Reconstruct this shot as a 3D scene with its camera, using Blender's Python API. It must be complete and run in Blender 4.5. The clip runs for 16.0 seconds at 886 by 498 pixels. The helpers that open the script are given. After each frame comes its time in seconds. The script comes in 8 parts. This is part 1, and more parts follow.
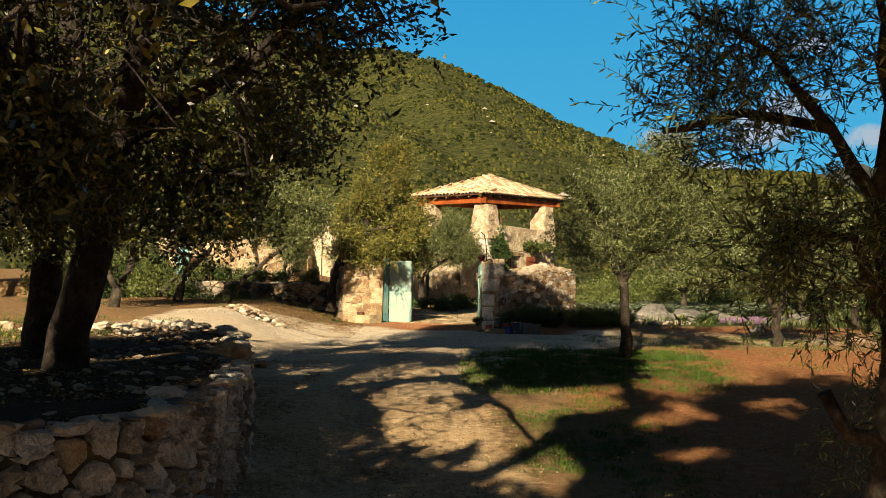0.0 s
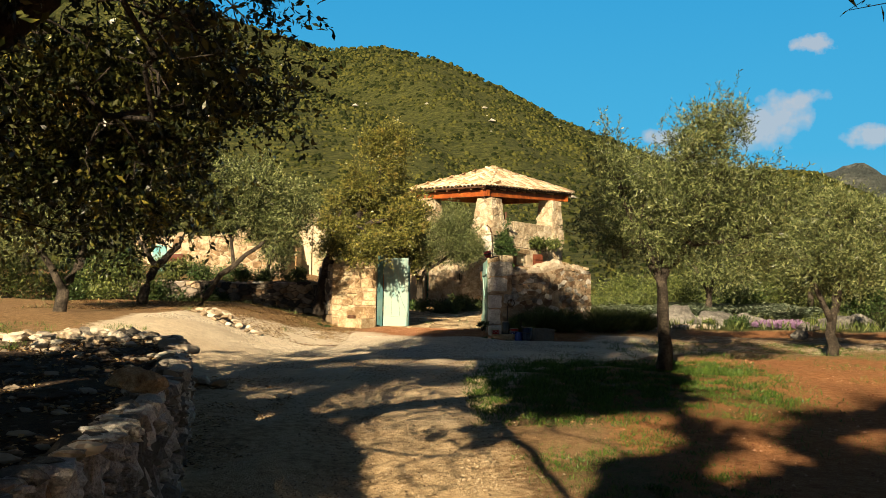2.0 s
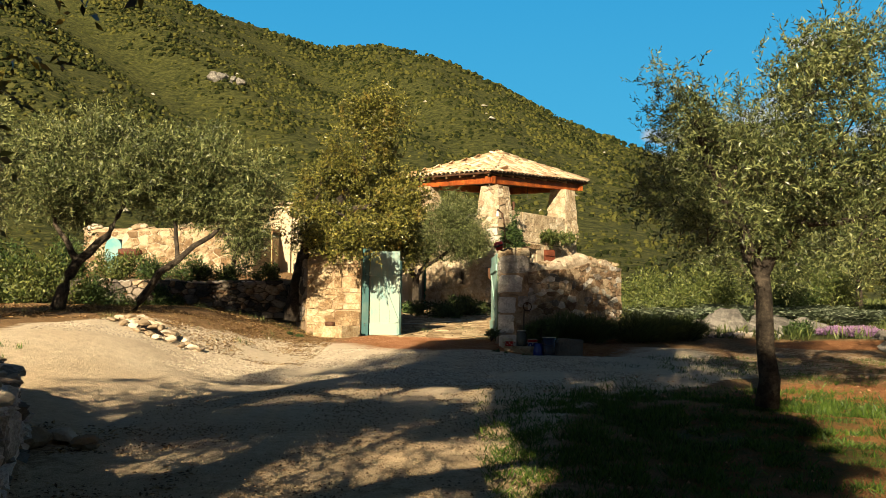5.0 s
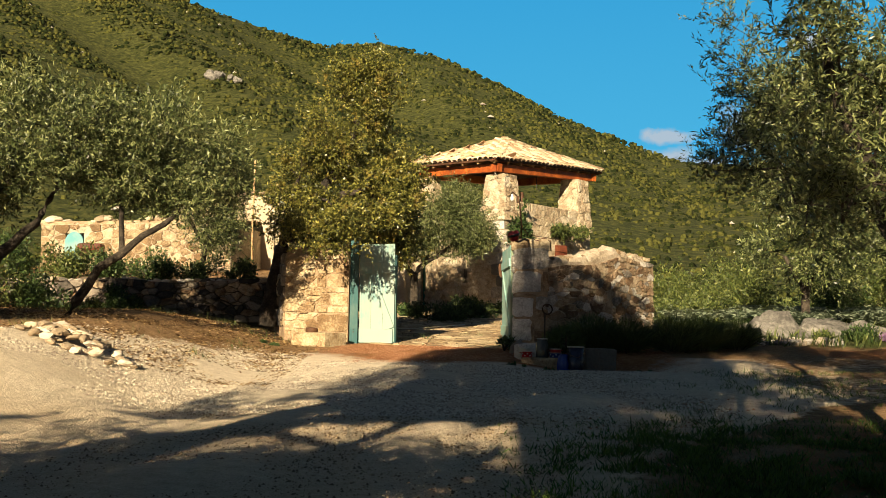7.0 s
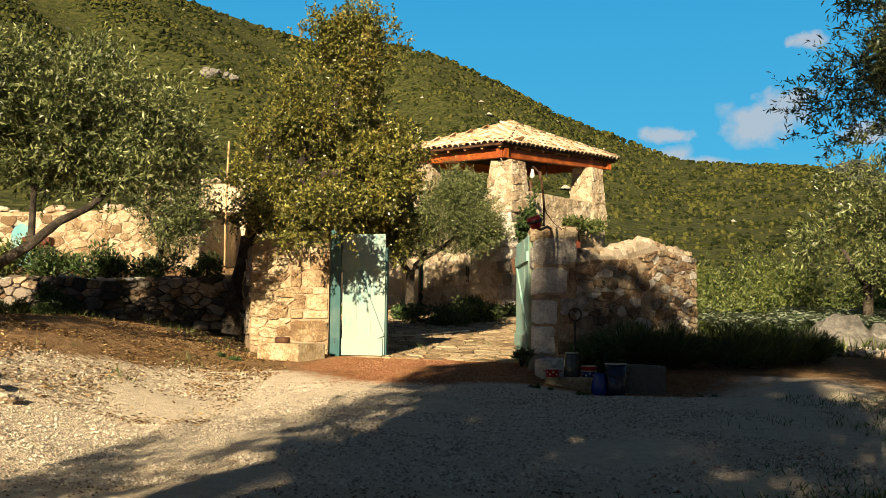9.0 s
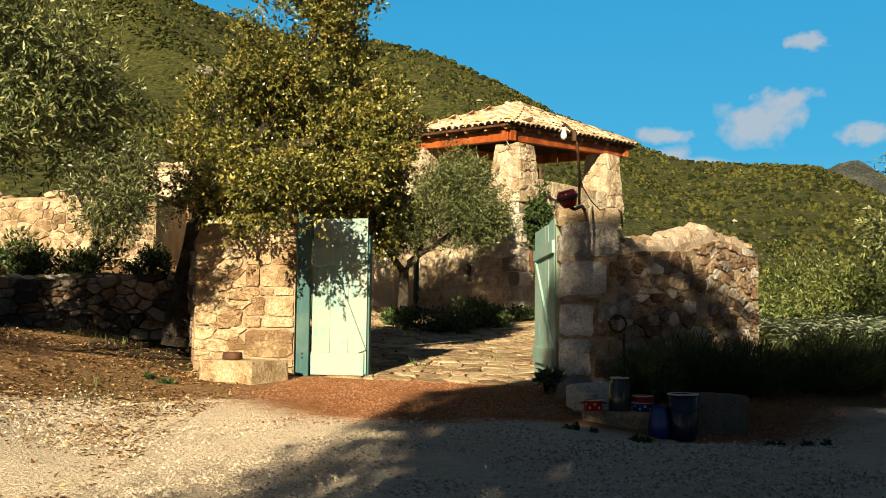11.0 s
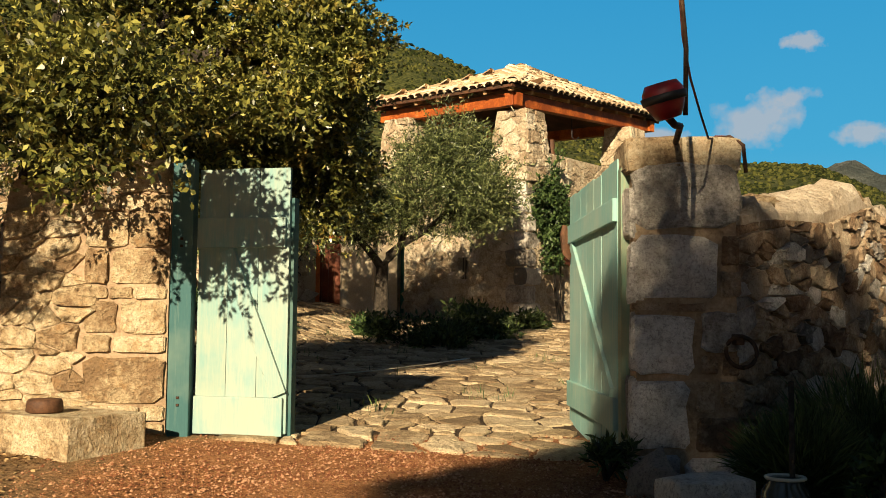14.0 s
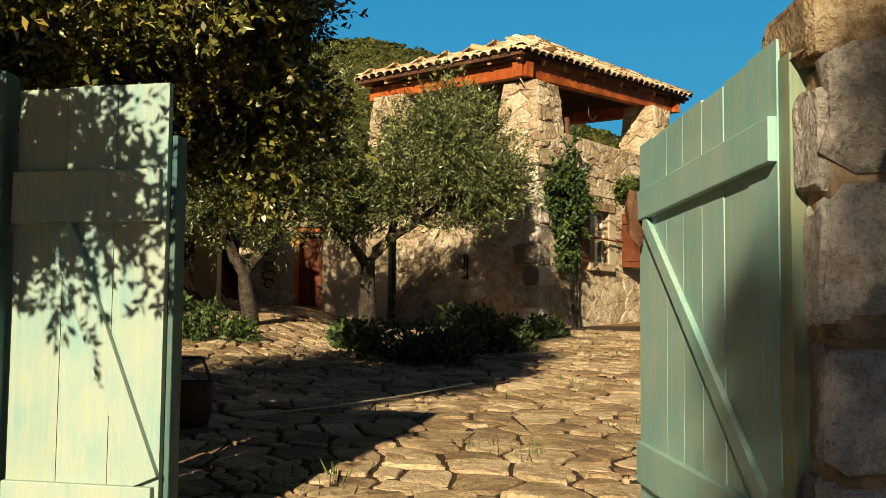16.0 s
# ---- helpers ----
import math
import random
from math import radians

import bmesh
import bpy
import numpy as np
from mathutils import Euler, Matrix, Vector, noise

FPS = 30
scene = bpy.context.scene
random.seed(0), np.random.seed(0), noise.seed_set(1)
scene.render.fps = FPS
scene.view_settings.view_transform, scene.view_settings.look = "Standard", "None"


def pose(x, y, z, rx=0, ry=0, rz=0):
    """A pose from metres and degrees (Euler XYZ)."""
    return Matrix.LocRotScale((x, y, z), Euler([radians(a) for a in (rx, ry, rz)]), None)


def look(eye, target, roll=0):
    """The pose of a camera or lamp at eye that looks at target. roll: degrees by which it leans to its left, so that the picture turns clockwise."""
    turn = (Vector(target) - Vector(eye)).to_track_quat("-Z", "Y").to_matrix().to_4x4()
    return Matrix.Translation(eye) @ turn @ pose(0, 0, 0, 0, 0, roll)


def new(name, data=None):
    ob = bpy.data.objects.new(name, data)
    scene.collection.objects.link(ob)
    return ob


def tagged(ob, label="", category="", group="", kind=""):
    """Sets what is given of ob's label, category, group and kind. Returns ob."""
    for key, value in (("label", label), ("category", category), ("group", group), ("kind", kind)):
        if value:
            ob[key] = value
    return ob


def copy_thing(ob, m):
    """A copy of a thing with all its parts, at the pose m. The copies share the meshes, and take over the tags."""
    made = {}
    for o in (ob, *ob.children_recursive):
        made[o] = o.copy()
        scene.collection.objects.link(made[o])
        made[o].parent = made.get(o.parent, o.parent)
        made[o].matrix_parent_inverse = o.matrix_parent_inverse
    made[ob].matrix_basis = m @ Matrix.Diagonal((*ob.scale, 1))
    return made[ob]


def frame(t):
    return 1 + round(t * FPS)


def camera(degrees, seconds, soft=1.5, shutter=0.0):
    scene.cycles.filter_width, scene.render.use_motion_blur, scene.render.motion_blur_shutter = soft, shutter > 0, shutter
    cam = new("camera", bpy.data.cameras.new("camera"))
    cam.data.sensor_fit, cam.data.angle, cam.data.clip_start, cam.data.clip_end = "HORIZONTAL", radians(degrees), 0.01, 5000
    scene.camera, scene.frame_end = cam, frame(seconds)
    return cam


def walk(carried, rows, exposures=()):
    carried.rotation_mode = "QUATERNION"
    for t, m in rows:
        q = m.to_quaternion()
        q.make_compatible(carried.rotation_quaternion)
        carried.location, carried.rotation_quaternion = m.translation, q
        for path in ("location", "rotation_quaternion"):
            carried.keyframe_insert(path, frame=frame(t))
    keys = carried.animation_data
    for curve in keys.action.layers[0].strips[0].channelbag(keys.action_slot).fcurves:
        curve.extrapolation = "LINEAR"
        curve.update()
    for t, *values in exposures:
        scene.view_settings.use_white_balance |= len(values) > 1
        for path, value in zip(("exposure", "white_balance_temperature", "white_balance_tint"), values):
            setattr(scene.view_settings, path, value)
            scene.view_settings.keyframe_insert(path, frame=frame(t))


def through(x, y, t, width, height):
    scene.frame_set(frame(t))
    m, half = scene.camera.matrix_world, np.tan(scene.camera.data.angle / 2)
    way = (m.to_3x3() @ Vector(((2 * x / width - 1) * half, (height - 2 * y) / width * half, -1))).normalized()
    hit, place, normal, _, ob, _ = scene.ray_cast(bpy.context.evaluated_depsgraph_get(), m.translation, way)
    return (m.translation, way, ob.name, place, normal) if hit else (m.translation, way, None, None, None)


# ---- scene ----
cam = camera(46.8, 16.0, soft=0.5)
METRES, EYE = 27.0, 1.5
ROWS = [
    (0.0, 0.0, 0.0, 0.0, -0.06, 4.03, -0.89),
    (0.5, -0.0001, 0.0302, 0.001, -0.06, 4.03, -0.86),
    (1.0, -0.0005, 0.0607, 0.002, -0.05, 4.03, -0.81),
    (1.5, -0.0008, 0.0918, 0.0032, -0.06, 4.03, -0.76),
    (2.0, -0.0009, 0.1226, 0.0042, -0.07, 4.03, -0.79),
    (2.5, -0.001, 0.1531, 0.005, -0.08, 4.03, -0.79),
    (3.0, -0.0006, 0.1845, 0.0056, -0.09, 4.04, -0.79),
    (3.5, -0.0003, 0.2168, 0.007, -0.1, 4.03, -0.78),
    (4.0, -0.0006, 0.2488, 0.0083, -0.11, 4.02, -0.77),
    (6.5, -0.0031, 0.4094, 0.0133, -0.16, 4.02, -0.63),
    (7.0, -0.0039, 0.4424, 0.0141, -0.19, 4.02, -0.64),
    (7.5, -0.0047, 0.4752, 0.0153, -0.23, 4.0, -0.62),
    (8.0, -0.0052, 0.508, 0.0163, -0.26, 3.98, -0.59),
    (8.5, -0.0052, 0.5406, 0.0176, -0.27, 3.98, -0.57),
    (9.0, -0.0054, 0.573, 0.0189, -0.29, 3.96, -0.58),
    (11.5, -0.0054, 0.7348, 0.0235, -0.46, 3.98, -0.63),
    (12.0, -0.0041, 0.7666, 0.0242, -0.47, 3.98, -0.59),
    (12.5, -0.0028, 0.7982, 0.0255, -0.52, 3.98, -0.63),
    (13.0, -0.0017, 0.8284, 0.0264, -0.57, 3.99, -0.64),
    (13.5, -0.0003, 0.8579, 0.0271, -0.59, 3.98, -0.64),
    (14.0, 0.0014, 0.8873, 0.0281, -0.61, 4.0, -0.6),
    (14.5, 0.0026, 0.9169, 0.0292, -0.63, 4.0, -0.63),
    (15.0, 0.0031, 0.9454, 0.0301, -0.63, 4.02, -0.6),
    (15.5, 0.0031, 0.9729, 0.0313, -0.65, 4.02, -0.59),
    (16.0, 0.0036, 0.9992, 0.0322, -0.65, 4.04, -0.57),
]
walk(cam, [(t, pose(0, 0, EYE) @ pose(METRES * x, METRES * y, METRES * z, 90 + pitch, roll, yaw)) for t, x, y, z, yaw, pitch, roll in ROWS],
     exposures=[(0.0, -0.34), (2.0, -0.26), (8.0, -0.26), (12.5, -0.34), (14.0, -0.46), (16.0, -0.6)])

# ---- light: a low warm sun from behind the walker, and a clear sky ----
SUN_AZ, SUN_EL = 16.0, 22.0            # degrees: the light travels this far to the right of ahead
to_sun = Vector((-math.sin(radians(SUN_AZ)) * math.cos(radians(SUN_EL)), -math.cos(radians(SUN_AZ)) * math.cos(radians(SUN_EL)), math.sin(radians(SUN_EL))))
world = bpy.data.worlds.new("sky")
scene.world = world
world.use_nodes = True
wn = world.node_tree.nodes
sky = wn.new("ShaderNodeTexSky")
sky.sky_type, sky.sun_disc = "NISHITA", False
sky.sun_elevation, sky.sun_rotation = radians(SUN_EL), radians(180 + SUN_AZ)
sky.air_density, sky.dust_density, sky.ozone_density, sky.altitude = 1.0, 0.0, 1.0, 2000
wn["Background"].inputs["Strength"].default_value = 0.05
clean = wn.new("ShaderNodeMix")          # clear evening air, its blue a little subdued
clean.data_type, clean.blend_type = "RGBA", "MULTIPLY"
clean.inputs["Factor"].default_value = 1.0
clean.inputs["B"].default_value = (0.97, 0.98, 0.92, 1)
world.node_tree.links.new(sky.outputs["Color"], clean.inputs["A"])
world.node_tree.links.new(clean.outputs["Result"], wn["Background"].inputs["Color"])
sun = new("sun", bpy.data.lights.new("sun", "SUN"))
sun.data.energy, sun.data.angle, sun.data.color = 14.5, radians(0.55), (1.0, 0.81, 0.53)
sun.matrix_world = look(to_sun * 60, (0, 0, 0))
scene.view_settings.exposure = 0.0


# ---- materials ----
def nodes_of(name):
    m = bpy.data.materials.new(name)
    m.use_nodes = True
    nt = m.node_tree
    return m, nt, nt.nodes, nt.links, nt.nodes["Principled BSDF"]


def put(L, sock, v):
    if isinstance(v, bpy.types.NodeSocket):
        L.new(v, sock)
    else:
        sock.default_value = v


def tex(N, L, scale, detail=4.0, rough=0.6, vec=None, kind="noise"):
    n = N.new("ShaderNodeTexNoise" if kind == "noise" else "ShaderNodeTexVoronoi")
    n.inputs["Scale"].default_value = scale
    if kind == "noise":
        n.inputs["Detail"].default_value, n.inputs["Roughness"].default_value = detail, rough
    if vec is not None:
        L.new(vec, n.inputs["Vector"])
    return n.outputs["Fac"] if kind == "noise" else n.outputs["Distance"]


def math_node(N, L, op, a, b=0.0, c=0.0, clamp=False):
    n = N.new("ShaderNodeMath")
    n.operation, n.use_clamp = op, clamp
    for s, v in zip(n.inputs, (a, b, c)):
        put(L, s, v)
    return n.outputs[0]


def ramp(N, L, fac, stops):
    n = N.new("ShaderNodeValToRGB")
    e = n.color_ramp.elements
    while len(e) < len(stops):
        e.new(0.5)
    for el, (p, c) in zip(e, stops):
        el.position, el.color = p, (*c, 1)
    L.new(fac, n.inputs["Fac"])
    return n.outputs["Color"]


def blend(N, L, fac, a, b, how="MIX"):
    n = N.new("ShaderNodeMix")
    n.data_type, n.blend_type = "RGBA", how
    put(L, n.inputs["Factor"], fac)
    put(L, n.inputs["A"], a if isinstance(a, bpy.types.NodeSocket) else (*a, 1))
    put(L, n.inputs["B"], b if isinstance(b, bpy.types.NodeSocket) else (*b, 1))
    return n.outputs["Result"]


def place_of(N):
    return N.new("ShaderNodeNewGeometry").outputs["Position"]


def bump(N, L, bsdf, height, strength=0.5, dist=0.02):
    b = N.new("ShaderNodeBump")
    b.inputs["Strength"].default_value, b.inputs["Distance"].default_value = strength, dist
    L.new(height, b.inputs["Height"])
    L.new(b.outputs["Normal"], bsdf.inputs["Normal"])


def varied(name, dark, mid, light, big=1.5, small=25.0, rough=0.85, relief=0.5, dist=0.01, rand="", spread=0.5, metal=0.0, stain=None, spec=0.3):
    """A rough natural surface: broad stains, fine grain, relief, and a shade of its own for each piece."""
    m, nt, N, L, B = nodes_of(name)
    p = place_of(N)
    a, b = tex(N, L, big, 3, 0.6, p), tex(N, L, small, 5, 0.7, p)
    f = math_node(N, L, "ADD", math_node(N, L, "MULTIPLY", a, 0.55), math_node(N, L, "MULTIPLY", b, 0.45))
    if rand:
        r = N.new("ShaderNodeObjectInfo").outputs["Random"] if rand == "object" else N.new("ShaderNodeNewGeometry").outputs["Random Per Island"]
        f = math_node(N, L, "ADD", f, math_node(N, L, "MULTIPLY", math_node(N, L, "SUBTRACT", r, 0.5), spread))
    c = ramp(N, L, f, [(0.38, dark), (0.5, mid), (0.62, light)])
    if stain:
        s = ramp(N, L, tex(N, L, big * 2.3, 6, 0.75, p), [(0.52, (0, 0, 0)), (0.66, (1, 1, 1))])
        c = blend(N, L, math_node(N, L, "MULTIPLY", s, 0.45), c, stain)
    if relief >= 0.8 and rand:
        pits = ramp(N, L, tex(N, L, small * 2.6, 4, 0.75, p), [(0.36, (0.35, 0.33, 0.31)), (0.5, (1, 1, 1))])
        line_ = math_node(N, L, "ABSOLUTE", math_node(N, L, "SUBTRACT", tex(N, L, 5.0, 5, 0.65, p), 0.5))
        cracks = ramp(N, L, line_, [(0.004, (0.45, 0.41, 0.37)), (0.016, (1, 1, 1))])
        c = blend(N, L, 0.6, c, pits, "MULTIPLY")
        c = blend(N, L, 0.3, c, cracks, "MULTIPLY")
    L.new(c, B.inputs["Base Color"])
    B.inputs["Roughness"].default_value, B.inputs["Metallic"].default_value = rough, metal
    B.inputs["Specular IOR Level"].default_value = spec
    if relief:
        lump = math_node(N, L, "ADD", b, math_node(N, L, "MULTIPLY", tex(N, L, small * 0.3, 4, 0.65, p), 1.6))
        bump(N, L, B, math_node(N, L, "ADD", lump, math_node(N, L, "MULTIPLY", tex(N, L, small * 3.5, 3, 0.7, p), 0.35)), relief, dist * 1.3)
    return m


def leafy(name, dark, mid, light, through=0.25, rough=0.45, young=None):
    m, nt, N, L, B = nodes_of(name)
    r = N.new("ShaderNodeNewGeometry").outputs["Random Per Island"]
    big = tex(N, L, 0.9, 2, 0.5, place_of(N))
    f = math_node(N, L, "ADD", math_node(N, L, "MULTIPLY", r, 0.6), math_node(N, L, "MULTIPLY", big, 0.4))
    c = ramp(N, L, f, [(0.2, dark), (0.5, mid), (0.85, light)])
    if young:
        # brighter patches of leaves; on the dark oaks they stand for sunlit tips
        s = ramp(N, L, tex(N, L, 2.6, 3, 0.6, place_of(N)), [(0.58, (0, 0, 0)), (0.66, (1, 1, 1))])
        c = blend(N, L, math_node(N, L, "MULTIPLY", s, 0.75), c, young)
    L.new(c, B.inputs["Base Color"])
    B.inputs["Roughness"].default_value = rough
    B.inputs["Specular IOR Level"].default_value = 0.42
    t = N.new("ShaderNodeBsdfTranslucent")
    L.new(c, t.inputs["Color"])
    mix = N.new("ShaderNodeMixShader")
    mix.inputs[0].default_value = through
    L.new(B.outputs[0], mix.inputs[1])
    L.new(t.outputs[0], mix.inputs[2])
    L.new(mix.outputs[0], N["Material Output"].inputs["Surface"])
    return m


def painted_wood(name, paint, paint2, bare, wear=0.5):
    """Thin old paint on sawn boards: grain along z, worn to the wood in places."""
    m, nt, N, L, B = nodes_of(name)
    mp = N.new("ShaderNodeMapping")
    mp.inputs["Scale"].default_value = (14, 14, 1.1)
    L.new(place_of(N), mp.inputs["Vector"])
    r = N.new("ShaderNodeObjectInfo").outputs["Random"]
    off = N.new("ShaderNodeVectorMath")
    L.new(mp.outputs[0], off.inputs[0])
    cx = N.new("ShaderNodeCombineXYZ")
    L.new(math_node(N, L, "MULTIPLY", r, 30.0), cx.inputs[2])
    L.new(cx.outputs[0], off.inputs[1])
    g = tex(N, L, 1.6, 6, 0.7, off.outputs[0])
    fine = tex(N, L, 7.0, 4, 0.7, off.outputs[0])
    wornf = ramp(N, L, math_node(N, L, "ADD", math_node(N, L, "MULTIPLY", g, 0.75), math_node(N, L, "MULTIPLY", fine, 0.25)), [(0.62 - 0.3 * wear, (0, 0, 0)), (0.78 - 0.2 * wear, (1, 1, 1))])
    c = blend(N, L, fine, paint, paint2)
    c = blend(N, L, math_node(N, L, "MULTIPLY", wornf, 0.7), c, bare)
    patchy = ramp(N, L, tex(N, L, 2.2, 4, 0.6, place_of(N)), [(0.42, (0, 0, 0)), (0.62, (1, 1, 1))])
    c = blend(N, L, math_node(N, L, "MULTIPLY", patchy, 0.5), c, bare)
    knots = N.new("ShaderNodeTexVoronoi")
    knots.inputs["Scale"].default_value = 0.55
    L.new(off.outputs[0], knots.inputs["Vector"])
    kn = ramp(N, L, knots.outputs["Distance"], [(0.035, (1, 1, 1)), (0.075, (0, 0, 0))])
    c = blend(N, L, math_node(N, L, "MULTIPLY", kn, 0.55), c, tuple(v * 0.45 for v in bare))
    c = blend(N, L, math_node(N, L, "MULTIPLY", math_node(N, L, "SUBTRACT", r, 0.5), 0.5), c, (0.75, 0.75, 0.6), "MULTIPLY")
    L.new(c, B.inputs["Base Color"])
    B.inputs["Roughness"].default_value = 0.72
    B.inputs["Specular IOR Level"].default_value = 0.3
    bump(N, L, B, fine, 0.35, 0.004)
    return m


def plain(name, colour, rough=0.5, metal=0.0):
    m, nt, N, L, B = nodes_of(name)
    p = place_of(N)
    f = tex(N, L, 18.0, 5, 0.7, p)
    c = ramp(N, L, f, [(0.3, tuple(v * 0.72 for v in colour)), (0.6, colour)])
    L.new(c, B.inputs["Base Color"])
    B.inputs["Roughness"].default_value, B.inputs["Metallic"].default_value = rough, metal
    return m


# walls
limestone = varied("limestone", (0.20, 0.13, 0.07), (0.42, 0.315, 0.19), (0.60, 0.50, 0.345), 4.5, 26.0, 0.9, 1.0, 0.03, "object", 0.3, stain=(0.40, 0.23, 0.10))
house_stone = varied("house_stone", (0.36, 0.27, 0.175), (0.58, 0.475, 0.33), (0.74, 0.65, 0.51), 3.5, 24.0, 0.9, 1.0, 0.035, "object", 0.18, stain=(0.42, 0.285, 0.16))
grey_stone = varied("grey_stone", (0.20, 0.18, 0.155), (0.48, 0.435, 0.38), (0.74, 0.69, 0.62), 4.0, 24.0, 0.92, 1.0, 0.03, "object", 0.5, stain=(0.30, 0.19, 0.11))
# stone colour lowered to carry the olive trees' shade on the bank wall
shaded_stone = varied("shaded_stone", (0.055, 0.048, 0.042), (0.135, 0.115, 0.092), (0.27, 0.225, 0.18), 2.5, 24.0, 0.93, 0.8, 0.018, "object", 0.5)
warm_stone = varied("warm_stone", (0.19, 0.12, 0.07), (0.36, 0.26, 0.165), (0.53, 0.42, 0.29), 4.5, 24.0, 0.92, 1.0, 0.028, "object", 0.28, stain=(0.36, 0.20, 0.09))
gate_stone = varied("gate_stone", (0.25, 0.16, 0.085), (0.50, 0.38, 0.225), (0.68, 0.57, 0.39), 3.5, 24.0, 0.9, 1.0, 0.03, "object", 0.2, stain=(0.46, 0.25, 0.09))
pillar_stone = varied("pillar_stone", (0.30, 0.275, 0.245), (0.58, 0.54, 0.49), (0.78, 0.74, 0.69), 3.2, 22.0, 0.92, 1.0, 0.03, "object", 0.25, stain=(0.30, 0.235, 0.18))
mortar = varied("mortar", (0.20, 0.135, 0.08), (0.34, 0.24, 0.15), (0.47, 0.36, 0.24), 3.0, 40.0, 0.95, 0.8, 0.01)
pale_mortar = varied("pale_mortar", (0.33, 0.25, 0.17), (0.50, 0.41, 0.30), (0.64, 0.555, 0.44), 3.0, 30.0, 0.95, 1.0, 0.03)
dark_core = varied("earth_fill", (0.05, 0.04, 0.03), (0.10, 0.08, 0.055), (0.16, 0.12, 0.08), 3.0, 30.0, 0.95, 0.8, 0.02)
paving_stone = varied("paving_stone", (0.22, 0.15, 0.082), (0.40, 0.295, 0.17), (0.57, 0.45, 0.29), 2.6, 20.0, 0.88, 1.0, 0.022, "object", 0.26)
plaster = varied("plaster", (0.38, 0.30, 0.20), (0.48, 0.39, 0.27), (0.56, 0.47, 0.35), 1.2, 30.0, 0.9, 0.3, 0.006)
bark = varied("bark", (0.015, 0.012, 0.010), (0.04, 0.032, 0.025), (0.09, 0.07, 0.055), 5.0, 28.0, 0.95, 1.0, 0.03)
olive_bark = varied("olive_bark", (0.018, 0.014, 0.011), (0.045, 0.036, 0.027), (0.105, 0.084, 0.063), 5.0, 26.0, 0.95, 1.0, 0.025)
# crown shade put into a near-black leaf colour, sunlit tips into the yellow
shaded_oak_leaf = leafy("shaded_oak_leaf", (0.006, 0.010, 0.0035), (0.028, 0.036, 0.009), (0.13, 0.127, 0.028), 0.10, 0.36, (0.30, 0.245, 0.04))
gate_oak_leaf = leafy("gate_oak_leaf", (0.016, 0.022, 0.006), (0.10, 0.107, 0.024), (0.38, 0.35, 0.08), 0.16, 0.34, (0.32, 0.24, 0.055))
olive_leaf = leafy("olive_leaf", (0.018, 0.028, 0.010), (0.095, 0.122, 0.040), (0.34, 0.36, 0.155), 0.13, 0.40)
# darker copy of olive_leaf, with shade put into its colour
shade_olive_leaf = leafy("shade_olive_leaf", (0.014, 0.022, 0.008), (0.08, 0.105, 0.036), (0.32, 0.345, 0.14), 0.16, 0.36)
bush_leaf = leafy("bush_leaf", (0.022, 0.038, 0.009), (0.08, 0.11, 0.026), (0.21, 0.23, 0.065), 0.18, 0.5)
herb_leaf = leafy("herb_leaf", (0.014, 0.030, 0.009), (0.045, 0.085, 0.022), (0.12, 0.17, 0.05), 0.18, 0.5)
artichoke_leaf = leafy("artichoke_leaf", (0.10, 0.13, 0.08), (0.2, 0.25, 0.16), (0.34, 0.38, 0.27), 0.2, 0.6)
lavender_leaf = leafy("lavender_leaf", (0.016, 0.030, 0.008), (0.06, 0.095, 0.026), (0.17, 0.21, 0.07), 0.14, 0.6)
grass_blade = leafy("grass_blade", (0.022, 0.05, 0.007), (0.065, 0.13, 0.015), (0.16, 0.235, 0.032), 0.3, 0.5)
purple_flower = leafy("purple_flower", (0.22, 0.12, 0.25), (0.34, 0.20, 0.38), (0.48, 0.32, 0.5), 0.3, 0.6)
orange_wood = varied("orange_wood", (0.24, 0.055, 0.012), (0.48, 0.125, 0.022), (0.62, 0.19, 0.04), 2.5, 30.0, 0.5, 0.2, 0.004, "object", 0.25)
pale_wood = varied("pale_wood", (0.22, 0.12, 0.055), (0.38, 0.23, 0.11), (0.52, 0.34, 0.18), 3.0, 35.0, 0.7, 0.3, 0.004, "object", 0.3)
dark_wood = varied("dark_wood", (0.035, 0.018, 0.010), (0.075, 0.035, 0.018), (0.13, 0.06, 0.03), 3.0, 35.0, 0.7, 0.3, 0.004)
red_wood = varied("red_wood", (0.06, 0.016, 0.008), (0.12, 0.032, 0.014), (0.19, 0.06, 0.028), 3.0, 35.0, 0.65, 0.3, 0.004)
roof_tile = varied("roof_tile", (0.36, 0.25, 0.15), (0.56, 0.43, 0.28), (0.70, 0.58, 0.42), 1.8, 24.0, 0.9, 0.6, 0.012, "object", 0.4, stain=(0.42, 0.22, 0.12))
rock_mat = varied("rock", (0.07, 0.065, 0.06), (0.16, 0.15, 0.135), (0.30, 0.28, 0.25), 1.2, 12.0, 0.92, 0.9, 0.03)
rubble_mat = varied("rubble", (0.30, 0.23, 0.15), (0.48, 0.38, 0.27), (0.62, 0.53, 0.42), 2.0, 22.0, 0.9, 0.7, 0.015, "object", 0.5)
pebble_mat = varied("pebble", (0.32, 0.25, 0.18), (0.54, 0.45, 0.33), (0.80, 0.71, 0.57), 2.0, 30.0, 0.9, 0.0, 0.01, "island", 0.7)
golden_pebble_mat = varied("golden_pebble", (0.16, 0.105, 0.055), (0.40, 0.285, 0.165), (0.62, 0.49, 0.32), 2.0, 30.0, 0.9, 0.0, 0.01, "island", 0.7)
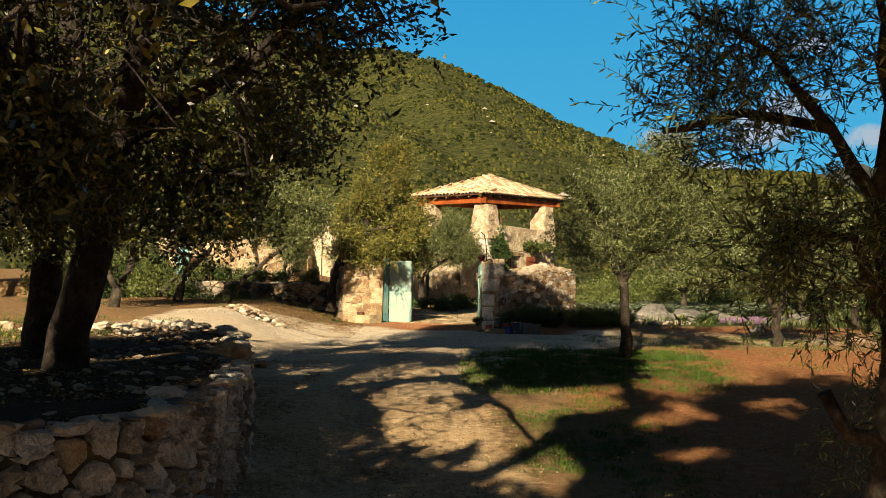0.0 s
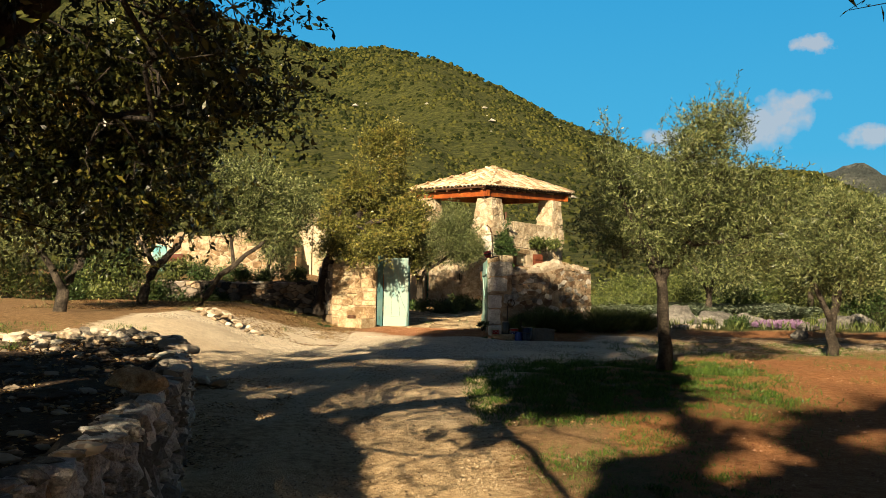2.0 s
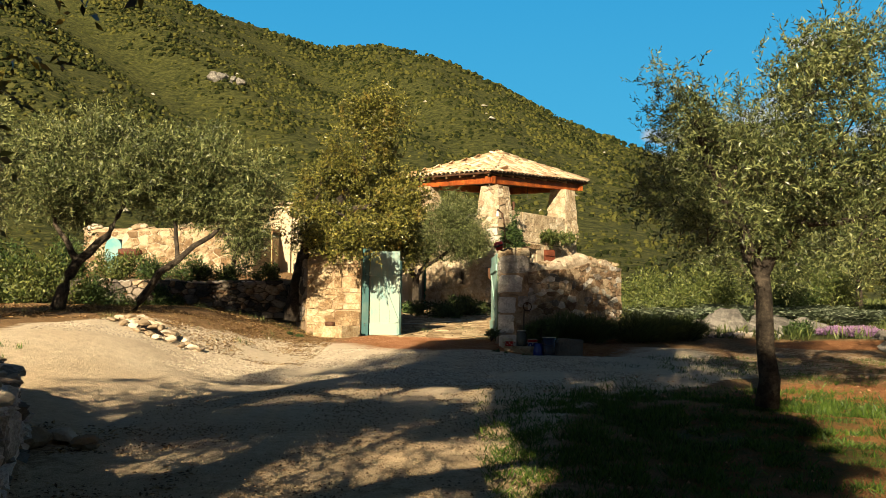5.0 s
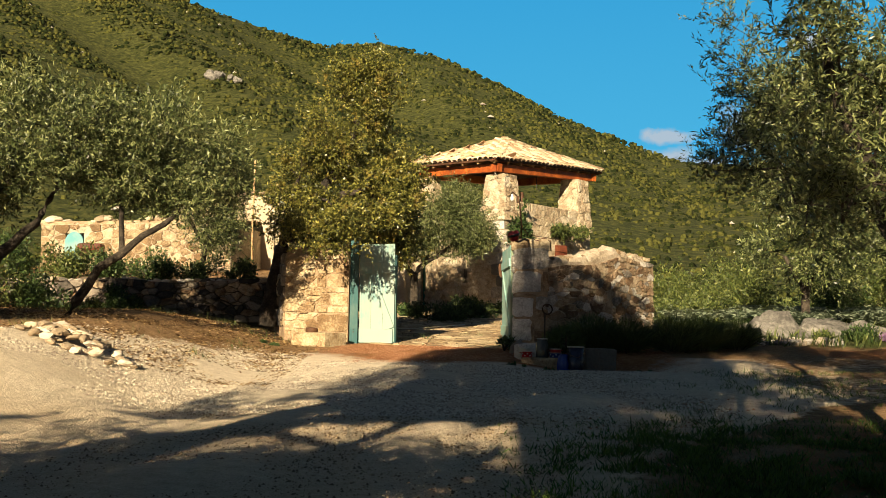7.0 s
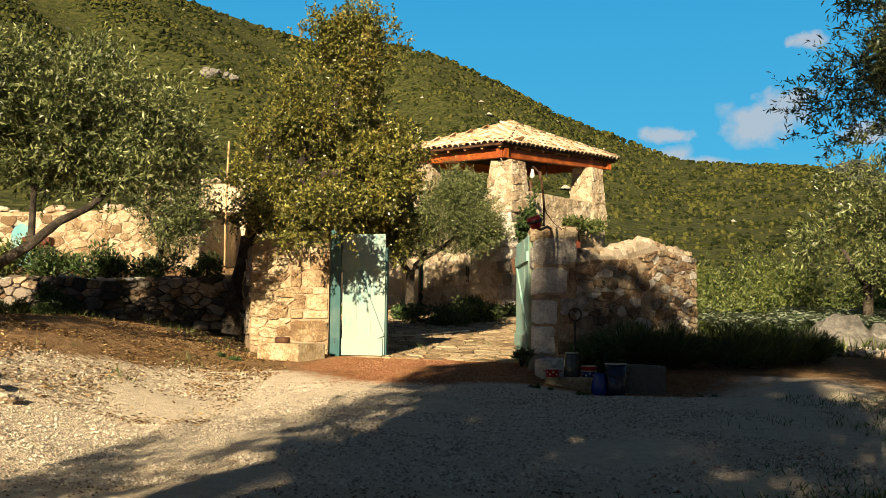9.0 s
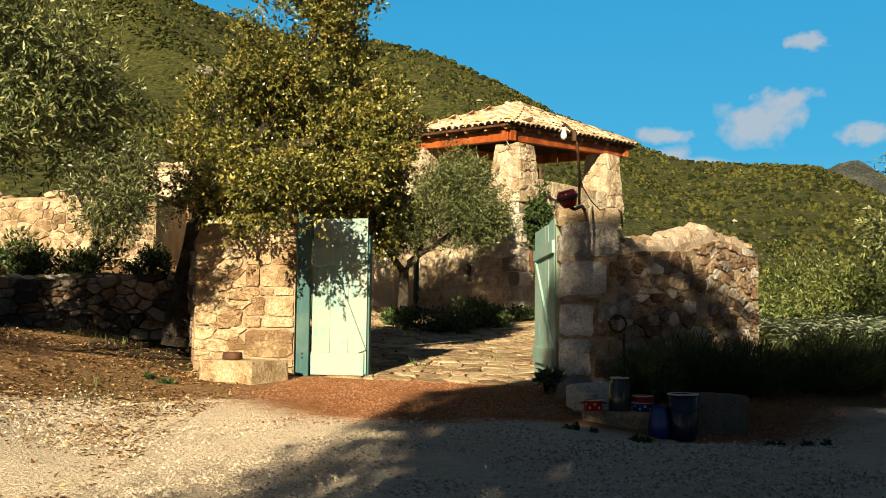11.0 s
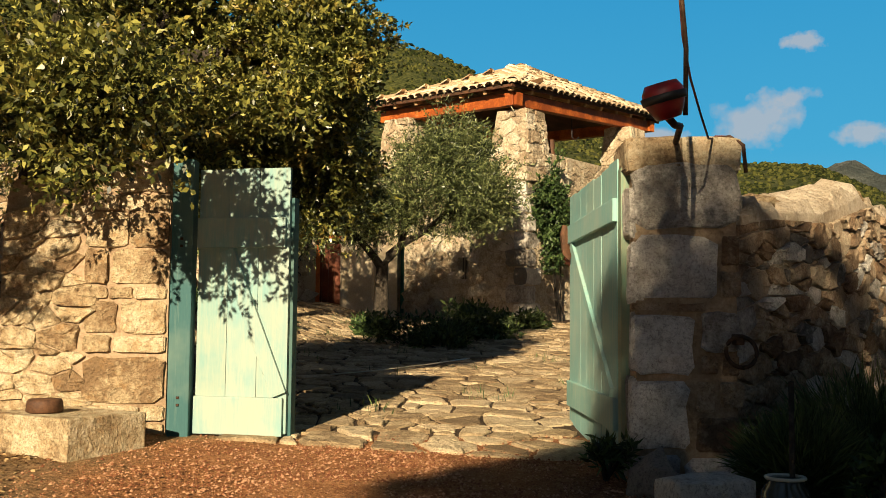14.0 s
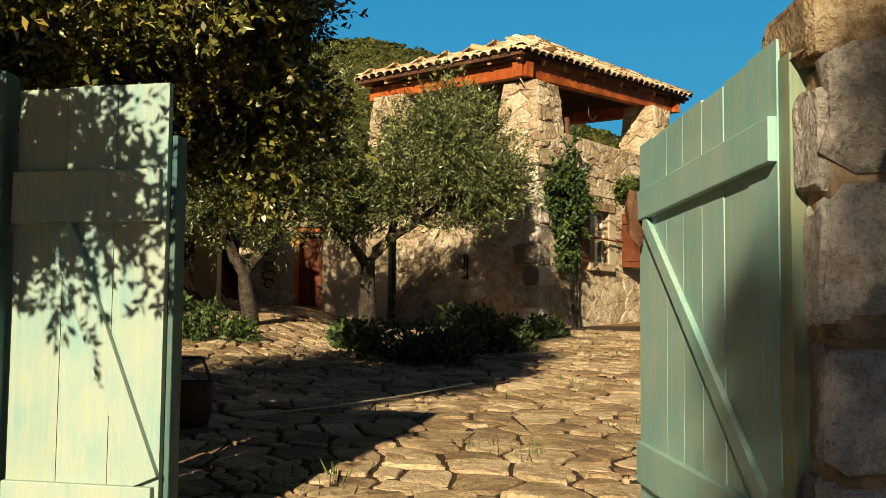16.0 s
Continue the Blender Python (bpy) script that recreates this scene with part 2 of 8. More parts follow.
red_pebble_mat = varied("red_pebble", (0.20, 0.07, 0.03), (0.38, 0.155, 0.07), (0.54, 0.29, 0.16), 2.0, 30.0, 0.9, 0.0, 0.01, "island", 0.7)
litter_mat = varied("leaf_litter", (0.11, 0.058, 0.022), (0.27, 0.16, 0.065), (0.47, 0.32, 0.15), 2.0, 30.0, 0.9, 0.0, 0.01, "island", 0.9)
teal_paint = painted_wood("teal_paint", (0.16, 0.31, 0.31), (0.22, 0.37, 0.355), (0.37, 0.39, 0.31), 0.6)
turquoise_paint = painted_wood("turquoise_paint", (0.18, 0.37, 0.35), (0.25, 0.44, 0.41), (0.38, 0.46, 0.39), 0.45)
post_paint = painted_wood("post_paint", (0.11, 0.24, 0.19), (0.17, 0.29, 0.21), (0.34, 0.29, 0.16), 0.75)
teal_frame = painted_wood("teal_frame", (0.024, 0.085, 0.093), (0.045, 0.125, 0.127), (0.13, 0.19, 0.16), 0.3)
blue_paint = painted_wood("blue_paint", (0.09, 0.27, 0.31), (0.14, 0.34, 0.37), (0.3, 0.38, 0.34), 0.2)
green_door_paint = painted_wood("green_door_paint", (0.05, 0.26, 0.2), (0.08, 0.32, 0.25), (0.2, 0.3, 0.2), 0.2)
rust = varied("rust", (0.03, 0.018, 0.012), (0.07, 0.04, 0.026), (0.13, 0.075, 0.045), 8.0, 50.0, 0.75, 0.4, 0.003, metal=0.6)
red_enamel = plain("red_enamel", (0.42, 0.018, 0.014), 0.3)
blue_enamel = plain("blue_enamel", (0.02, 0.035, 0.16), 0.3)
black_iron = plain("black_iron", (0.02, 0.02, 0.022), 0.5, 0.3)
cream_enamel = plain("cream_enamel", (0.62, 0.58, 0.46), 0.35)
white_plastic = plain("white_plastic", (0.8, 0.8, 0.78), 0.35)
curtain = plain("curtain", (0.6, 0.55, 0.45), 0.9)


# ---- builders ----
def mesh_of(name, verts, faces, material, smooth=False):
    me = bpy.data.meshes.new(name)
    me.from_pydata([tuple(v) for v in verts], [], faces)
    me.materials.append(material)
    if smooth:
        me.polygons.foreach_set("use_smooth", [True] * len(me.polygons))
    me.update()
    return me


def quads_mesh(name, verts, faces, material):
    """A mesh from an array of points and an array of quads (or triangles)."""
    me = bpy.data.meshes.new(name)
    nv, (nf, k) = len(verts), faces.shape
    me.vertices.add(nv)
    me.vertices.foreach_set("co", np.ascontiguousarray(verts, dtype=np.float32).ravel())
    me.loops.add(nf * k)
    me.loops.foreach_set("vertex_index", np.ascontiguousarray(faces, dtype=np.int32).ravel())
    me.polygons.add(nf)
    me.polygons.foreach_set("loop_start", np.arange(0, nf * k, k, dtype=np.int32))
    me.materials.append(material)
    me.update(calc_edges=True)
    me.validate()
    return me


def thing(name, label, category, group="", at=(0, 0, 0), kind=""):
    ob = new(name)
    ob.location = at
    return tagged(ob, label, category, group, kind)


def part(name, data, parent, label="", material=None):
    """One mesh object under a thing or a part. data: a mesh, or a bmesh with a material."""
    if isinstance(data, bmesh.types.BMesh):
        me = bpy.data.meshes.new(name)
        data.to_mesh(me)
        data.free()
        me.materials.append(material)
        data = me
    ob = new(name, data)
    ob.parent = parent
    return tagged(ob, label)


def solo(name, data, label, category, material=None, group="", kind=""):
    if isinstance(data, bmesh.types.BMesh):
        me = bpy.data.meshes.new(name)
        data.to_mesh(me)
        data.free()
        me.materials.append(material)
        data = me
    return tagged(new(name, data), label, category, group, kind)


def box(bm, lo, hi, bevel=0.0, m=None):
    """A box into bm, from corner to corner, its edges rounded, turned by m."""
    r = bmesh.ops.create_cube(bm, size=1.0)
    lo, hi = Vector(lo), Vector(hi)
    c, s = (lo + hi) / 2, hi - lo
    for v in r["verts"]:
        v.co = Vector((v.co.x * s.x, v.co.y * s.y, v.co.z * s.z)) + c
    if bevel:
        es = {e for v in r["verts"] for e in v.link_edges}
        g = bmesh.ops.bevel(bm, geom=list(es), offset=bevel, segments=2, affect="EDGES", profile=0.6)
        vs = {v for f in g["faces"] for v in f.verts} | {v for v in r["verts"] if v.is_valid}
    else:
        vs = set(r["verts"])
    if m is not None:
        bmesh.ops.transform(bm, matrix=m, verts=list(vs))
    return bm


def boxes(items, bevel=0.004):
    bm = bmesh.new()
    for it in items:
        box(bm, it[0], it[1], bevel, it[2] if len(it) > 2 else None)
    return bm


def lathe(profile, n=20, m=None):
    """A turned shape from (radius, height) pairs."""
    bm = bmesh.new()
    rings = []
    for r, z in profile:
        rings.append([bm.verts.new((r * math.cos(2 * math.pi * i / n), r * math.sin(2 * math.pi * i / n), z)) for i in range(n)])
    for a, b in zip(rings, rings[1:]):
        for i in range(n):
            bm.faces.new((a[i], a[(i + 1) % n], b[(i + 1) % n], b[i])).smooth = True
    bm.faces.new(rings[0][::-1])
    bm.faces.new(rings[-1])
    if m is not None:
        bm.transform(m)
    return bm


def tube_arrays(p0, p1, r0, r1, sides=5):
    """Tapered tubes for arrays of segments: points and quads."""
    d = p1 - p0
    d = d / np.maximum(np.linalg.norm(d, axis=1, keepdims=True), 1e-6)
    ref = np.where(np.abs(d[:, 2:3]) > 0.9, np.array([[1.0, 0, 0]]), np.array([[0, 0, 1.0]]))
    u = np.cross(d, ref)
    u /= np.linalg.norm(u, axis=1, keepdims=True)
    w = np.cross(d, u)
    a = np.arange(sides) * 2 * math.pi / sides
    ring = u[:, None, :] * np.cos(a)[None, :, None] + w[:, None, :] * np.sin(a)[None, :, None]
    lower, upper = p0[:, None, :] + ring * r0[:, None, None], p1[:, None, :] + ring * r1[:, None, None]
    verts = np.concatenate([lower, upper], 1).reshape(-1, 3)
    i = np.arange(sides)
    f = np.stack([i, (i + 1) % sides, (i + 1) % sides + sides, i + sides], 1)
    faces = (f[None] + (np.arange(len(p0)) * 2 * sides)[:, None, None]).reshape(-1, 4)
    return verts, faces


def pipe(points, radius, sides=8, end=None):
    """A bent bar through points."""
    bm = bmesh.new()
    rings = []
    pts = [Vector(p) for p in points]
    for i, p in enumerate(pts):
        d = (pts[min(i + 1, len(pts) - 1)] - pts[max(i - 1, 0)]).normalized()
        u = d.cross(Vector((0, 0, 1)) if abs(d.z) < 0.9 else Vector((1, 0, 0))).normalized()
        w = d.cross(u)
        f = i / (len(pts) - 1)
        r = radius if end is None else radius * (1 - f) + end * f
        rings.append([bm.verts.new(p + (u * math.cos(2 * math.pi * k / sides) + w * math.sin(2 * math.pi * k / sides)) * r) for k in range(sides)])
    for a, b in zip(rings, rings[1:]):
        for k in range(sides):
            bm.faces.new((a[k], a[(k + 1) % sides], b[(k + 1) % sides], b[k])).smooth = True
    bm.faces.new(rings[0][::-1])
    bm.faces.new(rings[-1])
    bmesh.ops.recalc_face_normals(bm, faces=bm.faces)
    return bm


def clip(poly, p, n):
    """The part of a polygon on the side of p against n."""
    out = []
    d = [(q[0] - p[0]) * n[0] + (q[1] - p[1]) * n[1] for q in poly]
    for i in range(len(poly)):
        j = (i + 1) % len(poly)
        if d[i] <= 0:
            out.append(poly[i])
        if (d[i] < 0 < d[j]) or (d[j] < 0 < d[i]):
            f = d[i] / (d[i] - d[j])
            out.append((poly[i][0] + f * (poly[j][0] - poly[i][0]), poly[i][1] + f * (poly[j][1] - poly[i][1])))
    return out


def cells(w, h, n, seed, aspect=1.5, gap=0.007, keep=None, relax=1, sizes=0.0):
    """A rectangle broken into n irregular stones, wider than high by aspect, with joints between them."""
    rng = np.random.RandomState(seed)
    W = w / aspect
    pts = rng.rand(n, 2) * (W, h)
    wt = rng.rand(n) * sizes * (W * h / n)
    for step in range(relax + 1):
        polys = []
        for i in range(n):
            poly = [(0, 0), (W, 0), (W, h), (0, h)]
            d2 = ((pts - pts[i]) ** 2).sum(1)
            for j in np.argsort(d2)[1:22]:
                dv = pts[j] - pts[i]
                L2 = dv @ dv
                f = 0.5 + (wt[i] - wt[j]) / (2 * L2 + 1e-9)
                f = min(max(f, 0.15), 0.85)
                poly = clip(poly, pts[i] + dv * f, dv)
                if len(poly) < 3:
                    break
            polys.append(poly)
        if step < relax:
            for i, poly in enumerate(polys):
                if len(poly) >= 3:
                    pts[i] = 0.4 * pts[i] + 0.6 * np.mean(poly, 0)
    out = []
    for poly in polys:
        if len(poly) < 3:
            continue
        q = np.array(poly) * (aspect, 1)
        c = q.mean(0)
        if keep and not keep(*c):
            continue
        q = c + (q - c) * np.maximum(0.3, 1 - gap / np.maximum(np.linalg.norm(q - c, axis=1, keepdims=True), 1e-4))
        out.append(q)
    return out


def stone_piece(name, poly, where, parent, material, thick=0.06, proud=0.03, seed=0, rough=0.25, smooth=False, round_off=True, bag=None, lean=0.07, inset=0.89):
    """One stone over a cell: a worn front, rounded to its sides. where(u, v, w) gives its place."""
    rng = random.Random(seed)
    q = [np.array(p) for p in poly]
    q = [p for i, p in enumerate(q) if np.linalg.norm(p - q[i - 1]) > 0.012]
    if len(q) < 3:
        return None
    if round_off:
        size = np.mean([np.linalg.norm(p - np.mean(q, 0)) for p in q])
        q2 = []
        for i, p in enumerate(q):
            a, b = q[i - 1], q[(i + 1) % len(q)]
            k = rng.uniform(0.05, 0.16)
            q2 += [p * (1 - k) + a * k, p * (1 - k) + b * k]
            if np.linalg.norm(b - p) > 0.8 * size:
                m = (p + b) / 2
                nrm = np.array([b[1] - p[1], p[0] - b[0]]) / max(np.linalg.norm(b - p), 1e-6)
                q2.append(m + nrm * size * rng.uniform(-0.09, 0.05) + (b - p) * rng.uniform(-0.15, 0.15))
        q = q2
    n, c = len(q), np.mean(q, 0)
    size = np.mean([np.linalg.norm(p - c) for p in q])
    tilt = (rng.uniform(-1, 1) * lean, rng.uniform(-1, 1) * lean)
    lift = proud * rng.uniform(0.5, 1.4)
    verts = []
    for s, w in ((1.0, -thick), (0.99, lift * 0.5), (inset, lift)):
        for p in q:
            j = 1 + rng.uniform(-1, 1) * 0.05 * (s < 1)
            r = (p - c) * s * j
            verts.append((c[0] + r[0], c[1] + r[1], w + (w > 0) * (r[0] * tilt[0] + r[1] * tilt[1] + rng.uniform(-1, 1) * lift * rough)))
    verts.append((c[0], c[1], lift * rng.uniform(0.95, 1.1)))
    pl = [Vector(where(*v)) for v in verts]
    mid = sum(pl, Vector()) / len(pl)
    faces = []
    for k in (0, 1):
        for i in range(n):
            j = (i + 1) % n
            faces.append((k * n + i, k * n + j, k * n + n + j, k * n + n + i))
    faces += [(2 * n + i, 2 * n + (i + 1) % n, 3 * n) for i in range(n)]
    if bag is not None:
        k0 = len(bag[0])
        bag[0].extend(pl)
        bag[1].extend(tuple(k0 + i for i in f) for f in faces)
        return None
    me = mesh_of(name, [v - mid for v in pl], faces, material, smooth)
    ob = new(name, me)
    ob.location = mid
    ob.parent = parent
    return ob


def flat_frame(origin, along, up, out):
    """Turns (u, v, w) into a place on a plane."""
    o, a, b, c = Vector(origin), Vector(along), Vector(up), Vector(out)
    return lambda u, v, w: o + a * u + b * v + c * w


def rock_mesh(name, size, material, seed, cuts=2, rough=0.22, flat=0.0):
    """A boulder: a cut and dented ball."""
    rng = random.Random(seed)
    bm = bmesh.new()
    bmesh.ops.create_icosphere(bm, subdivisions=cuts, radius=1.0)
    planes = [(Vector((rng.gauss(0, 1), rng.gauss(0, 1), rng.gauss(0, 1))).normalized(), rng.uniform(0.45, 0.8)) for i in range(13)]
    for v in bm.verts:
        p = v.co.copy()
        for nrm, d in planes:
            k = p.dot(nrm) - d
            if k > 0:
                p -= nrm * k * 0.9
        p *= 1 + rough * noise.fractal(p * 1.7 + Vector((seed * 3.1, 0, 0)), 1.0, 2.0, 3)
        v.co = Vector((p.x * size[0], p.y * size[1], p.z * size[2]))
    me = bpy.data.meshes.new(name)
    bm.to_mesh(me)
    bm.free()
    me.materials.append(material)
    return me


# ---- the lie of the land ----
PROFILE_Y = (-400, -30, 0, 8.8, 12.4, 15, 19, 25, 28.3, 31, 37, 44.7, 50, 70, 110, 200)
PROFILE_Z = (-6, -1.6, -0.5, 0.0, 0.25, 0.52, 0.83, 1.06, 1.28, 1.44, 1.76, 2.22, 2.5, 3.2, 4.4, 8.0)
EDGE_Y = (5.6, 6.2, 7, 8, 9.5, 12, 14.4, 16.5, 18.0, 18.9, 19.2)
EDGE_X = (-2.3, -1.85, -1.66, -1.66, -1.78, -2.2, -2.72, -3.25, -4.1, -5.4, -7.5)
RIDGE_A = (-3.2, -1.4, -0.9, -0.6, -0.42, -0.265, -0.193, -0.121, -0.066, -0.01, 0.067, 0.123, 0.206, 0.239, 0.31, 0.373, 0.45, 0.8, 1.4, 3.2)
RIDGE_E = (0.22, 0.26, 0.30, 0.36, 0.36, 0.315, 0.29, 0.268, 0.271, 0.262, 0.226, 0.196, 0.166, 0.154, 0.151, 0.149, 0.118, 0.15, 0.2, 0.22)


def soft(a, b, v):
    t = np.clip((v - a) / (b - a), 0, 1)
    return t * t * (3 - 2 * t)


def land(x, y):
    """Height of the ground, for numbers or arrays."""
    x, y = np.asarray(x, float), np.asarray(y, float)
    z = (np.interp(y - 1.2, PROFILE_Y, PROFILE_Z) + np.interp(y, PROFILE_Y, PROFILE_Z) * 2 + np.interp(y + 1.2, PROFILE_Y, PROFILE_Z)) / 4
    rise = soft(-2.6, -5.4, x) * (0.70 - 0.3 * soft(28.5, 33, y)) * soft(16, 23, y) * (1 - soft(40, 60, y))
    z = z + rise
    z = z + 0.32 * soft(-0.9, -2.5, x) * soft(33, 44, y) * (1 - soft(50, 60, y))
    z = z + 0.6 * soft(33.25, 33.6, y) * soft(-3.7, -4.1, x) * (1 - soft(50, 60, y))
    terrace = 0.82 + 0.042 * (y - 6)
    edge = np.interp(y, EDGE_Y, EDGE_X)
    terrace = terrace - 1.2 * soft(-8.5, -13, x)
    inside = soft(-0.10, -0.28, x - edge) * (1 - soft(18.6, 19.3, y)) * soft(0.10, 0.28, y - 5.6 - 0.13 * (x + 2.3))
    z = z * (1 - inside) + np.maximum(z, terrace) * inside
    z = z - 0.16 * np.exp(-(((x - 2.5) / 1.3) ** 4 + ((y - 28.1) / 0.95) ** 4))
    # hills
    dx, dy = x, y - 15
    r = np.hypot(dx, dy)
    a = np.arctan2(dx, dy)
    t = np.tan(np.clip(a, -1.45, 1.45))
    e = np.interp(np.where(np.abs(a) < 1.45, t, np.sign(a) * 3.2), RIDGE_A, RIDGE_E) * np.sqrt(1 + np.minimum(t, 3) ** 2) ** -1
    R = 560 + 160 * soft(0.2, -0.2, a)
    s = np.clip((r - 110) / (R - 110), 0, 1.6)
    up = np.where(s < 1, s ** 1.25, 1 - 0.5 * np.maximum(s - 1, 0) ** 1.5)
    fold = 1 + 0.05 * np.sin(a * 23 + r * 0.013) * np.clip(s * (1.0 - s) * 4, 0, 1) + 0.03 * np.sin(a * 51 + r * 0.03) * np.clip(s * (1.0 - s) * 4, 0, 1)
    hill = e * R * up * fold
    return np.where(s > 0, np.minimum(z, 4.6) + hill, z)


def high(x, y):
    return float(land(x, y))


def graded(lo, hi, step, far, grow):
    mid = list(np.arange(lo, hi + 1e-6, step))
    s, v = step, mid[-1]
    while v < far:
        s *= grow
        v += s
        mid.append(v)
    s, v = step, mid[0]
    while v > -far:
        s *= grow
        v -= s
        mid.insert(0, v)
    return np.array(mid)


def terrace_soil(x, y):
    return soft(0.0, -0.3, x - np.interp(y, EDGE_Y, EDGE_X)) * (1 - soft(17.0, 18.6, y)) * soft(0.0, 0.4, y - 5.6 - 0.13 * (x + 2.3)) * (1 - 0.8 * soft(-5.0, -6.2, x))


def zones(x, y):
    """Track gravel, red gravel or earth, and green, each from 0 to 1."""
    right = np.interp(y, (0, 6, 9, 13, 17, 20, 23, 24.5, 26, 60), (1.3, 1.2, 1.05, 0.8, 0.85, 1.6, 4.0, 9.0, 40, 40))
    left = np.interp(y, (0, 17, 19, 21, 24, 27, 29, 30.5), (-2.6, -3.4, -5.5, -6.0, -5.6, -4.0, -2.8, -1.0))
    track = soft(0.5, -0.5, x - right) * soft(-0.6, 0.6, x - left) * (1 - soft(28.6, 29.6, y)) * soft(-60, -40, y)
    track = track * (1 - 0.6 * soft(3.0, 5.5, x))
    terr = terrace_soil(x, y)
    track = track * (1 - terr) * (0.60 + 0.40 * soft(14, 22, y))
    red = 1.15 * np.exp(-(((x - 0.9) / 3.0) ** 4 + ((y - 29.5) / 1.7) ** 4))
    red = np.maximum(red, 0.75 * soft(0.4, 1.4, x - right) * (1 - soft(22, 25, y)))
    red = np.maximum(red, 0.9 * np.exp(-(((x - 9) / 3.0) ** 4 + ((y - 30) / 1.2) ** 4)))
    green = soft(60, 130, np.hypot(x, y - 15))
    green = np.maximum(green, soft(5.0, 6.5, x) * soft(30.5, 33, y))
    patch = np.exp(-(((x - 2.9) / 2.2) ** 4 + ((y - 17.9) / 3.4) ** 4))
    patch = np.maximum(patch, np.exp(-(((x - 1.7) / 0.8) ** 4 + ((y - 11.3) / 2.6) ** 4)))
    green = np.maximum(green, 0.52 * patch)
    return track, red, green


def ground_material():
    m, nt, N, L, B = nodes_of("ground")
    p = place_of(N)
    att = N.new("ShaderNodeAttribute")
    att.attribute_name = "zone"
    sep = N.new("ShaderNodeSeparateColor")
    L.new(att.outputs["Color"], sep.inputs[0])
    n1, n2, n3 = tex(N, L, 0.8, 4, 0.6, p), tex(N, L, 9.0, 5, 0.7, p), tex(N, L, 55.0, 4, 0.75, p)
    vor = tex(N, L, 38.0, vec=p, kind="voronoi")
    wob = math_node(N, L, "MULTIPLY", math_node(N, L, "SUBTRACT", math_node(N, L, "ADD", n1, n2), 1.0), 0.7)

    def mask(s):
        f = math_node(N, L, "ADD", s, wob)
        return ramp(N, L, f, [(0.36, (0, 0, 0)), (0.64, (1, 1, 1))])

    n4 = tex(N, L, 140.0, 3, 0.8, p)
    f = math_node(N, L, "ADD", math_node(N, L, "ADD", math_node(N, L, "MULTIPLY", n2, 0.3), math_node(N, L, "MULTIPLY", n3, 0.35)), math_node(N, L, "MULTIPLY", n4, 0.35))
    dirt = ramp(N, L, f, [(0.38, (0.085, 0.048, 0.022)), (0.5, (0.26, 0.158, 0.076)), (0.62, (0.45, 0.30, 0.165))])
    track = ramp(N, L, f, [(0.36, (0.40, 0.32, 0.23)), (0.5, (0.68, 0.575, 0.43)), (0.64, (0.88, 0.79, 0.64))])
    red = ramp(N, L, f, [(0.38, (0.12, 0.046, 0.018)), (0.5, (0.32, 0.14, 0.055)), (0.62, (0.50, 0.27, 0.13))])
    green = ramp(N, L, f, [(0.3, (0.03, 0.04, 0.011)), (0.5, (0.06, 0.07, 0.019)), (0.72, (0.11, 0.11, 0.036))])
    golden = ramp(N, L, f, [(0.36, (0.27, 0.18, 0.095)), (0.5, (0.56, 0.395, 0.22)), (0.64, (0.78, 0.595, 0.375))])
    sepp = N.new("ShaderNodeSeparateXYZ")      # the gravel turns to trodden golden earth down the track
    L.new(p, sepp.inputs[0])
    down = math_node(N, L, "DIVIDE", math_node(N, L, "SUBTRACT", math_node(N, L, "ADD", sepp.outputs[1], math_node(N, L, "MULTIPLY", n1, 8.0)), 17.0), 11.0, clamp=True)
    track = blend(N, L, down, golden, track)
    c = blend(N, L, mask(sep.outputs[0]), dirt, track)
    c = blend(N, L, mask(sep.outputs[1]), c, red)
    c = blend(N, L, mask(sep.outputs[2]), c, green)
    wild = ramp(N, L, tex(N, L, 0.42, 8, 0.8, p), [(0.40, (0.012, 0.018, 0.005)), (0.5, (0.040, 0.046, 0.011)), (0.62, (0.100, 0.098, 0.029))])
    c = blend(N, L, att.outputs["Alpha"], c, wild)
    soil = N.new("ShaderNodeAttribute")
    soil.attribute_name = "soil"
    c = blend(N, L, mask(soil.outputs["Fac"]), c, ramp(N, L, f, [(0.38, (0.025, 0.017, 0.011)), (0.5, (0.065, 0.042, 0.026)), (0.62, (0.14, 0.095, 0.06))]))
    L.new(c, B.inputs["Base Color"])
    B.inputs["Roughness"].default_value = 0.95
    B.inputs["Specular IOR Level"].default_value = 0.15
    bump(N, L, B, math_node(N, L, "ADD", math_node(N, L, "ADD", n3, math_node(N, L, "MULTIPLY", n4, 0.6)), math_node(N, L, "MULTIPLY", vor, 0.8)), 0.9, 0.02)
    return m


gx, gy = graded(-8, 9.5, 0.18, 1600, 1.06), graded(3, 47, 0.18, 1600, 1.06)
X, Y = np.meshgrid(gx, gy)
Z = land(X, Y)
near = (np.abs(X) < 12) & (Y > 0) & (Y < 50)
near = near * (1 - soft(29.6, 30.4, Y) * (X > -4.2) * (X < 5.5))
Z = Z + near * 0.018 * (np.sin(X * 2.1 + np.sin(Y * 1.3) * 2) + np.sin(Y * 2.7 + np.sin(X * 1.9) * 2))
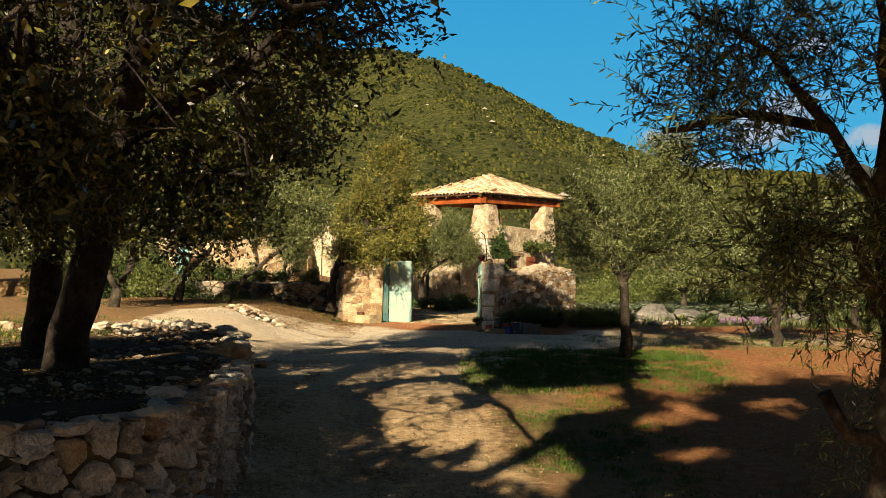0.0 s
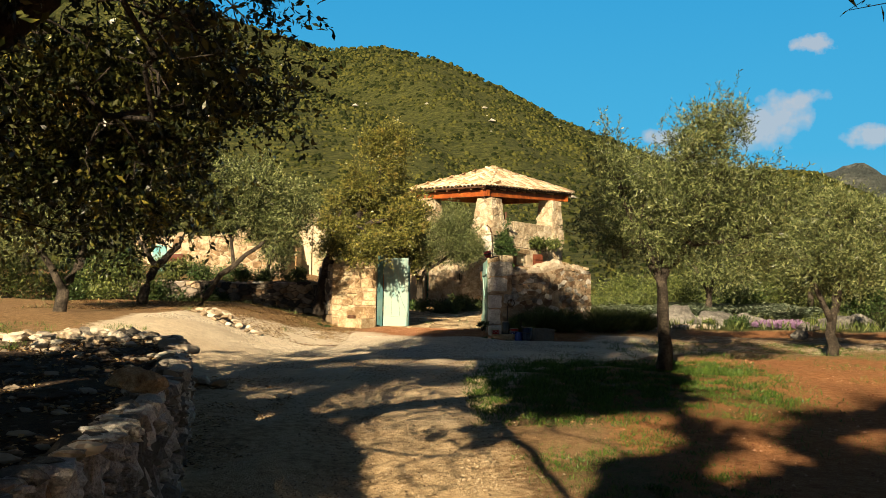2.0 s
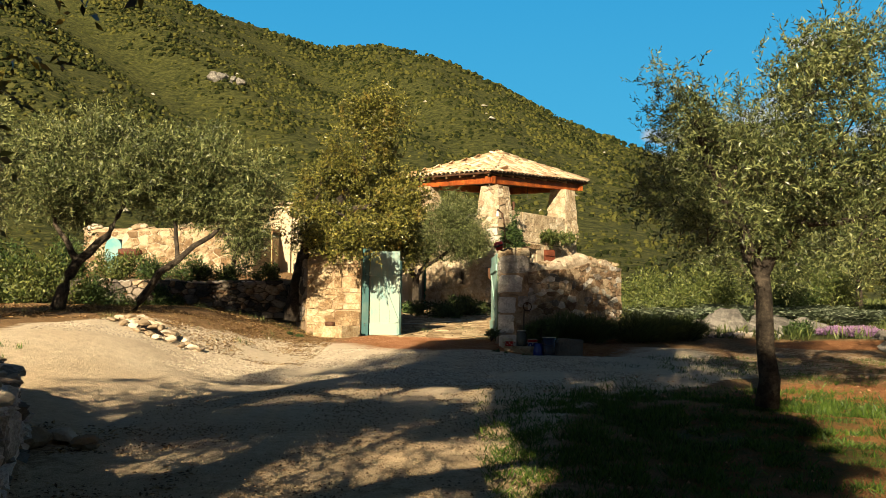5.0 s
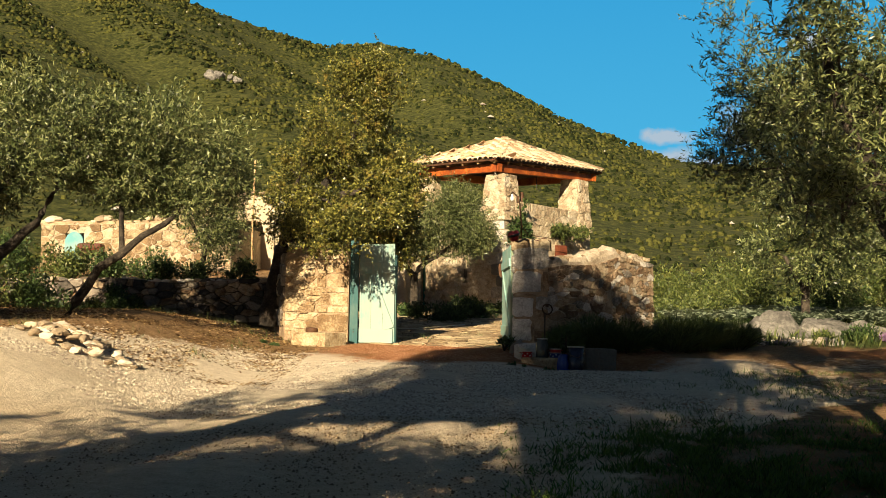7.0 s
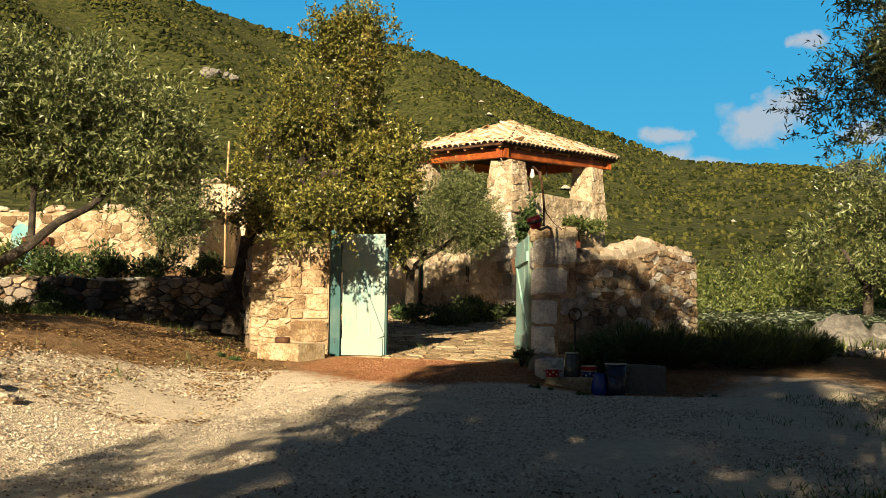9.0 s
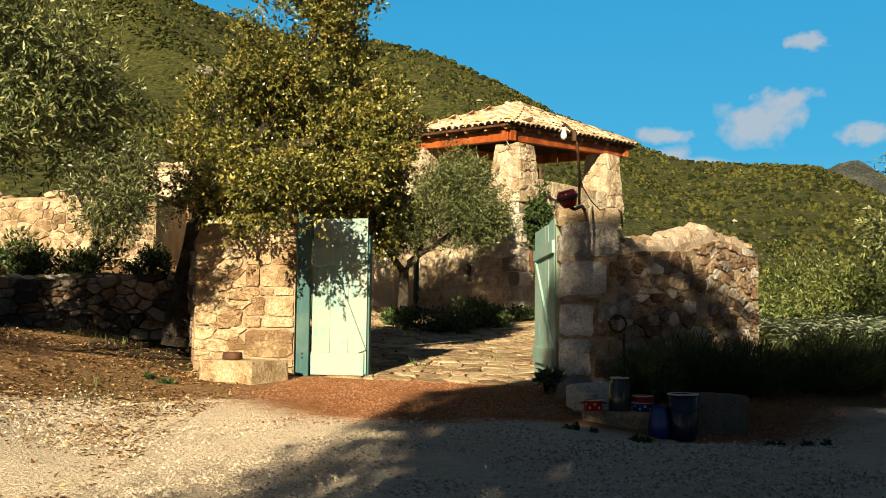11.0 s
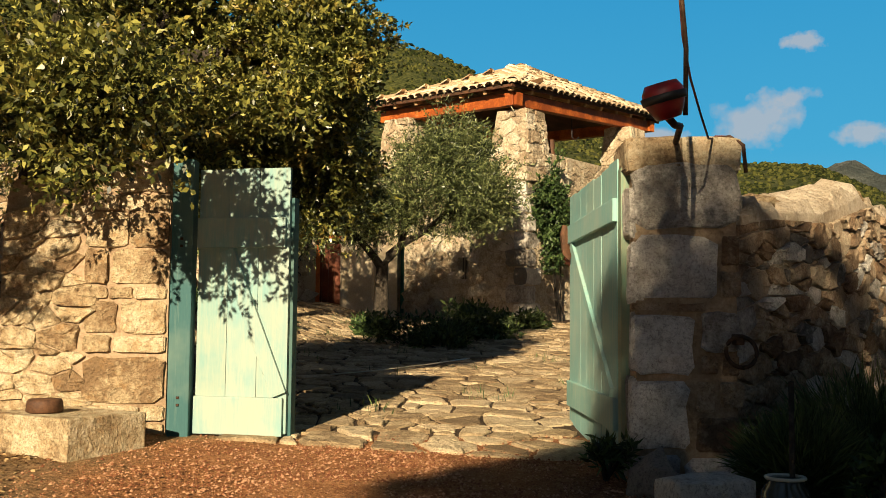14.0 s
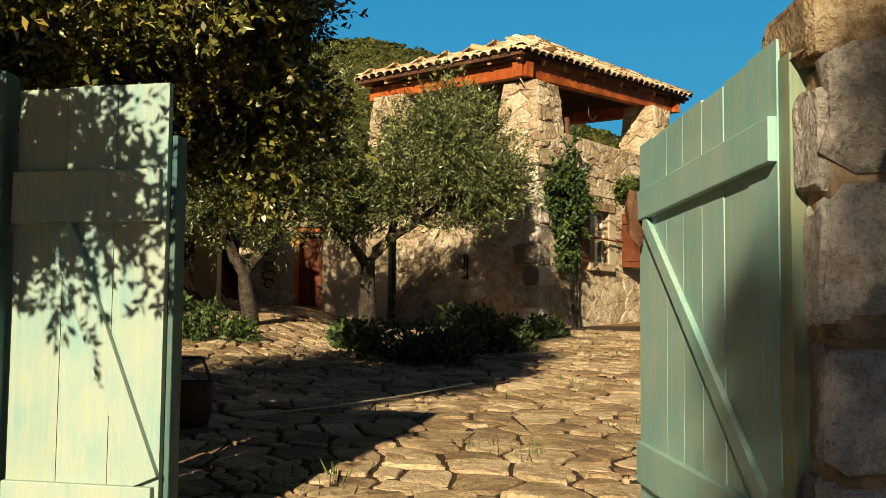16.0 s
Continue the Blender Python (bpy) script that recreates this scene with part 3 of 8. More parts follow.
# wheel ruts along the track
Z = Z - near * (Y < 27) * 0.03 * np.exp(-((X + 0.95) / 0.25) ** 2) - near * (Y < 27) * 0.03 * np.exp(-((X - 0.35) / 0.25) ** 2)
nx, ny = len(gx), len(gy)
idx = np.arange(nx * ny).reshape(ny, nx)
quads = np.stack([idx[:-1, :-1], idx[:-1, 1:], idx[1:, 1:], idx[1:, :-1]], -1).reshape(-1, 4)
me = quads_mesh("ground", np.stack([X, Y, Z], -1).reshape(-1, 3), quads, ground_material())
tr, rd, gr = zones(X, Y)
attr = me.color_attributes.new("zone", "FLOAT_COLOR", "POINT")
attr.data.foreach_set("color", np.stack([tr, rd, gr, soft(70, 150, np.hypot(X, Y - 15))], -1).astype(np.float32).ravel())
soil_att = me.attributes.new("soil", "FLOAT", "POINT")
yard = 0.85 * soft(-4.6, -4.2, X) * soft(5.4, 5.0, X) * soft(30.9, 31.4, Y) * soft(47.0, 46.0, Y)
soil_att.data.foreach_set("value", np.maximum(terrace_soil(X, Y), yard).astype(np.float32).ravel())
me.polygons.foreach_set("use_smooth", [True] * len(me.polygons))
tagged(new("ground", me), "pale gravel track, red earth and scrubby hillside rising behind", "ground", kind="structure")


# ---- trees ----
def leaves_mesh(name, at, axis, nrm, length, width, material, fold=0.18):
    """Lance-shaped leaves, each folded a little along its middle."""
    axis = axis / np.linalg.norm(axis, axis=1, keepdims=True)
    side = np.cross(axis, nrm)
    side /= np.maximum(np.linalg.norm(side, axis=1, keepdims=True), 1e-6)
    up = np.cross(side, axis)
    l, w = length[:, None], width[:, None]
    v = np.stack([at, at + axis * l * 0.45 + side * w * 0.5 + up * w * fold, at + axis * l - up * l * 0.08, at + axis * l * 0.45 - side * w * 0.5 + up * w * fold], 1).reshape(-1, 3)
    f = np.arange(len(at) * 4).reshape(-1, 4)
    return quads_mesh(name, v, f, material)


def unit(rng, n):
    v = rng.normal(size=(n, 3))
    return v / np.linalg.norm(v, axis=1, keepdims=True)


def sun_gaps(p, stray=0.0):
    """Shapes the crowns to lay set patches of low sun on the ground: False for leaves that would stand in its way."""
    z = np.full(len(p), 0.6)
    for k in range(3):
        d = (p[:, 2] - z) / to_sun.z
        x, y = p[:, 0] - to_sun.x * d, p[:, 1] - to_sun.y * d
        z = land(x, y)
    # the open parking place, gate and courtyard
    open_ = (y > np.interp(x, (-5.4, -4.0, -2.9, -2.4, -0.95, -0.5, -0.2, 0.5, 1.5, 2.2, 2.6, 3.5, 5.0), (19.0, 20.0, 22.3, 25.1, 27.3, 28.6, 29.8, 30.4, 31.4, 32.5, 33.05, 33.8, 34.8))) & (x > -6.5) & (x < 8) & (y < 60)
    q = x + to_sun.x / to_sun.y * -(y - 29.76)      # the same place, carried along the light to the gate
    open_ &= ~((q > 1.17) & (q < 1.98) & (y > 29.5) & (y < 33.75)) & ~((q > 0.84) & (q <= 1.17) & (y > 29.5) & (y < 33.1 - 2.2 * (q - 0.84)))
    # a bright lane over the red earth, its edges frayed
    rs = np.random.RandomState(len(p))
    drop = rs.rand(len(p))
    jx, jy = x + 0.16 * rs.normal(size=len(p)) + 0.15 * np.sin(y * 3.3) + 0.1 * np.sin(y * 7.1 + x * 4), y + 0.3 * rs.normal(size=len(p)) + 0.25 * np.sin(x * 4.1)
    open_ |= (jx > np.interp(jy, (14.4, 18, 22, 24, 26, 30), (2.5, 3.2, 4.0, 4.1, 4.3, 4.7))) & (jx < np.interp(jy, (14.4, 16, 18, 23, 24), (3.6, 5.0, 6.4, 8.2, 10))) & (jy > 14.4) & (jy < 30)
    a = radians(22)
    v, u = x * math.cos(a) - y * math.sin(a), x * math.sin(a) + y * math.cos(a)
    w = v + 0.12 * np.sin(u * 3.1) + 0.08 * np.sin(u * 7.7 + v * 3) + 0.10 * rs.normal(size=len(p))
    for cx, cy, rv, ru in ((2.0, 14.3, 0.58, 1.4), (1.25, 14.5, 0.45, 0.9), (2.95, 13.2, 0.42, 1.1), (2.75, 10.8, 0.36, 0.6), (4.6, 13.9, 0.35, 0.9), (-2.2, 10.5, 0.22, 0.4)):
        cv, cu = cx * math.cos(a) - cy * math.sin(a), cx * math.sin(a) + cy * math.cos(a)
        open_ |= ((w - cv) / rv) ** 2 + ((u - cu) / ru) ** 2 < 1
    # streaks of light over the near track
    lo = np.interp(y, (8.6, 9.3, 10, 11, 12.2, 13.1, 14.5, 16.1, 18.2, 19.3), (1.0, 0.8, 0.0, -0.55, -0.72, -0.75, -1.2, -1.85, -2.9, -3.9))
    hi = np.interp(y, (9, 12, 14, 15, 17.6, 19.8, 23), (1.4, 1.35, 1.4, 1.15, 0.65, 0.5, 0.7))
    inside = (x > lo) & (x < hi) & (y > 8.6) & (y < 21.6)
    tongue = (((x - 0.55) * 0.8 - (y - 14.15) * 0.3) ** 2 / 0.3 + ((y - 14.15) * 0.8) ** 2 / 0.16 < 1) | (((x - 0.45) / 0.55) ** 2 + ((y - 12.35) / 0.28) ** 2 < 1)
    need = np.interp(y, (8.6, 11.5, 12.5, 13.8, 15, 18, 19.5, 21), (-0.05, -0.2, -0.8, -0.7, -0.42, -0.42, -0.3, -0.1)) + 0.5 * tongue
    streak = np.zeros(len(p), bool)
    for i in np.nonzero(inside)[0]:
        streak[i] = noise.noise(Vector((v[i] * 3.0, u[i] * 0.38, 4.0))) + 0.4 * noise.noise(Vector((v[i] * 7.0, u[i] * 0.9, 9.0))) > need[i]
    thin = (((y > 18.5) & (x > -5) & ~inside) | ((x > 1.4) & (y > 8)) | ((x > -2.0) & (x < -0.8) & (y > 5.5) & (y < 12))) & (y < 36) & (x < 7)      # leaves dropped at random here to pass part of the sun, above all on the way to the gate pillar
    stone = (q > 1.17) & (q < 1.98) & (y > 29.8)
    for i in np.nonzero(thin)[0]:
        streak[i] = drop[i] < (0.62 if stone[i] else 0.20 if x[i] > 2.4 and y[i] < 13 else 0.34 + 0.4 * noise.noise(Vector((v[i] * 2.4, u[i] * 0.9, 31.0))))
    wall = (q > 1.98) & (q < 4.6) & (y > 30.9 + 1.3 * (q - 2.1)) & (y < 37)
    for i in np.nonzero(wall)[0]:
        streak[i] = drop[i] < 0.6 or noise.noise(Vector((v[i] * 3.0, u[i] * 1.2, 24.0))) > 0.26
    terr = (x > -6.5) & (x < -1.75) & (y > 9.5) & (y < 19)
    for i in np.nonzero(terr)[0]:
        streak[i] = noise.noise(Vector((v[i] * 1.6, u[i] * 0.5, 14.0))) > (-0.15 if y[i] > 16.2 else 0.22)
    streak &= ~((p[:, 2] < 4.0) & (p[:, 1] > 11.2) & (p[:, 0] < -1.3))
    return ~(open_ | streak) | (rs.rand(len(p)) < stray)


def tree(name, label, limbs, crown, clusters, sprigs, per, leaf, leafm, barkm, seed, spread=0.3, sprig=0.28, droop=0.25, upward=0.2, category="tree", shell=0.45, group="", twig=0.005, stems=False, holes=0.25, clump=1.1, gaps=False, lumps=0, lump=0.34, stray=0.0):
    """A tree: limbs are polylines of (x, y, z, radius); crown a list of (centre, radii). Branches run from the limbs to every tuft of leaves."""
    rng = np.random.RandomState(seed)
    base = Vector(limbs[0][0][:3])
    ob = thing(name, label, category, group)
    ob.location = base
    # skeleton
    P, par, rad, limb_of = [], [], [], []
    for limb_no, limb in enumerate(limbs):
        pts = np.array([q[:3] for q in limb], float)
        rr = [q[3] for q in limb]
        if P:
            d = np.linalg.norm(np.array(P) - pts[0], axis=1)
            prev = int(d.argmin())
        else:
            prev = -1
        for i in range(len(pts)):
            if i == 0:
                if prev >= 0 and np.linalg.norm(np.array(P[prev]) - pts[0]) < 0.02:
                    continue
                P.append(pts[0]), par.append(prev), rad.append(rr[0]), limb_of.append(limb_no)
                prev = len(P) - 1
                continue
            steps = max(1, int(np.linalg.norm(pts[i] - pts[i - 1]) / 0.22))
            for s in range(1, steps + 1):
                f = s / steps
                q = pts[i - 1] * (1 - f) + pts[i] * f + rng.normal(size=3) * 0.018 * (s < steps)
                P.append(q), par.append(prev), rad.append(rr[i - 1] * (1 - f) + rr[i] * f), limb_of.append(limb_no)
                prev = len(P) - 1
    fixed = len(P)
    # tufts
    vol = np.array([(q[1][0] * q[1][1] * q[1][2]) ** 0.72 * (q[2] if len(q) > 2 else 1) for q in crown])
    pick = rng.choice(len(crown), clusters, p=vol / vol.sum())
    u = unit(rng, clusters) * (shell + (1 - shell) * rng.rand(clusters)[:, None] ** 0.6)
    C = np.array([np.array(crown[k][0]) + u[i] * np.array(crown[k][1]) for i, k in enumerate(pick)])
    if lumps:
        near_ = rng.randint(0, lumps, clusters)
        C = C[:lumps][near_] + unit(rng, clusters) * rng.rand(clusters)[:, None] ** 0.4 * lump * (0.55 + 0.8 * rng.rand(lumps))[near_][:, None]
    if holes:
        keepers = np.array([noise.noise(Vector(c * clump) + Vector((seed, 0, 0))) > -holes * 1.4 for c in C])
        C = C[keepers]
    limb_pts = np.array(P[max(0, fixed // 3):])
    order = np.argsort(np.array([np.linalg.norm(limb_pts - c, axis=1).min() for c in C]))
    C = C[order]
    start = max(2, fixed // 3)
    for c in C:
        arr = np.array(P[start:])
        d = np.linalg.norm(arr - c, axis=1) + 0.35 * np.maximum(0, arr[:, 2] - c[2])
        k = int(d.argmin()) + start
        a = np.array(P[k])
        n = max(1, int(np.linalg.norm(c - a) / 0.3))
        side = rng.normal(size=3) * 0.10 * np.linalg.norm(c - a)
        prev = k
        for s in range(1, n + 1):
            f = s / n
            q = a * (1 - f) + c * f + side * math.sin(math.pi * f) + np.array([0, 0, -droop * 0.12 * math.sin(math.pi * f)])
            P.append(q), par.append(prev), rad.append(0.0)
            prev = len(P) - 1
    P = np.array(P)
    load = np.zeros(len(P))
    kids = np.zeros(len(P), int)
    for i in range(len(P) - 1, -1, -1):
        load[i] += kids[i] == 0
        if par[i] >= 0:
            load[par[i]] += load[i]
            kids[par[i]] += 1
    r = twig * load ** 0.47
    R = np.maximum(np.array(rad), 0)
    R[fixed:] = r[fixed:]
    R[:fixed] = np.maximum(R[:fixed], 0.6 * r[:fixed])
    seg = np.array([i for i in range(len(P)) if par[i] >= 0])
    pa = np.array(par)[seg]
    rp = np.where(seg < fixed, R[pa], np.minimum(R[pa], R[seg] * 1.35))
    off = np.array(base)
    trunk_seg = seg < fixed
    for k in range(len(limbs)):
        chain = [i for i in range(fixed) if limb_of[i] == k]
        if par[chain[0]] >= 0:
            chain.insert(0, par[chain[0]])
        bm = pipe([P[i] - off for i in chain], 1.0, 10)
        bm.verts.ensure_lookup_table()
        for n_, i in enumerate(chain):
            c = Vector(P[i] - off)
            r_ = R[i] if (n_ or k == 0) else min(R[i], R[chain[1]] * 1.2)
            for q in range(10):
                v = bm.verts[n_ * 10 + q]
                d = v.co - c
                v.co = c + d * r_ * (1 + 0.10 * math.sin(q * 1.9 + c.z * 5) + 0.07 * noise.noise(v.co * 4))
        part("trunk" if k == 0 or limbs[k][0][2] < limbs[0][0][2] + 0.5 else "limb", bm, ob, "", barkm)
    bv, bf = tube_arrays(P[pa][~trunk_seg] - off, P[seg][~trunk_seg] - off, rp[~trunk_seg], R[seg][~trunk_seg], 5)
    # leaves on sprigs
    n = len(C)
    ctr = np.array([q[0] for q in crown]).mean(0)
    S = n * sprigs
    root = np.repeat(C, sprigs, 0) + rng.normal(size=(S, 3)) * spread * 0.55
    out = np.repeat(C - ctr, sprigs, 0)
    out /= np.maximum(np.linalg.norm(out, axis=1, keepdims=True), 1e-6)
    dirs = out * 0.55 + unit(rng, S) * 0.9 + np.array([0, 0, upward - droop])
    dirs /= np.linalg.norm(dirs, axis=1, keepdims=True)
    slen = sprig * (0.6 + 0.8 * rng.rand(S)) * (1 + 0.8 * (rng.rand(S) < 0.07))
    if stems:
        sv, sf = tube_arrays(root, root + dirs * slen[:, None], np.full(S, 0.0028), np.full(S, 0.0012), 3)
        bv, bf = np.concatenate([bv, sv - off]), np.concatenate([bf, sf + len(bv)])
    bm_ = quads_mesh("branching", bv, bf, barkm)
    tagged(part("branching", bm_, ob), kind="stuff")
    M = S * per
    f = (np.tile(np.arange(per), S) + rng.rand(M)) / per
    D = np.repeat(dirs, per, 0)
    at = np.repeat(root, per, 0) + D * (f * np.repeat(slen, per))[:, None]
    ax = D * 0.75 + unit(rng, M) * 0.75 + np.array([0, 0, 0.05])
    nr = unit(rng, M) + np.array([0, 0, 0.35])
    ln = leaf[0] * (0.6 + 0.7 * rng.rand(M))
    if gaps:
        ok = sun_gaps(at + ax * ln[:, None] * 0.4, np.where(at[:, 1] < 10.5, stray, 0.0))
        at, ax, nr, ln = at[ok], ax[ok], nr[ok], ln[ok]
    part("crown", leaves_mesh("crown", at - off, ax, nr, ln, ln * leaf[1], leafm), ob)
    return ob


OAK, OLIVE = (0.07, 0.42), (0.075, 0.24)
tree("holm_oak", "large dark evergreen oak with two leaning trunks on the terrace",
     [[(-3.60, 9.75, 0.75, 0.24), (-3.52, 9.72, 1.35, 0.19), (-3.28, 9.65, 2.15, 0.17), (-2.9, 9.2, 3.1, 0.14), (-2.2, 7.6, 4.2, 0.08), (-1.4, 5.4, 3.7, 0.05), (-0.9, 4.0, 3.0, 0.03)],
      [(-3.28, 9.65, 2.15, 0.15), (-3.5, 9.6, 3.4, 0.13), (-3.8, 9.9, 5.2, 0.10), (-3.2, 10.8, 8.4, 0.05)],
      [(-4.85, 12.5, 0.95, 0.24), (-4.86, 12.5, 1.8, 0.19), (-4.76, 12.4, 2.8, 0.16), (-4.6, 12.2, 4.4, 0.13), (-4.2, 12.0, 6.4, 0.09), (-4.2, 11.8, 9.2, 0.05)],
      [(-4.76, 12.4, 2.8, 0.14), (-5.2, 11.0, 4.2, 0.09), (-5.4, 8.5, 5.2, 0.05)],
      [(-2.9, 9.2, 3.1, 0.11), (-1.6, 9.0, 3.9, 0.07), (-0.9, 8.0, 4.2, 0.04)]],
     [((-3.6, 9.2, 4.5), (2.7, 3.4, 2.2)), ((-1.6, 8.4, 4.0), (1.35, 2.0, 1.15), 0.8), ((-4.6, 12.2, 4.4), (2.0, 2.4, 2.2)), ((-4.6, 7.0, 4.2), (1.9, 2.8, 2.0)),
      ((-2.1, 4.3, 3.5), (1.9, 1.9, 1.35), 0.55), ((-4.0, 4.8, 3.9), (1.9, 2.2, 1.7), 0.6), ((-3.0, 11.6, 3.4), (1.5, 1.7, 1.2)), ((-2.5, 10.4, 5.8), (1.5, 2.0, 1.6), 0.7), ((-3.2, 8.0, 3.6), (1.5, 1.4, 1.2), 1.5), ((-2.2, 12.5, 3.3), (1.0, 1.2, 0.75), 1.4), ((-3.3, 13.3, 3.0), (1.0, 1.1, 0.65))],
     4600, 10, 11, OAK, shaded_oak_leaf, bark, 3, spread=0.34, sprig=0.26, shell=0.3, holes=0.02, clump=0.85, gaps=True, stray=0.035)
tree("holm_oak", "evergreen oak with yellow-green tips leaning over the gate wall",
     [[(-3.5, 32.3, 1.75, 0.21), (-3.42, 32.3, 2.4, 0.16), (-3.25, 32.3, 3.3, 0.15), (-2.7, 32.4, 4.2, 0.12), (-2.0, 32.5, 5.2, 0.08), (-1.7, 32.5, 6.5, 0.04)],
      [(-2.7, 32.4, 4.2, 0.09), (-1.6, 32.3, 4.5, 0.06), (-0.9, 32.5, 4.6, 0.03)],
      [(-3.25, 32.3, 3.3, 0.09), (-3.1, 32.0, 4.2, 0.05), (-2.9, 31.8, 4.6, 0.03)], [(-2.7, 32.4, 4.2, 0.06), (-2.4, 31.5, 4.2, 0.03), (-2.0, 30.7, 3.9, 0.018), (-1.85, 29.9, 3.85, 0.008)]],
     [((-2.05, 32.4, 4.4), (1.35, 1.2, 1.05)), ((-1.85, 32.5, 5.7), (0.85, 0.85, 1.1)), ((-1.15, 32.6, 4.4), (0.65, 0.9, 0.95)), ((-2.55, 31.8, 3.85), (0.8, 0.6, 0.55)), ((-1.55, 32.4, 6.7), (0.45, 0.45, 0.6)), ((-1.4, 31.9, 3.7), (0.7, 0.5, 0.5)), ((-1.15, 32.8, 3.75), (0.6, 0.6, 0.7), 1.6), ((-2.35, 30.95, 3.65), (0.6, 0.35, 0.3), 1.0), ((-1.9, 29.75, 3.68), (0.3, 0.35, 0.3), 2.6)],
     1350, 10, 15, (0.053, 0.5), gate_oak_leaf, bark, 5, spread=0.16, sprig=0.17, shell=0.4, holes=0.0, lumps=140, lump=0.36)
tree("olive_tree", "grey-green olive tree with a slim dark trunk in grass",
     [[(3.49, 19.6, 0.9, 0.13), (3.5, 19.6, 1.5, 0.095), (3.46, 19.6, 2.3, 0.085), (3.1, 19.5, 3.0, 0.06), (2.7, 19.4, 4.0, 0.03)],
      [(3.46, 19.6, 2.3, 0.07), (3.9, 19.6, 2.9, 0.06), (4.4, 19.7, 3.9, 0.04)], [(3.9, 19.6, 2.9, 0.05), (4.8, 19.8, 3.0, 0.03), (5.3, 19.9, 3.2, 0.02)],
      [(3.46, 19.6, 2.3, 0.06), (3.6, 21.0, 3.1, 0.05), (3.9, 22.8, 3.8, 0.035), (4.0, 23.9, 4.4, 0.02)]],
     [((2.75, 19.4, 3.3), (0.8, 1.0, 0.95)), ((4.25, 19.6, 3.95), (1.2, 1.3, 0.85)), ((4.95, 19.8, 3.2), (0.85, 1.1, 0.7)), ((3.4, 19.6, 3.3), (1.0, 1.1, 0.7)), ((4.5, 20.0, 4.75), (0.7, 0.5, 0.35)), ((3.85, 23.7, 4.0), (1.05, 1.0, 1.0)), ((4.9, 23.8, 4.2), (1.1, 1.1, 0.9)), ((3.6, 23.7, 5.0), (0.6, 0.7, 0.6)), ((3.8, 21.8, 3.7), (0.9, 1.1, 0.7))],
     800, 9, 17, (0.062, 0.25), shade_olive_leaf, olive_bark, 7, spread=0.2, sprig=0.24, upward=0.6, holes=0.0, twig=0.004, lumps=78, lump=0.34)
tree("olive_tree", "close olive tree with a leaning trunk and airy twigs",
     [[(2.58, 6.0, -0.25, 0.11), (2.6, 6.0, 0.8, 0.085), (2.66, 6.0, 1.6, 0.07), (2.55, 6.0, 2.25, 0.05), (2.25, 5.9, 2.65, 0.036), (1.7, 5.8, 2.72, 0.028), (1.25, 5.8, 2.6, 0.014)],
      [(2.6, 6.0, 0.85, 0.05), (2.36, 6.0, 0.88, 0.045), (2.22, 5.98, 1.12, 0.04)],
      [(2.55, 6.0, 2.25, 0.045), (2.6, 5.9, 2.8, 0.035), (2.5, 5.9, 3.6, 0.022), (2.2, 5.9, 4.2, 0.012)], [(2.66, 6.0, 1.6, 0.06), (3.0, 5.5, 2.6, 0.045), (3.3, 5.0, 3.6, 0.025)],
      [(2.25, 5.9, 2.65, 0.04), (1.9, 5.9, 3.1, 0.02), (1.4, 5.8, 3.3, 0.01)], [(2.55, 6.0, 1.6, 0.05), (2.3, 5.7, 2.0, 0.025), (1.9, 5.5, 2.0, 0.01)]],
     # the two lobes beyond x = 3 lie out of view, added to cast shade
     [((1.75, 5.8, 2.9), (0.75, 0.9, 0.5)), ((2.3, 5.8, 3.4), (0.9, 0.9, 0.6)), ((1.5, 5.8, 2.75), (0.6, 0.7, 0.3)), ((2.35, 5.7, 2.05), (0.5, 0.6, 0.4)), ((2.75, 6.2, 1.3), (0.3, 0.5, 0.45)), ((3.4, 4.9, 3.6), (1.3, 1.5, 1.0)), ((4.2, 5.2, 2.9), (1.2, 1.4, 1.0)), ((1.95, 5.55, 1.9), (0.5, 0.5, 0.34), 1.5), ((2.45, 5.6, 1.9), (0.35, 0.5, 0.35), 1.0), ((2.7, 6.9, 0.7), (0.3, 0.4, 0.35), 0.8)],
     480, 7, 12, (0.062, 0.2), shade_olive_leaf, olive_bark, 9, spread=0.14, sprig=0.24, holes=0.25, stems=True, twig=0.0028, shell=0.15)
tree("olive_tree", "pale sunlit olive tree beside the red track",
     [[(7.83, 24.0, 1.0, 0.12), (7.85, 24.0, 1.7, 0.09), (8.1, 24.1, 2.6, 0.06), (8.3, 24.1, 3.4, 0.03)], [(7.85, 24.0, 1.7, 0.07), (7.4, 23.9, 2.6, 0.04)]],
     [((7.6, 24, 3.2), (1.1, 1.1, 0.9)), ((8.8, 24.2, 3.2), (1.2, 1.2, 1.0)), ((8.2, 24.2, 4.0), (0.9, 0.8, 0.5))],
     300, 9, 18, OLIVE, olive_leaf, olive_bark, 11, spread=0.22, sprig=0.28, upward=0.6, twig=0.004, holes=0.0, lumps=40, lump=0.36)
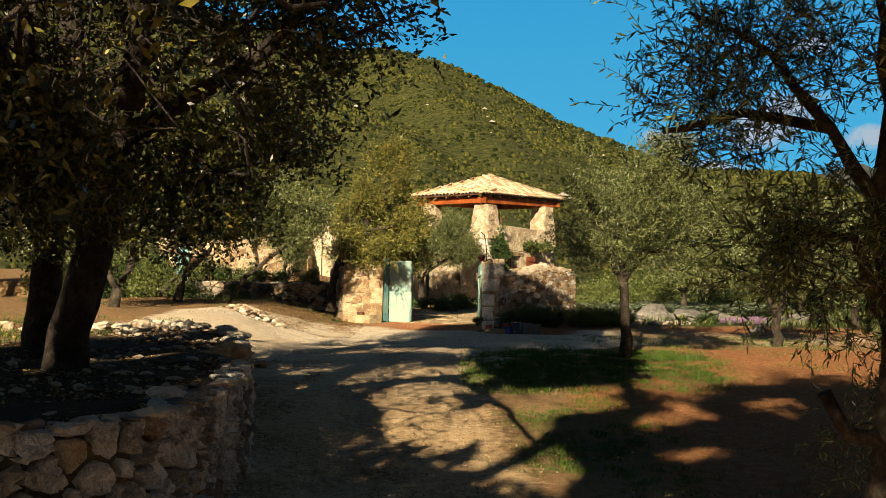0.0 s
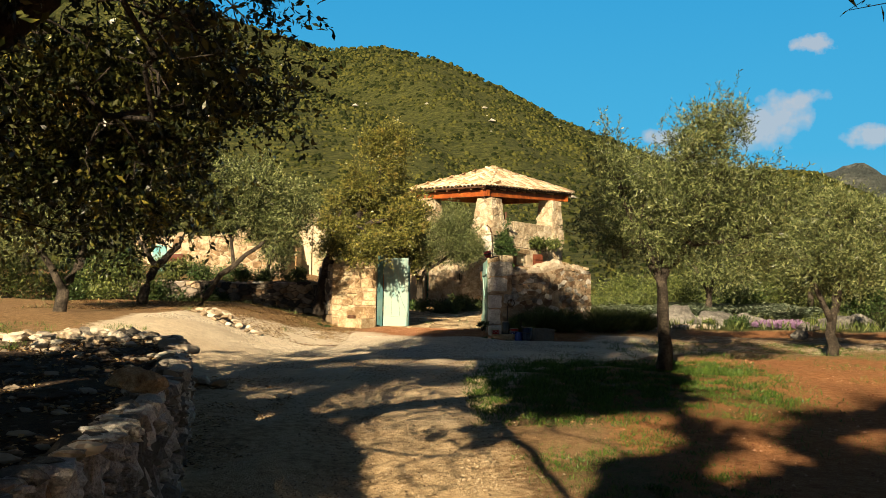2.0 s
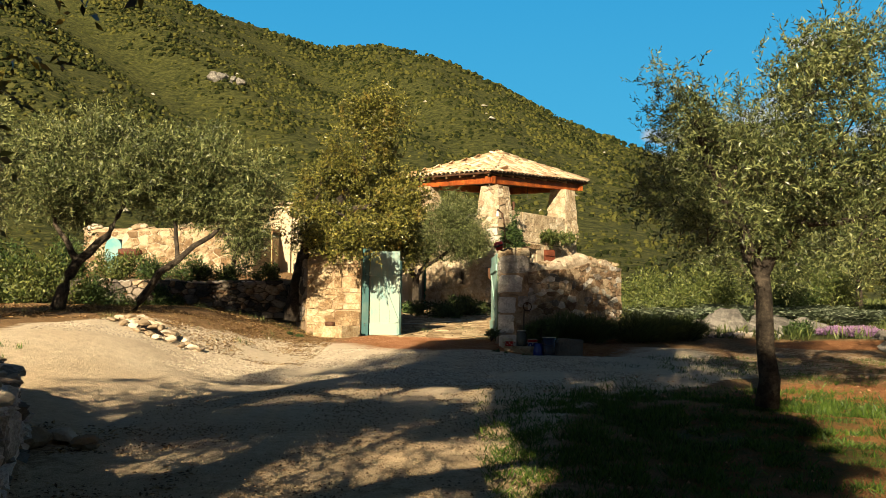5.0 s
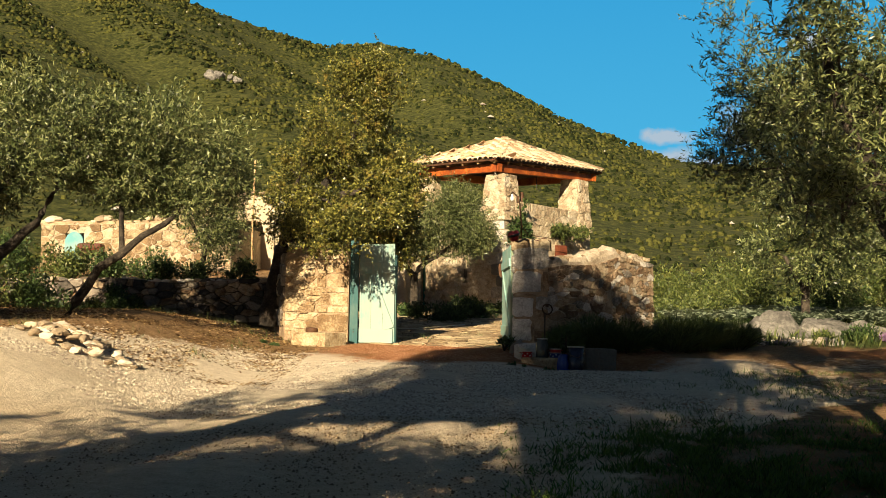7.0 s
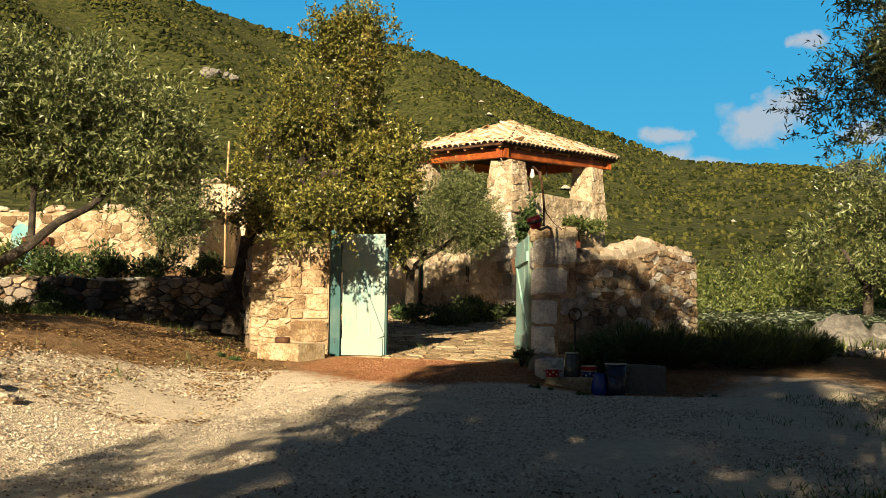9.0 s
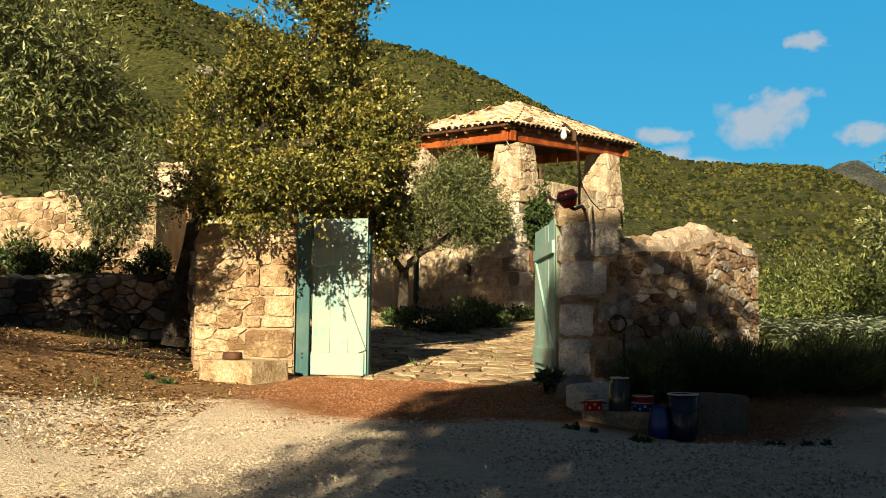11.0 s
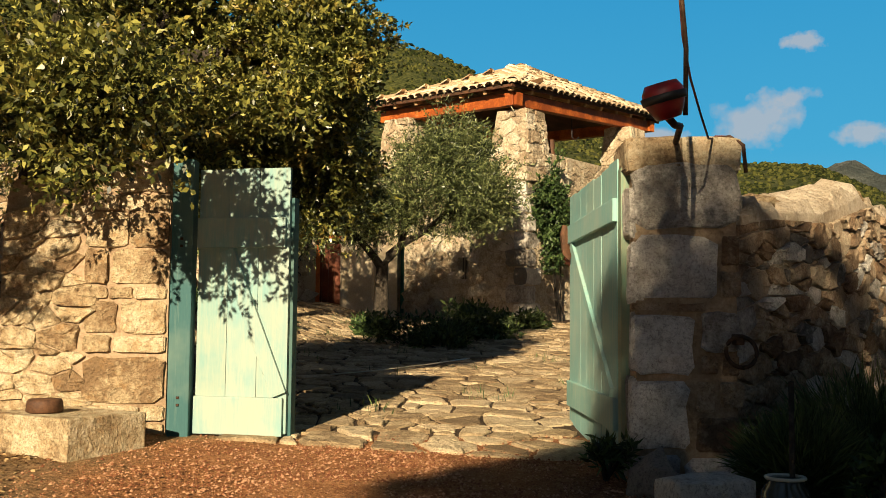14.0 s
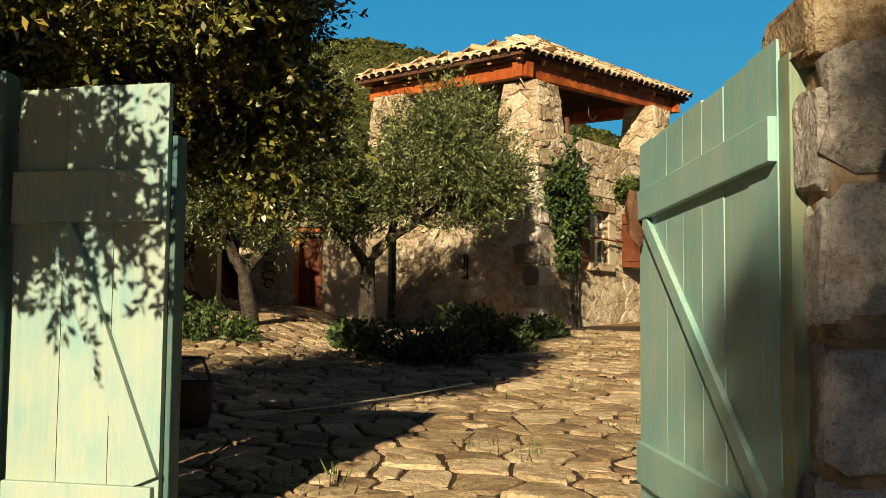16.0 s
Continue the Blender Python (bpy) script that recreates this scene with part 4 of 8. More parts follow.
tree("olive_tree", "old olive tree with a bent leaning trunk before a dry wall",
     [[(-5.7, 27.3, 1.82, 0.10), (-5.58, 27.35, 2.1, 0.075), (-5.42, 27.4, 2.35, 0.07), (-5.28, 27.45, 2.62, 0.062), (-4.98, 27.6, 2.85, 0.058), (-4.72, 27.8, 3.15, 0.05), (-4.4, 28.3, 3.5, 0.04), (-4.2, 28.8, 4.2, 0.025)], [(-4.98, 27.6, 2.85, 0.045), (-5.2, 28.2, 3.6, 0.035), (-5.5, 28.6, 4.6, 0.02)]],
     [((-4.7, 28.6, 4.4), (1.2, 1.1, 0.8)), ((-5.3, 28.6, 4.6), (0.9, 1.0, 0.6)), ((-3.9, 28.7, 4.2), (0.55, 0.8, 0.5))],
     500, 9, 14, (0.08, 0.26), olive_leaf, olive_bark, 13, spread=0.22, sprig=0.26, upward=0.6, twig=0.004, holes=0.0, lumps=46, lump=0.34)
tree("olive_tree", "broad grey-green olive tree on brown earth",
     [[(-7.0, 27.0, 1.8, 0.14), (-6.9, 27.1, 2.3, 0.11), (-6.75, 27.3, 2.8, 0.09), (-6.3, 27.6, 3.3, 0.06), (-6.0, 28.0, 4.3, 0.03)], [(-6.75, 27.3, 2.8, 0.07), (-7.3, 27.6, 3.5, 0.04), (-7.6, 27.9, 4.4, 0.02)]],
     [((-6.6, 27.9, 4.6), (1.3, 1.1, 0.85)), ((-7.5, 27.8, 4.4), (1.0, 1.1, 0.8)), ((-5.9, 28.0, 4.9), (0.8, 0.9, 0.55))],
     520, 9, 14, (0.08, 0.26), olive_leaf, olive_bark, 15, spread=0.22, sprig=0.26, upward=0.6, twig=0.004, holes=0.0, lumps=50, lump=0.34)
tree("olive_tree", "olive tree behind the bank wall before the hut",
     [[(-5.35, 34.6, 2.3, 0.09), (-5.4, 34.6, 2.9, 0.07), (-5.3, 34.6, 3.5, 0.05), (-5.1, 34.6, 4.2, 0.03)], [(-5.3, 34.6, 3.5, 0.05), (-5.7, 34.6, 4.1, 0.03)]],
     [((-5.2, 34.6, 4.25), (0.62, 0.6, 0.5)), ((-5.0, 34.6, 3.75), (0.4, 0.4, 0.3))],
     150, 9, 15, OLIVE, shade_olive_leaf, olive_bark, 21, spread=0.3, sprig=0.26, twig=0.004)
tree("olive_tree", "olive tree with forked trunk inside the courtyard",
     [[(-0.9, 42.6, 2.2, 0.14), (-0.88, 42.6, 3.2, 0.11), (-0.55, 42.4, 3.6, 0.07), (0.2, 42.2, 4.1, 0.05), (0.9, 42.0, 4.6, 0.025)], [(-0.88, 42.6, 3.2, 0.08), (-1.3, 42.5, 3.7, 0.06), (-1.7, 42.4, 4.2, 0.03)], [(-0.55, 42.4, 3.6, 0.06), (-0.3, 42.3, 4.6, 0.035), (0.0, 42.2, 5.5, 0.02)]],
     [((0.0, 42.2, 4.7), (1.1, 1.0, 0.7)), ((0.9, 42.0, 4.5), (0.7, 0.8, 0.55)), ((-1.3, 42.4, 4.4), (0.9, 0.9, 0.5)), ((0.35, 42.2, 5.4), (0.45, 0.5, 0.4))],
     700, 9, 15, OLIVE, shade_olive_leaf, olive_bark, 17, spread=0.2, sprig=0.26, twig=0.004, holes=0.0, lumps=64, lump=0.30)
tree("olive_tree", "small shaded olive tree before a dark doorway",
     [[(-2.4, 41.2, 2.3, 0.12), (-2.5, 41.2, 3.0, 0.09), (-2.8, 41.1, 3.6, 0.06), (-2.9, 41.0, 4.4, 0.03)], [(-2.5, 41.2, 3.0, 0.07), (-2.0, 41.3, 3.7, 0.04)]],
     [((-2.9, 41.1, 4.3), (1.3, 1.0, 0.75)), ((-1.9, 41.2, 4.1), (0.9, 0.9, 0.55)), ((-3.7, 41.2, 4.0), (0.9, 0.8, 0.7)), ((-2.4, 41.0, 4.9), (1.1, 0.9, 0.5)), ((-3.4, 41.0, 5.6), (1.3, 0.9, 0.9)), ((-2.1, 41.2, 5.4), (1.0, 0.9, 0.7))],
     620, 9, 14, OLIVE, shade_olive_leaf, olive_bark, 19, spread=0.28, sprig=0.26, twig=0.004)
tree("olive_tree", "olive tree on the brown bank, half in shade",
     [[(-7.4, 23.0, 1.5, 0.14), (-7.3, 23.0, 2.1, 0.11), (-7.0, 23.1, 2.8, 0.08), (-6.9, 23.2, 3.8, 0.04)], [(-7.3, 23.0, 2.1, 0.08), (-7.9, 23.0, 3.0, 0.05), (-8.2, 23.2, 3.8, 0.03)]],
     [((-7.4, 23.1, 4.0), (1.3, 1.2, 1.0)), ((-8.3, 23.2, 3.7), (1.0, 1.0, 0.8))],
     300, 9, 16, OLIVE, olive_leaf, olive_bark, 23, spread=0.3, sprig=0.26, twig=0.004)
# never in view: added to cast shade on the terrace and near track
tree("holm_oak", "unseen evergreen oak added behind the start of the track for shade",
     [[(-6.6, -3.0, -0.4, 0.28), (-6.6, -3.0, 1.8, 0.2), (-6.5, -3.0, 3.6, 0.15), (-6.6, -3.0, 5.8, 0.10), (-6.5, -3.0, 8.4, 0.05)]],
     [((-5.5, -3.0, 4.5), (2.2, 1.9, 1.8)), ((-6.6, -3.0, 5.6), (1.7, 1.6, 1.3)), ((-6.0, -3.0, 3.6), (2.0, 1.5, 1.3)), ((-4.3, -3.2, 4.2), (1.2, 1.4, 1.1)), ((-6.4, -3.0, 7.6), (1.5, 1.6, 1.3)), ((-8.2, -3.0, 6.8), (1.8, 1.8, 2.2))],
     760, 8, 9, (0.18, 0.5), shaded_oak_leaf, bark, 27, spread=0.45, sprig=0.4, shell=0.2, holes=0.0, gaps=True)
# added tree: lumps of crown set above the view where shadows are wanted
tree("holm_oak", "third oak added over the terrace, its crown above the view to cast shade",
     [[(-5.3, 11.2, 0.95, 0.24), (-5.2, 11.2, 2.5, 0.18), (-4.6, 11.3, 5.0, 0.14), (-4.2, 11.4, 7.0, 0.10), (-4.1, 11.4, 9.0, 0.05)], [(-4.6, 11.3, 5.0, 0.10), (-2.8, 11.0, 6.8, 0.07), (-2.0, 11.0, 8.6, 0.04)], [(-2.8, 11.0, 6.8, 0.06), (-1.2, 10.8, 6.8, 0.03)], [(-2.8, 11.0, 6.8, 0.06), (-1.8, 8.0, 6.2, 0.05), (-0.9, 5.8, 5.7, 0.03)], [(-4.6, 11.3, 5.0, 0.10), (-4.8, 8.6, 6.0, 0.07), (-4.4, 5.6, 6.6, 0.04)]],
     [((-3.7, 11.5, 8.9), (2.2, 1.9, 2.7)), ((-2.2, 11.0, 9.2), (2.0, 1.9, 2.1)), ((-1.0, 5.2, 6.0), (1.9, 1.8, 1.0), 1.6), ((-1.2, 5.4, 7.2), (1.7, 1.6, 0.9), 1.3), ((-1.0, 11.0, 6.9), (1.1, 1.6, 1.3), 1.3), ((-3.4, 11.2, 6.2), (1.6, 1.5, 1.0)), ((-2.0, 11.0, 7.6), (1.6, 1.5, 1.2)), ((-4.3, 5.2, 6.7), (2.3, 1.7, 1.6), 1.5), ((-3.2, 4.7, 4.6), (1.8, 1.3, 1.0), 2.4)],
     2700, 8, 9, (0.15, 0.5), shaded_oak_leaf, bark, 29, spread=0.42, sprig=0.3, shell=0.2, holes=0.0, gaps=True)
# out of view: added to block sky light and darken the right-hand ground
tree("holm_oak", "unseen dense evergreen oak added beside the start of the track for shade",
     [[(6.6, 1.6, -0.6, 0.26), (6.6, 1.6, 1.6, 0.2), (6.5, 1.7, 3.6, 0.15), (6.6, 1.7, 6.0, 0.07)], [(6.6, 1.6, 1.6, 0.14), (8.2, 2.6, 3.4, 0.08), (9.0, 3.4, 5.0, 0.04)]],
     [((6.4, 1.6, 4.8), (2.3, 1.9, 2.2)), ((8.8, 3.2, 4.4), (1.9, 1.9, 2.0)), ((5.0, 0.6, 5.4), (1.5, 1.5, 1.2))],
     620, 8, 9, (0.18, 0.5), shaded_oak_leaf, bark, 37, spread=0.45, sprig=0.4, shell=0.25, holes=0.0, gaps=True)
# unseen tree, added between the sun and the terrace oak to shade it
tree("holm_oak", "unseen tall evergreen oak added behind the start of the track for shade",
     [[(-2.8, -4.6, -0.7, 0.34), (-2.8, -4.6, 2.4, 0.26), (-2.5, -4.4, 5.0, 0.2), (-2.6, -4.2, 8.0, 0.13), (-3.4, -4.0, 11.0, 0.05)], [(-2.5, -4.4, 5.0, 0.13), (-1.0, -4.2, 6.0, 0.09), (0.8, -4.0, 6.4, 0.04)]],
     [((0.4, -4.0, 6.2), (2.4, 1.4, 1.5)), ((-1.6, -4.0, 8.0), (2.5, 1.4, 1.8)), ((-3.7, -4.0, 10.2), (2.6, 1.4, 2.0)), ((-2.6, -4.0, 6.4), (1.4, 1.2, 1.2))],
     800, 8, 9, (0.18, 0.5), shaded_oak_leaf, bark, 61, spread=0.45, sprig=0.4, shell=0.1, holes=0.0, gaps=True)
# hidden above and beside the view: added to dapple the red earth with shade
tree("olive_tree", "unseen olive tree added over the start of the track for shade",
     [[(4.0, 1.2, -0.6, 0.14), (3.9, 1.2, 1.2, 0.11), (3.2, 1.5, 2.6, 0.08), (2.2, 1.8, 3.4, 0.05), (0.9, 1.8, 3.8, 0.02)], [(3.2, 1.5, 2.6, 0.07), (3.0, 1.9, 4.2, 0.05), (2.6, 2.0, 5.6, 0.03)]],
     [((0.8, 1.8, 3.75), (1.6, 1.3, 0.7)), ((2.7, 2.0, 3.7), (1.5, 1.3, 0.9)), ((4.2, 2.2, 3.5), (1.3, 1.3, 1.0)), ((1.6, 2.0, 5.6), (1.9, 1.4, 1.2)), ((3.4, 2.2, 5.4), (1.8, 1.3, 1.2)), ((2.2, 2.0, 4.5), (1.8, 1.2, 0.8)), ((-0.6, 1.8, 4.1), (1.1, 1.2, 0.9))],
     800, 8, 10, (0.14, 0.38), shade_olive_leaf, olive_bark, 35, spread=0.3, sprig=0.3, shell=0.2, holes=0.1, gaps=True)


# ---- walls, gate and house ----
def core_wall(name, label, pts, thick, z0, tops, material, wob=0.03, seed=0):
    """A solid rubble core along a line in plan; its top rises and falls."""
    rng = random.Random(seed)
    bm = bmesh.new()
    rows = []
    for i, (p, top) in enumerate(zip(pts, tops)):
        a, b = Vector(pts[max(i - 1, 0)]), Vector(pts[min(i + 1, len(pts) - 1)])
        d = (b - a).normalized()
        n = Vector((-d.y, d.x))
        p = Vector(p)
        f, k = p, p + n * thick
        rows.append([bm.verts.new((f.x, f.y, z0)), bm.verts.new((f.x, f.y, top - 0.06)), bm.verts.new((f.x + n.x * 0.05, f.y + n.y * 0.05, top + rng.uniform(-wob, wob))),
                     bm.verts.new(((f.x + k.x) / 2, (f.y + k.y) / 2, top + 0.04 + rng.uniform(-wob, wob))),
                     bm.verts.new((k.x - n.x * 0.05, k.y - n.y * 0.05, top + rng.uniform(-wob, wob))), bm.verts.new((k.x, k.y, top - 0.06)), bm.verts.new((k.x, k.y, z0))])
    for a, b in zip(rows, rows[1:]):
        for i in range(6):
            bm.faces.new((a[i], a[i + 1], b[i + 1], b[i]))
    bm.faces.new(rows[0])
    bm.faces.new(rows[-1][::-1])
    bmesh.ops.recalc_face_normals(bm, faces=bm.faces)
    return solo(name, bm, label, "wall", material, kind="structure")


def lerp_line(pts, step):
    """Points every step along a line in plan."""
    out = [Vector(pts[0])]
    for a, b in zip(pts, pts[1:]):
        a, b = Vector(a), Vector(b)
        n = max(1, round((b - a).length / step))
        out += [a.lerp(b, i / n) for i in range(1, n + 1)]
    return out


def along_line(pts):
    """Place and outward side at a distance along a line in plan; the outside lies to its right."""
    P = [Vector(p) for p in pts]
    L = [0.0]
    for a, b in zip(P, P[1:]):
        L.append(L[-1] + (b - a).length)

    def at(u):
        u = min(max(u, 0), L[-1] - 1e-5)
        i = max(k for k in range(len(L) - 1) if L[k] <= u)
        d = (P[i + 1] - P[i]).normalized()
        p = P[i] + d * (u - L[i])
        return p, Vector((d.y, -d.x))
    return at, L[-1]


def face_wall(parent, pts, z0, top, n, seed, material, aspect=1.5, proud=0.04, gap=0.014, batter=0.0, keep=None, name="stone", sizes=0.6, other=None, share=0.3, rough=0.25, lean=0.07, inset=0.9, bag=None, smooth=False):
    """Stones over the face of a wall along a line in plan. z0 and top give heights at a distance along it."""
    at, length = along_line(pts)
    H = max(top(u) - z0(u) for u in np.linspace(0, length, 30))

    def where(u, v, w):
        p, out = at(u)
        h = z0(u) + v / H * (top(u) - z0(u))
        q = p + out * (w - batter * v)
        return Vector((q.x, q.y, h))
    rng = random.Random(seed)
    for i, poly in enumerate(cells(length, H, n, seed, aspect, gap, keep, sizes=sizes)):
        stone_piece(name, poly, where, parent, other if other and rng.random() < share else material, 0.05, proud, seed * 1000 + i, rough, smooth, lean=lean, inset=inset, bag=bag)
    return where


# gate wall, left: big squared blocks by the post, rubble towards the free end
lw_line = [(-3.02, 31.25), (-2.5, 31.2), (-1.82, 31.2)]
lw = core_wall("wall_gate_west", "warm limestone rubble wall beside the gate post, under an oak", lerp_line(lw_line, 0.2), 0.62, 1.2,
               [2.98 + 0.06 * i for i in range(len(lerp_line(lw_line, 0.2)))], mortar, 0.05, 1)
face_wall(lw, lw_line, lambda u: 1.42 + 0.18 * (1 - u / 1.2), lambda u: 2.98 + 0.36 * u / 1.2, 76, 11, gate_stone, 1.35, 0.024, 0.005, 0.0, rough=0.5, keep=lambda u, v: u < 0.60, sizes=0.9)


def courses(rows, w):
    """Squared stones laid in courses: rows of (height, *breaks), the breaks as shares of the width."""
    v = 0.0
    for h, *br in rows:
        us = [0.0, *[b * w for b in br], w]
        for u0, u1 in zip(us, us[1:]):
            yield [(u0 + 0.008, v + 0.008), (u1 - 0.008, v + 0.010), (u1 - 0.009, v + h - 0.008), (u0 + 0.008, v + h - 0.007)]
        v += h


blk = flat_frame((-2.42, 31.2, 1.40), (1, 0, 0), (0, 0, 1), (0, -1, 0))
for i, q in enumerate(courses([(0.13, 0.45), (0.12, 0.3, 0.7), (0.35,), (0.14, 0.35), (0.24, 0.42), (0.10, 0.3, 0.6), (0.27, 0.3), (0.26, 0.52), (0.12, 0.4), (0.26, 0.3)], 0.60)):
    stone_piece("block", q, blk, lw, gate_stone, 0.05, 0.022, 500 + i, 0.35, lean=0.05, inset=0.93)
# its return behind, towards the house
rt_line = [(-3.75, 34.6), (-3.55, 33.2), (-3.02, 31.3)]
rt = core_wall("wall_return", "weathered rubble wall in darkened stone running back from the gate", lerp_line(rt_line, 0.3), 0.55, 1.3, [3.3 - 0.02 * i + 0.12 * math.sin(i * 1.7) for i in range(len(lerp_line(rt_line, 0.3)))], mortar, 0.08, 2)
face_wall(rt, rt_line[::-1][::-1], lambda u: 1.75, lambda u: 3.25 - 0.1 * u, 70, 12, shaded_stone, 1.3, 0.05, 0.015, 0.0, sizes=0.9, other=limestone, share=0.25)

# gate pillar, right: large squared stones and a cap
pil = thing("gate_pillar", "grey squared-stone gate pillar with a rounded cap stone", "pillar")
part("core", boxes([((1.19, 29.76, 1.1), (1.77, 30.30, 3.10))], 0.01), pil, "", mortar)
fr = flat_frame((1.16, 29.76, 1.16), (1.08, 0, 0), (0, 0, 1.06), (0, -1, 0))
PILLAR_STONES = [(0, 1, 1.53, 1.90, 1), (0, 0.8, 1.16, 1.51, 1), (0.82, 1, 1.34, 1.51, 0), (0.81, 1.02, 1.17, 1.32, 0), (0, 0.3, 1.10, 1.15, 0), (0.32, 0.7, 1.09, 1.15, 0), (0, 0.60, 0.75, 1.08, 1), (0.63, 0.99, 0.88, 1.10, 1),
                 (0.63, 0.80, 0.76, 0.87, 0), (0.82, 1.0, 0.75, 0.87, 0), (0, 0.55, 0.36, 0.73, 1), (0.58, 0.78, 0.56, 0.73, 0), (0.80, 1.03, 0.58, 0.73, 0), (0.58, 1.03, 0.35, 0.55, 0), (0, 0.45, 0.0, 0.34, 1), (0.47, 1.04, 0.0, 0.33, 1)]
for i, (u0, u1, v0, v1, large) in enumerate(PILLAR_STONES):
    q = [(u0 * 0.58 + 0.006, v0 + 0.006), (u1 * 0.58 - 0.006, v0 + 0.008), (u1 * 0.58 - 0.009, v1 - 0.006), (u0 * 0.58 + 0.008, v1 - 0.006)]
    stone_piece("block", q, fr, pil, pillar_stone if large else warm_stone, 0.05, 0.034 if large else 0.022, 600 + i, 0.3, lean=0.04, inset=0.93 if large else 0.86)
fs = flat_frame((1.19, 29.93, 1.16), (0, -0.29, 0), (0, 0, 1.06), (-1, 0, 0))
for i, (u, v, w, h) in enumerate([(0, 0, 0.6, 0.4), (0, 0.42, 0.3, 0.34), (0.31, 0.42, 0.29, 0.34), (0, 0.78, 0.6, 0.34), (0, 1.14, 0.34, 0.34), (0.35, 1.14, 0.26, 0.34), (0, 1.49, 0.6, 0.3)]):
    stone_piece("block", [(u, v), (u + w - 0.015, v), (u + w - 0.012, v + h - 0.018), (u + 0.008, v + h - 0.014)], fs, pil, pillar_stone, 0.05, 0.03, 640 + i, 0.12)
for i, (cx, wid) in enumerate([(1.31, 0.17), (1.63, 0.18)]):
    bm = box(bmesh.new(), (-wid, -0.24, -0.10), (wid, 0.24, 0.115), 0.05)
    bmesh.ops.subdivide_edges(bm, edges=bm.edges[:], cuts=1)
    for v in bm.verts:
        v.co += Vector(noise.noise_vector(v.co * 5 + Vector((i * 7, 0, 0)))) * 0.022
    cap = part("cap_stone", bm, pil, "", limestone)
    cap.location = (cx, 29.98, 3.215)

# wall running back from the pillar
rw_line = [(1.74, 29.86), (2.35, 30.45), (3.2, 31.55), (4.28, 33.06)]
RWT = lambda u: float(np.interp(u, (0, 0.5, 1.5, 2.6, 3.2, 4.0, 4.45), (2.93, 3.0, 3.06, 3.28, 3.22, 3.22, 3.02)))
rpts = lerp_line(rw_line, 0.11)
rw = core_wall("wall_gate_east", "rough rubble stone wall with a pale mortared top", rpts, 0.55, 1.0, [RWT(4.5 * i / (len(rpts) - 1)) for i in range(len(rpts))], pale_mortar, 0.07, 3)
face_wall(rw, rw_line, lambda u: 1.2 + 0.07 * u, lambda u: RWT(u) - 0.10, 300, 13, grey_stone, 2.0, 0.032, 0.008, 0.0, inset=0.9, rough=0.35, lean=0.05, sizes=1.0, other=warm_stone, share=0.72)
face_wall(rw, [(4.28, 33.06), (3.83, 33.38)], lambda u: 1.6, lambda u: 3.0, 20, 14, limestone, 1.5, 0.04)
for i in range(16):
    u = 0.15 + i * 0.28
    at, ln = along_line(rw_line)
    p, o = at(u)
    s = new("cope_stone", rock_mesh("cope_stone", (0.19, 0.24, 0.10), limestone, 90 + i, 1, 0.15))
    s.location, s.rotation_euler, s.parent = (p.x - o.x * 0.24, p.y - o.y * 0.24, RWT(u) + 0.0), (0, 0, math.atan2(-o.x, o.y)), rw


def plank_leaf(name, label, width, height, boards, m, seed, front=-1, paint=None, ledges=((0.03, 0.17), (1.32, 0.18))):
    """A ledged and braced gate leaf of upright boards; x along its width from the hinge, y its front (-y outwards)."""
    rng = random.Random(seed)
    ob = thing(name, label, "gate")
    paint = paint or teal_paint
    w = width / boards
    for i in range(boards):
        dz = rng.uniform(-0.012, 0.012)
        part("board", boxes([((i * w + 0.001, 0, 0.03 + dz), ((i + 1) * w - 0.002, 0.026 + rng.uniform(-0.004, 0.004), height + dz))], 0.001), ob, "", paint)
    # thin strips added inside the joints so no sun slips between the boards
    for i in range(1, boards):
        part("tongue", boxes([((i * w - 0.008, 0.008, 0.05), (i * w + 0.008, 0.016, height - 0.02))], 0.001), ob, "", teal_frame)
    for z, hgt in ledges:
        th = 0.031
        part("ledge", boxes([((0.0, -th if front < 0 else 0.027, z), (width * 0.97, -0.001 if front < 0 else 0.027 + th, z + hgt))], 0.006), ob, "", paint)
    run = width * (0.62 if front < 0 else 0.85)
    L = math.hypot(run, ledges[1][0] - ledges[0][0] - ledges[0][1] - 0.01) - 0.03
    a = math.atan2(ledges[1][0] - ledges[0][0] - ledges[0][1] - 0.01, -run if front < 0 else run)
    bm = boxes([((0, -0.03 if front < 0 else 0.027, -0.055 if front < 0 else -0.04), (L, -0.001 if front < 0 else 0.052, 0.055 if front < 0 else 0.04))], 0.004)
    bm.transform(pose(width * (0.93 if front < 0 else 0.07), 0, ledges[0][0] + ledges[0][1] + 0.02, 0, -math.degrees(a), 0))
    part("brace", bm, ob, "", paint)
    ob.matrix_world = m
    return ob


gl = plank_leaf("gate_leaf", "pale turquoise worn plank gate leaf, standing open", 0.68, 1.86, 3, pose(-1.61, 31.17, 1.44, 0, 0, -14), 5, ledges=((0.02, 0.26), (1.31, 0.21)))
part("edge_board", boxes([((0.63, 0.035, 0.0), (0.70, 0.12, 1.66))], 0.006), gl, "darker teal edge board", teal_frame)
gp = thing("gate_post", "dark teal painted timber gate post", "gate post", at=(-1.71, 31.16, 1.40))
part("post", boxes([((-0.075, -0.07, 0), (0.075, 0.07, 1.97))], 0.008), gp, "", teal_frame)
for z in (0.25, 0.3, 1.35, 1.4):
    part("bolt", boxes([((-0.012, -0.078, z), (0.008, -0.066, z + 0.018))], 0.003), gp, "dark iron bolt", rust)
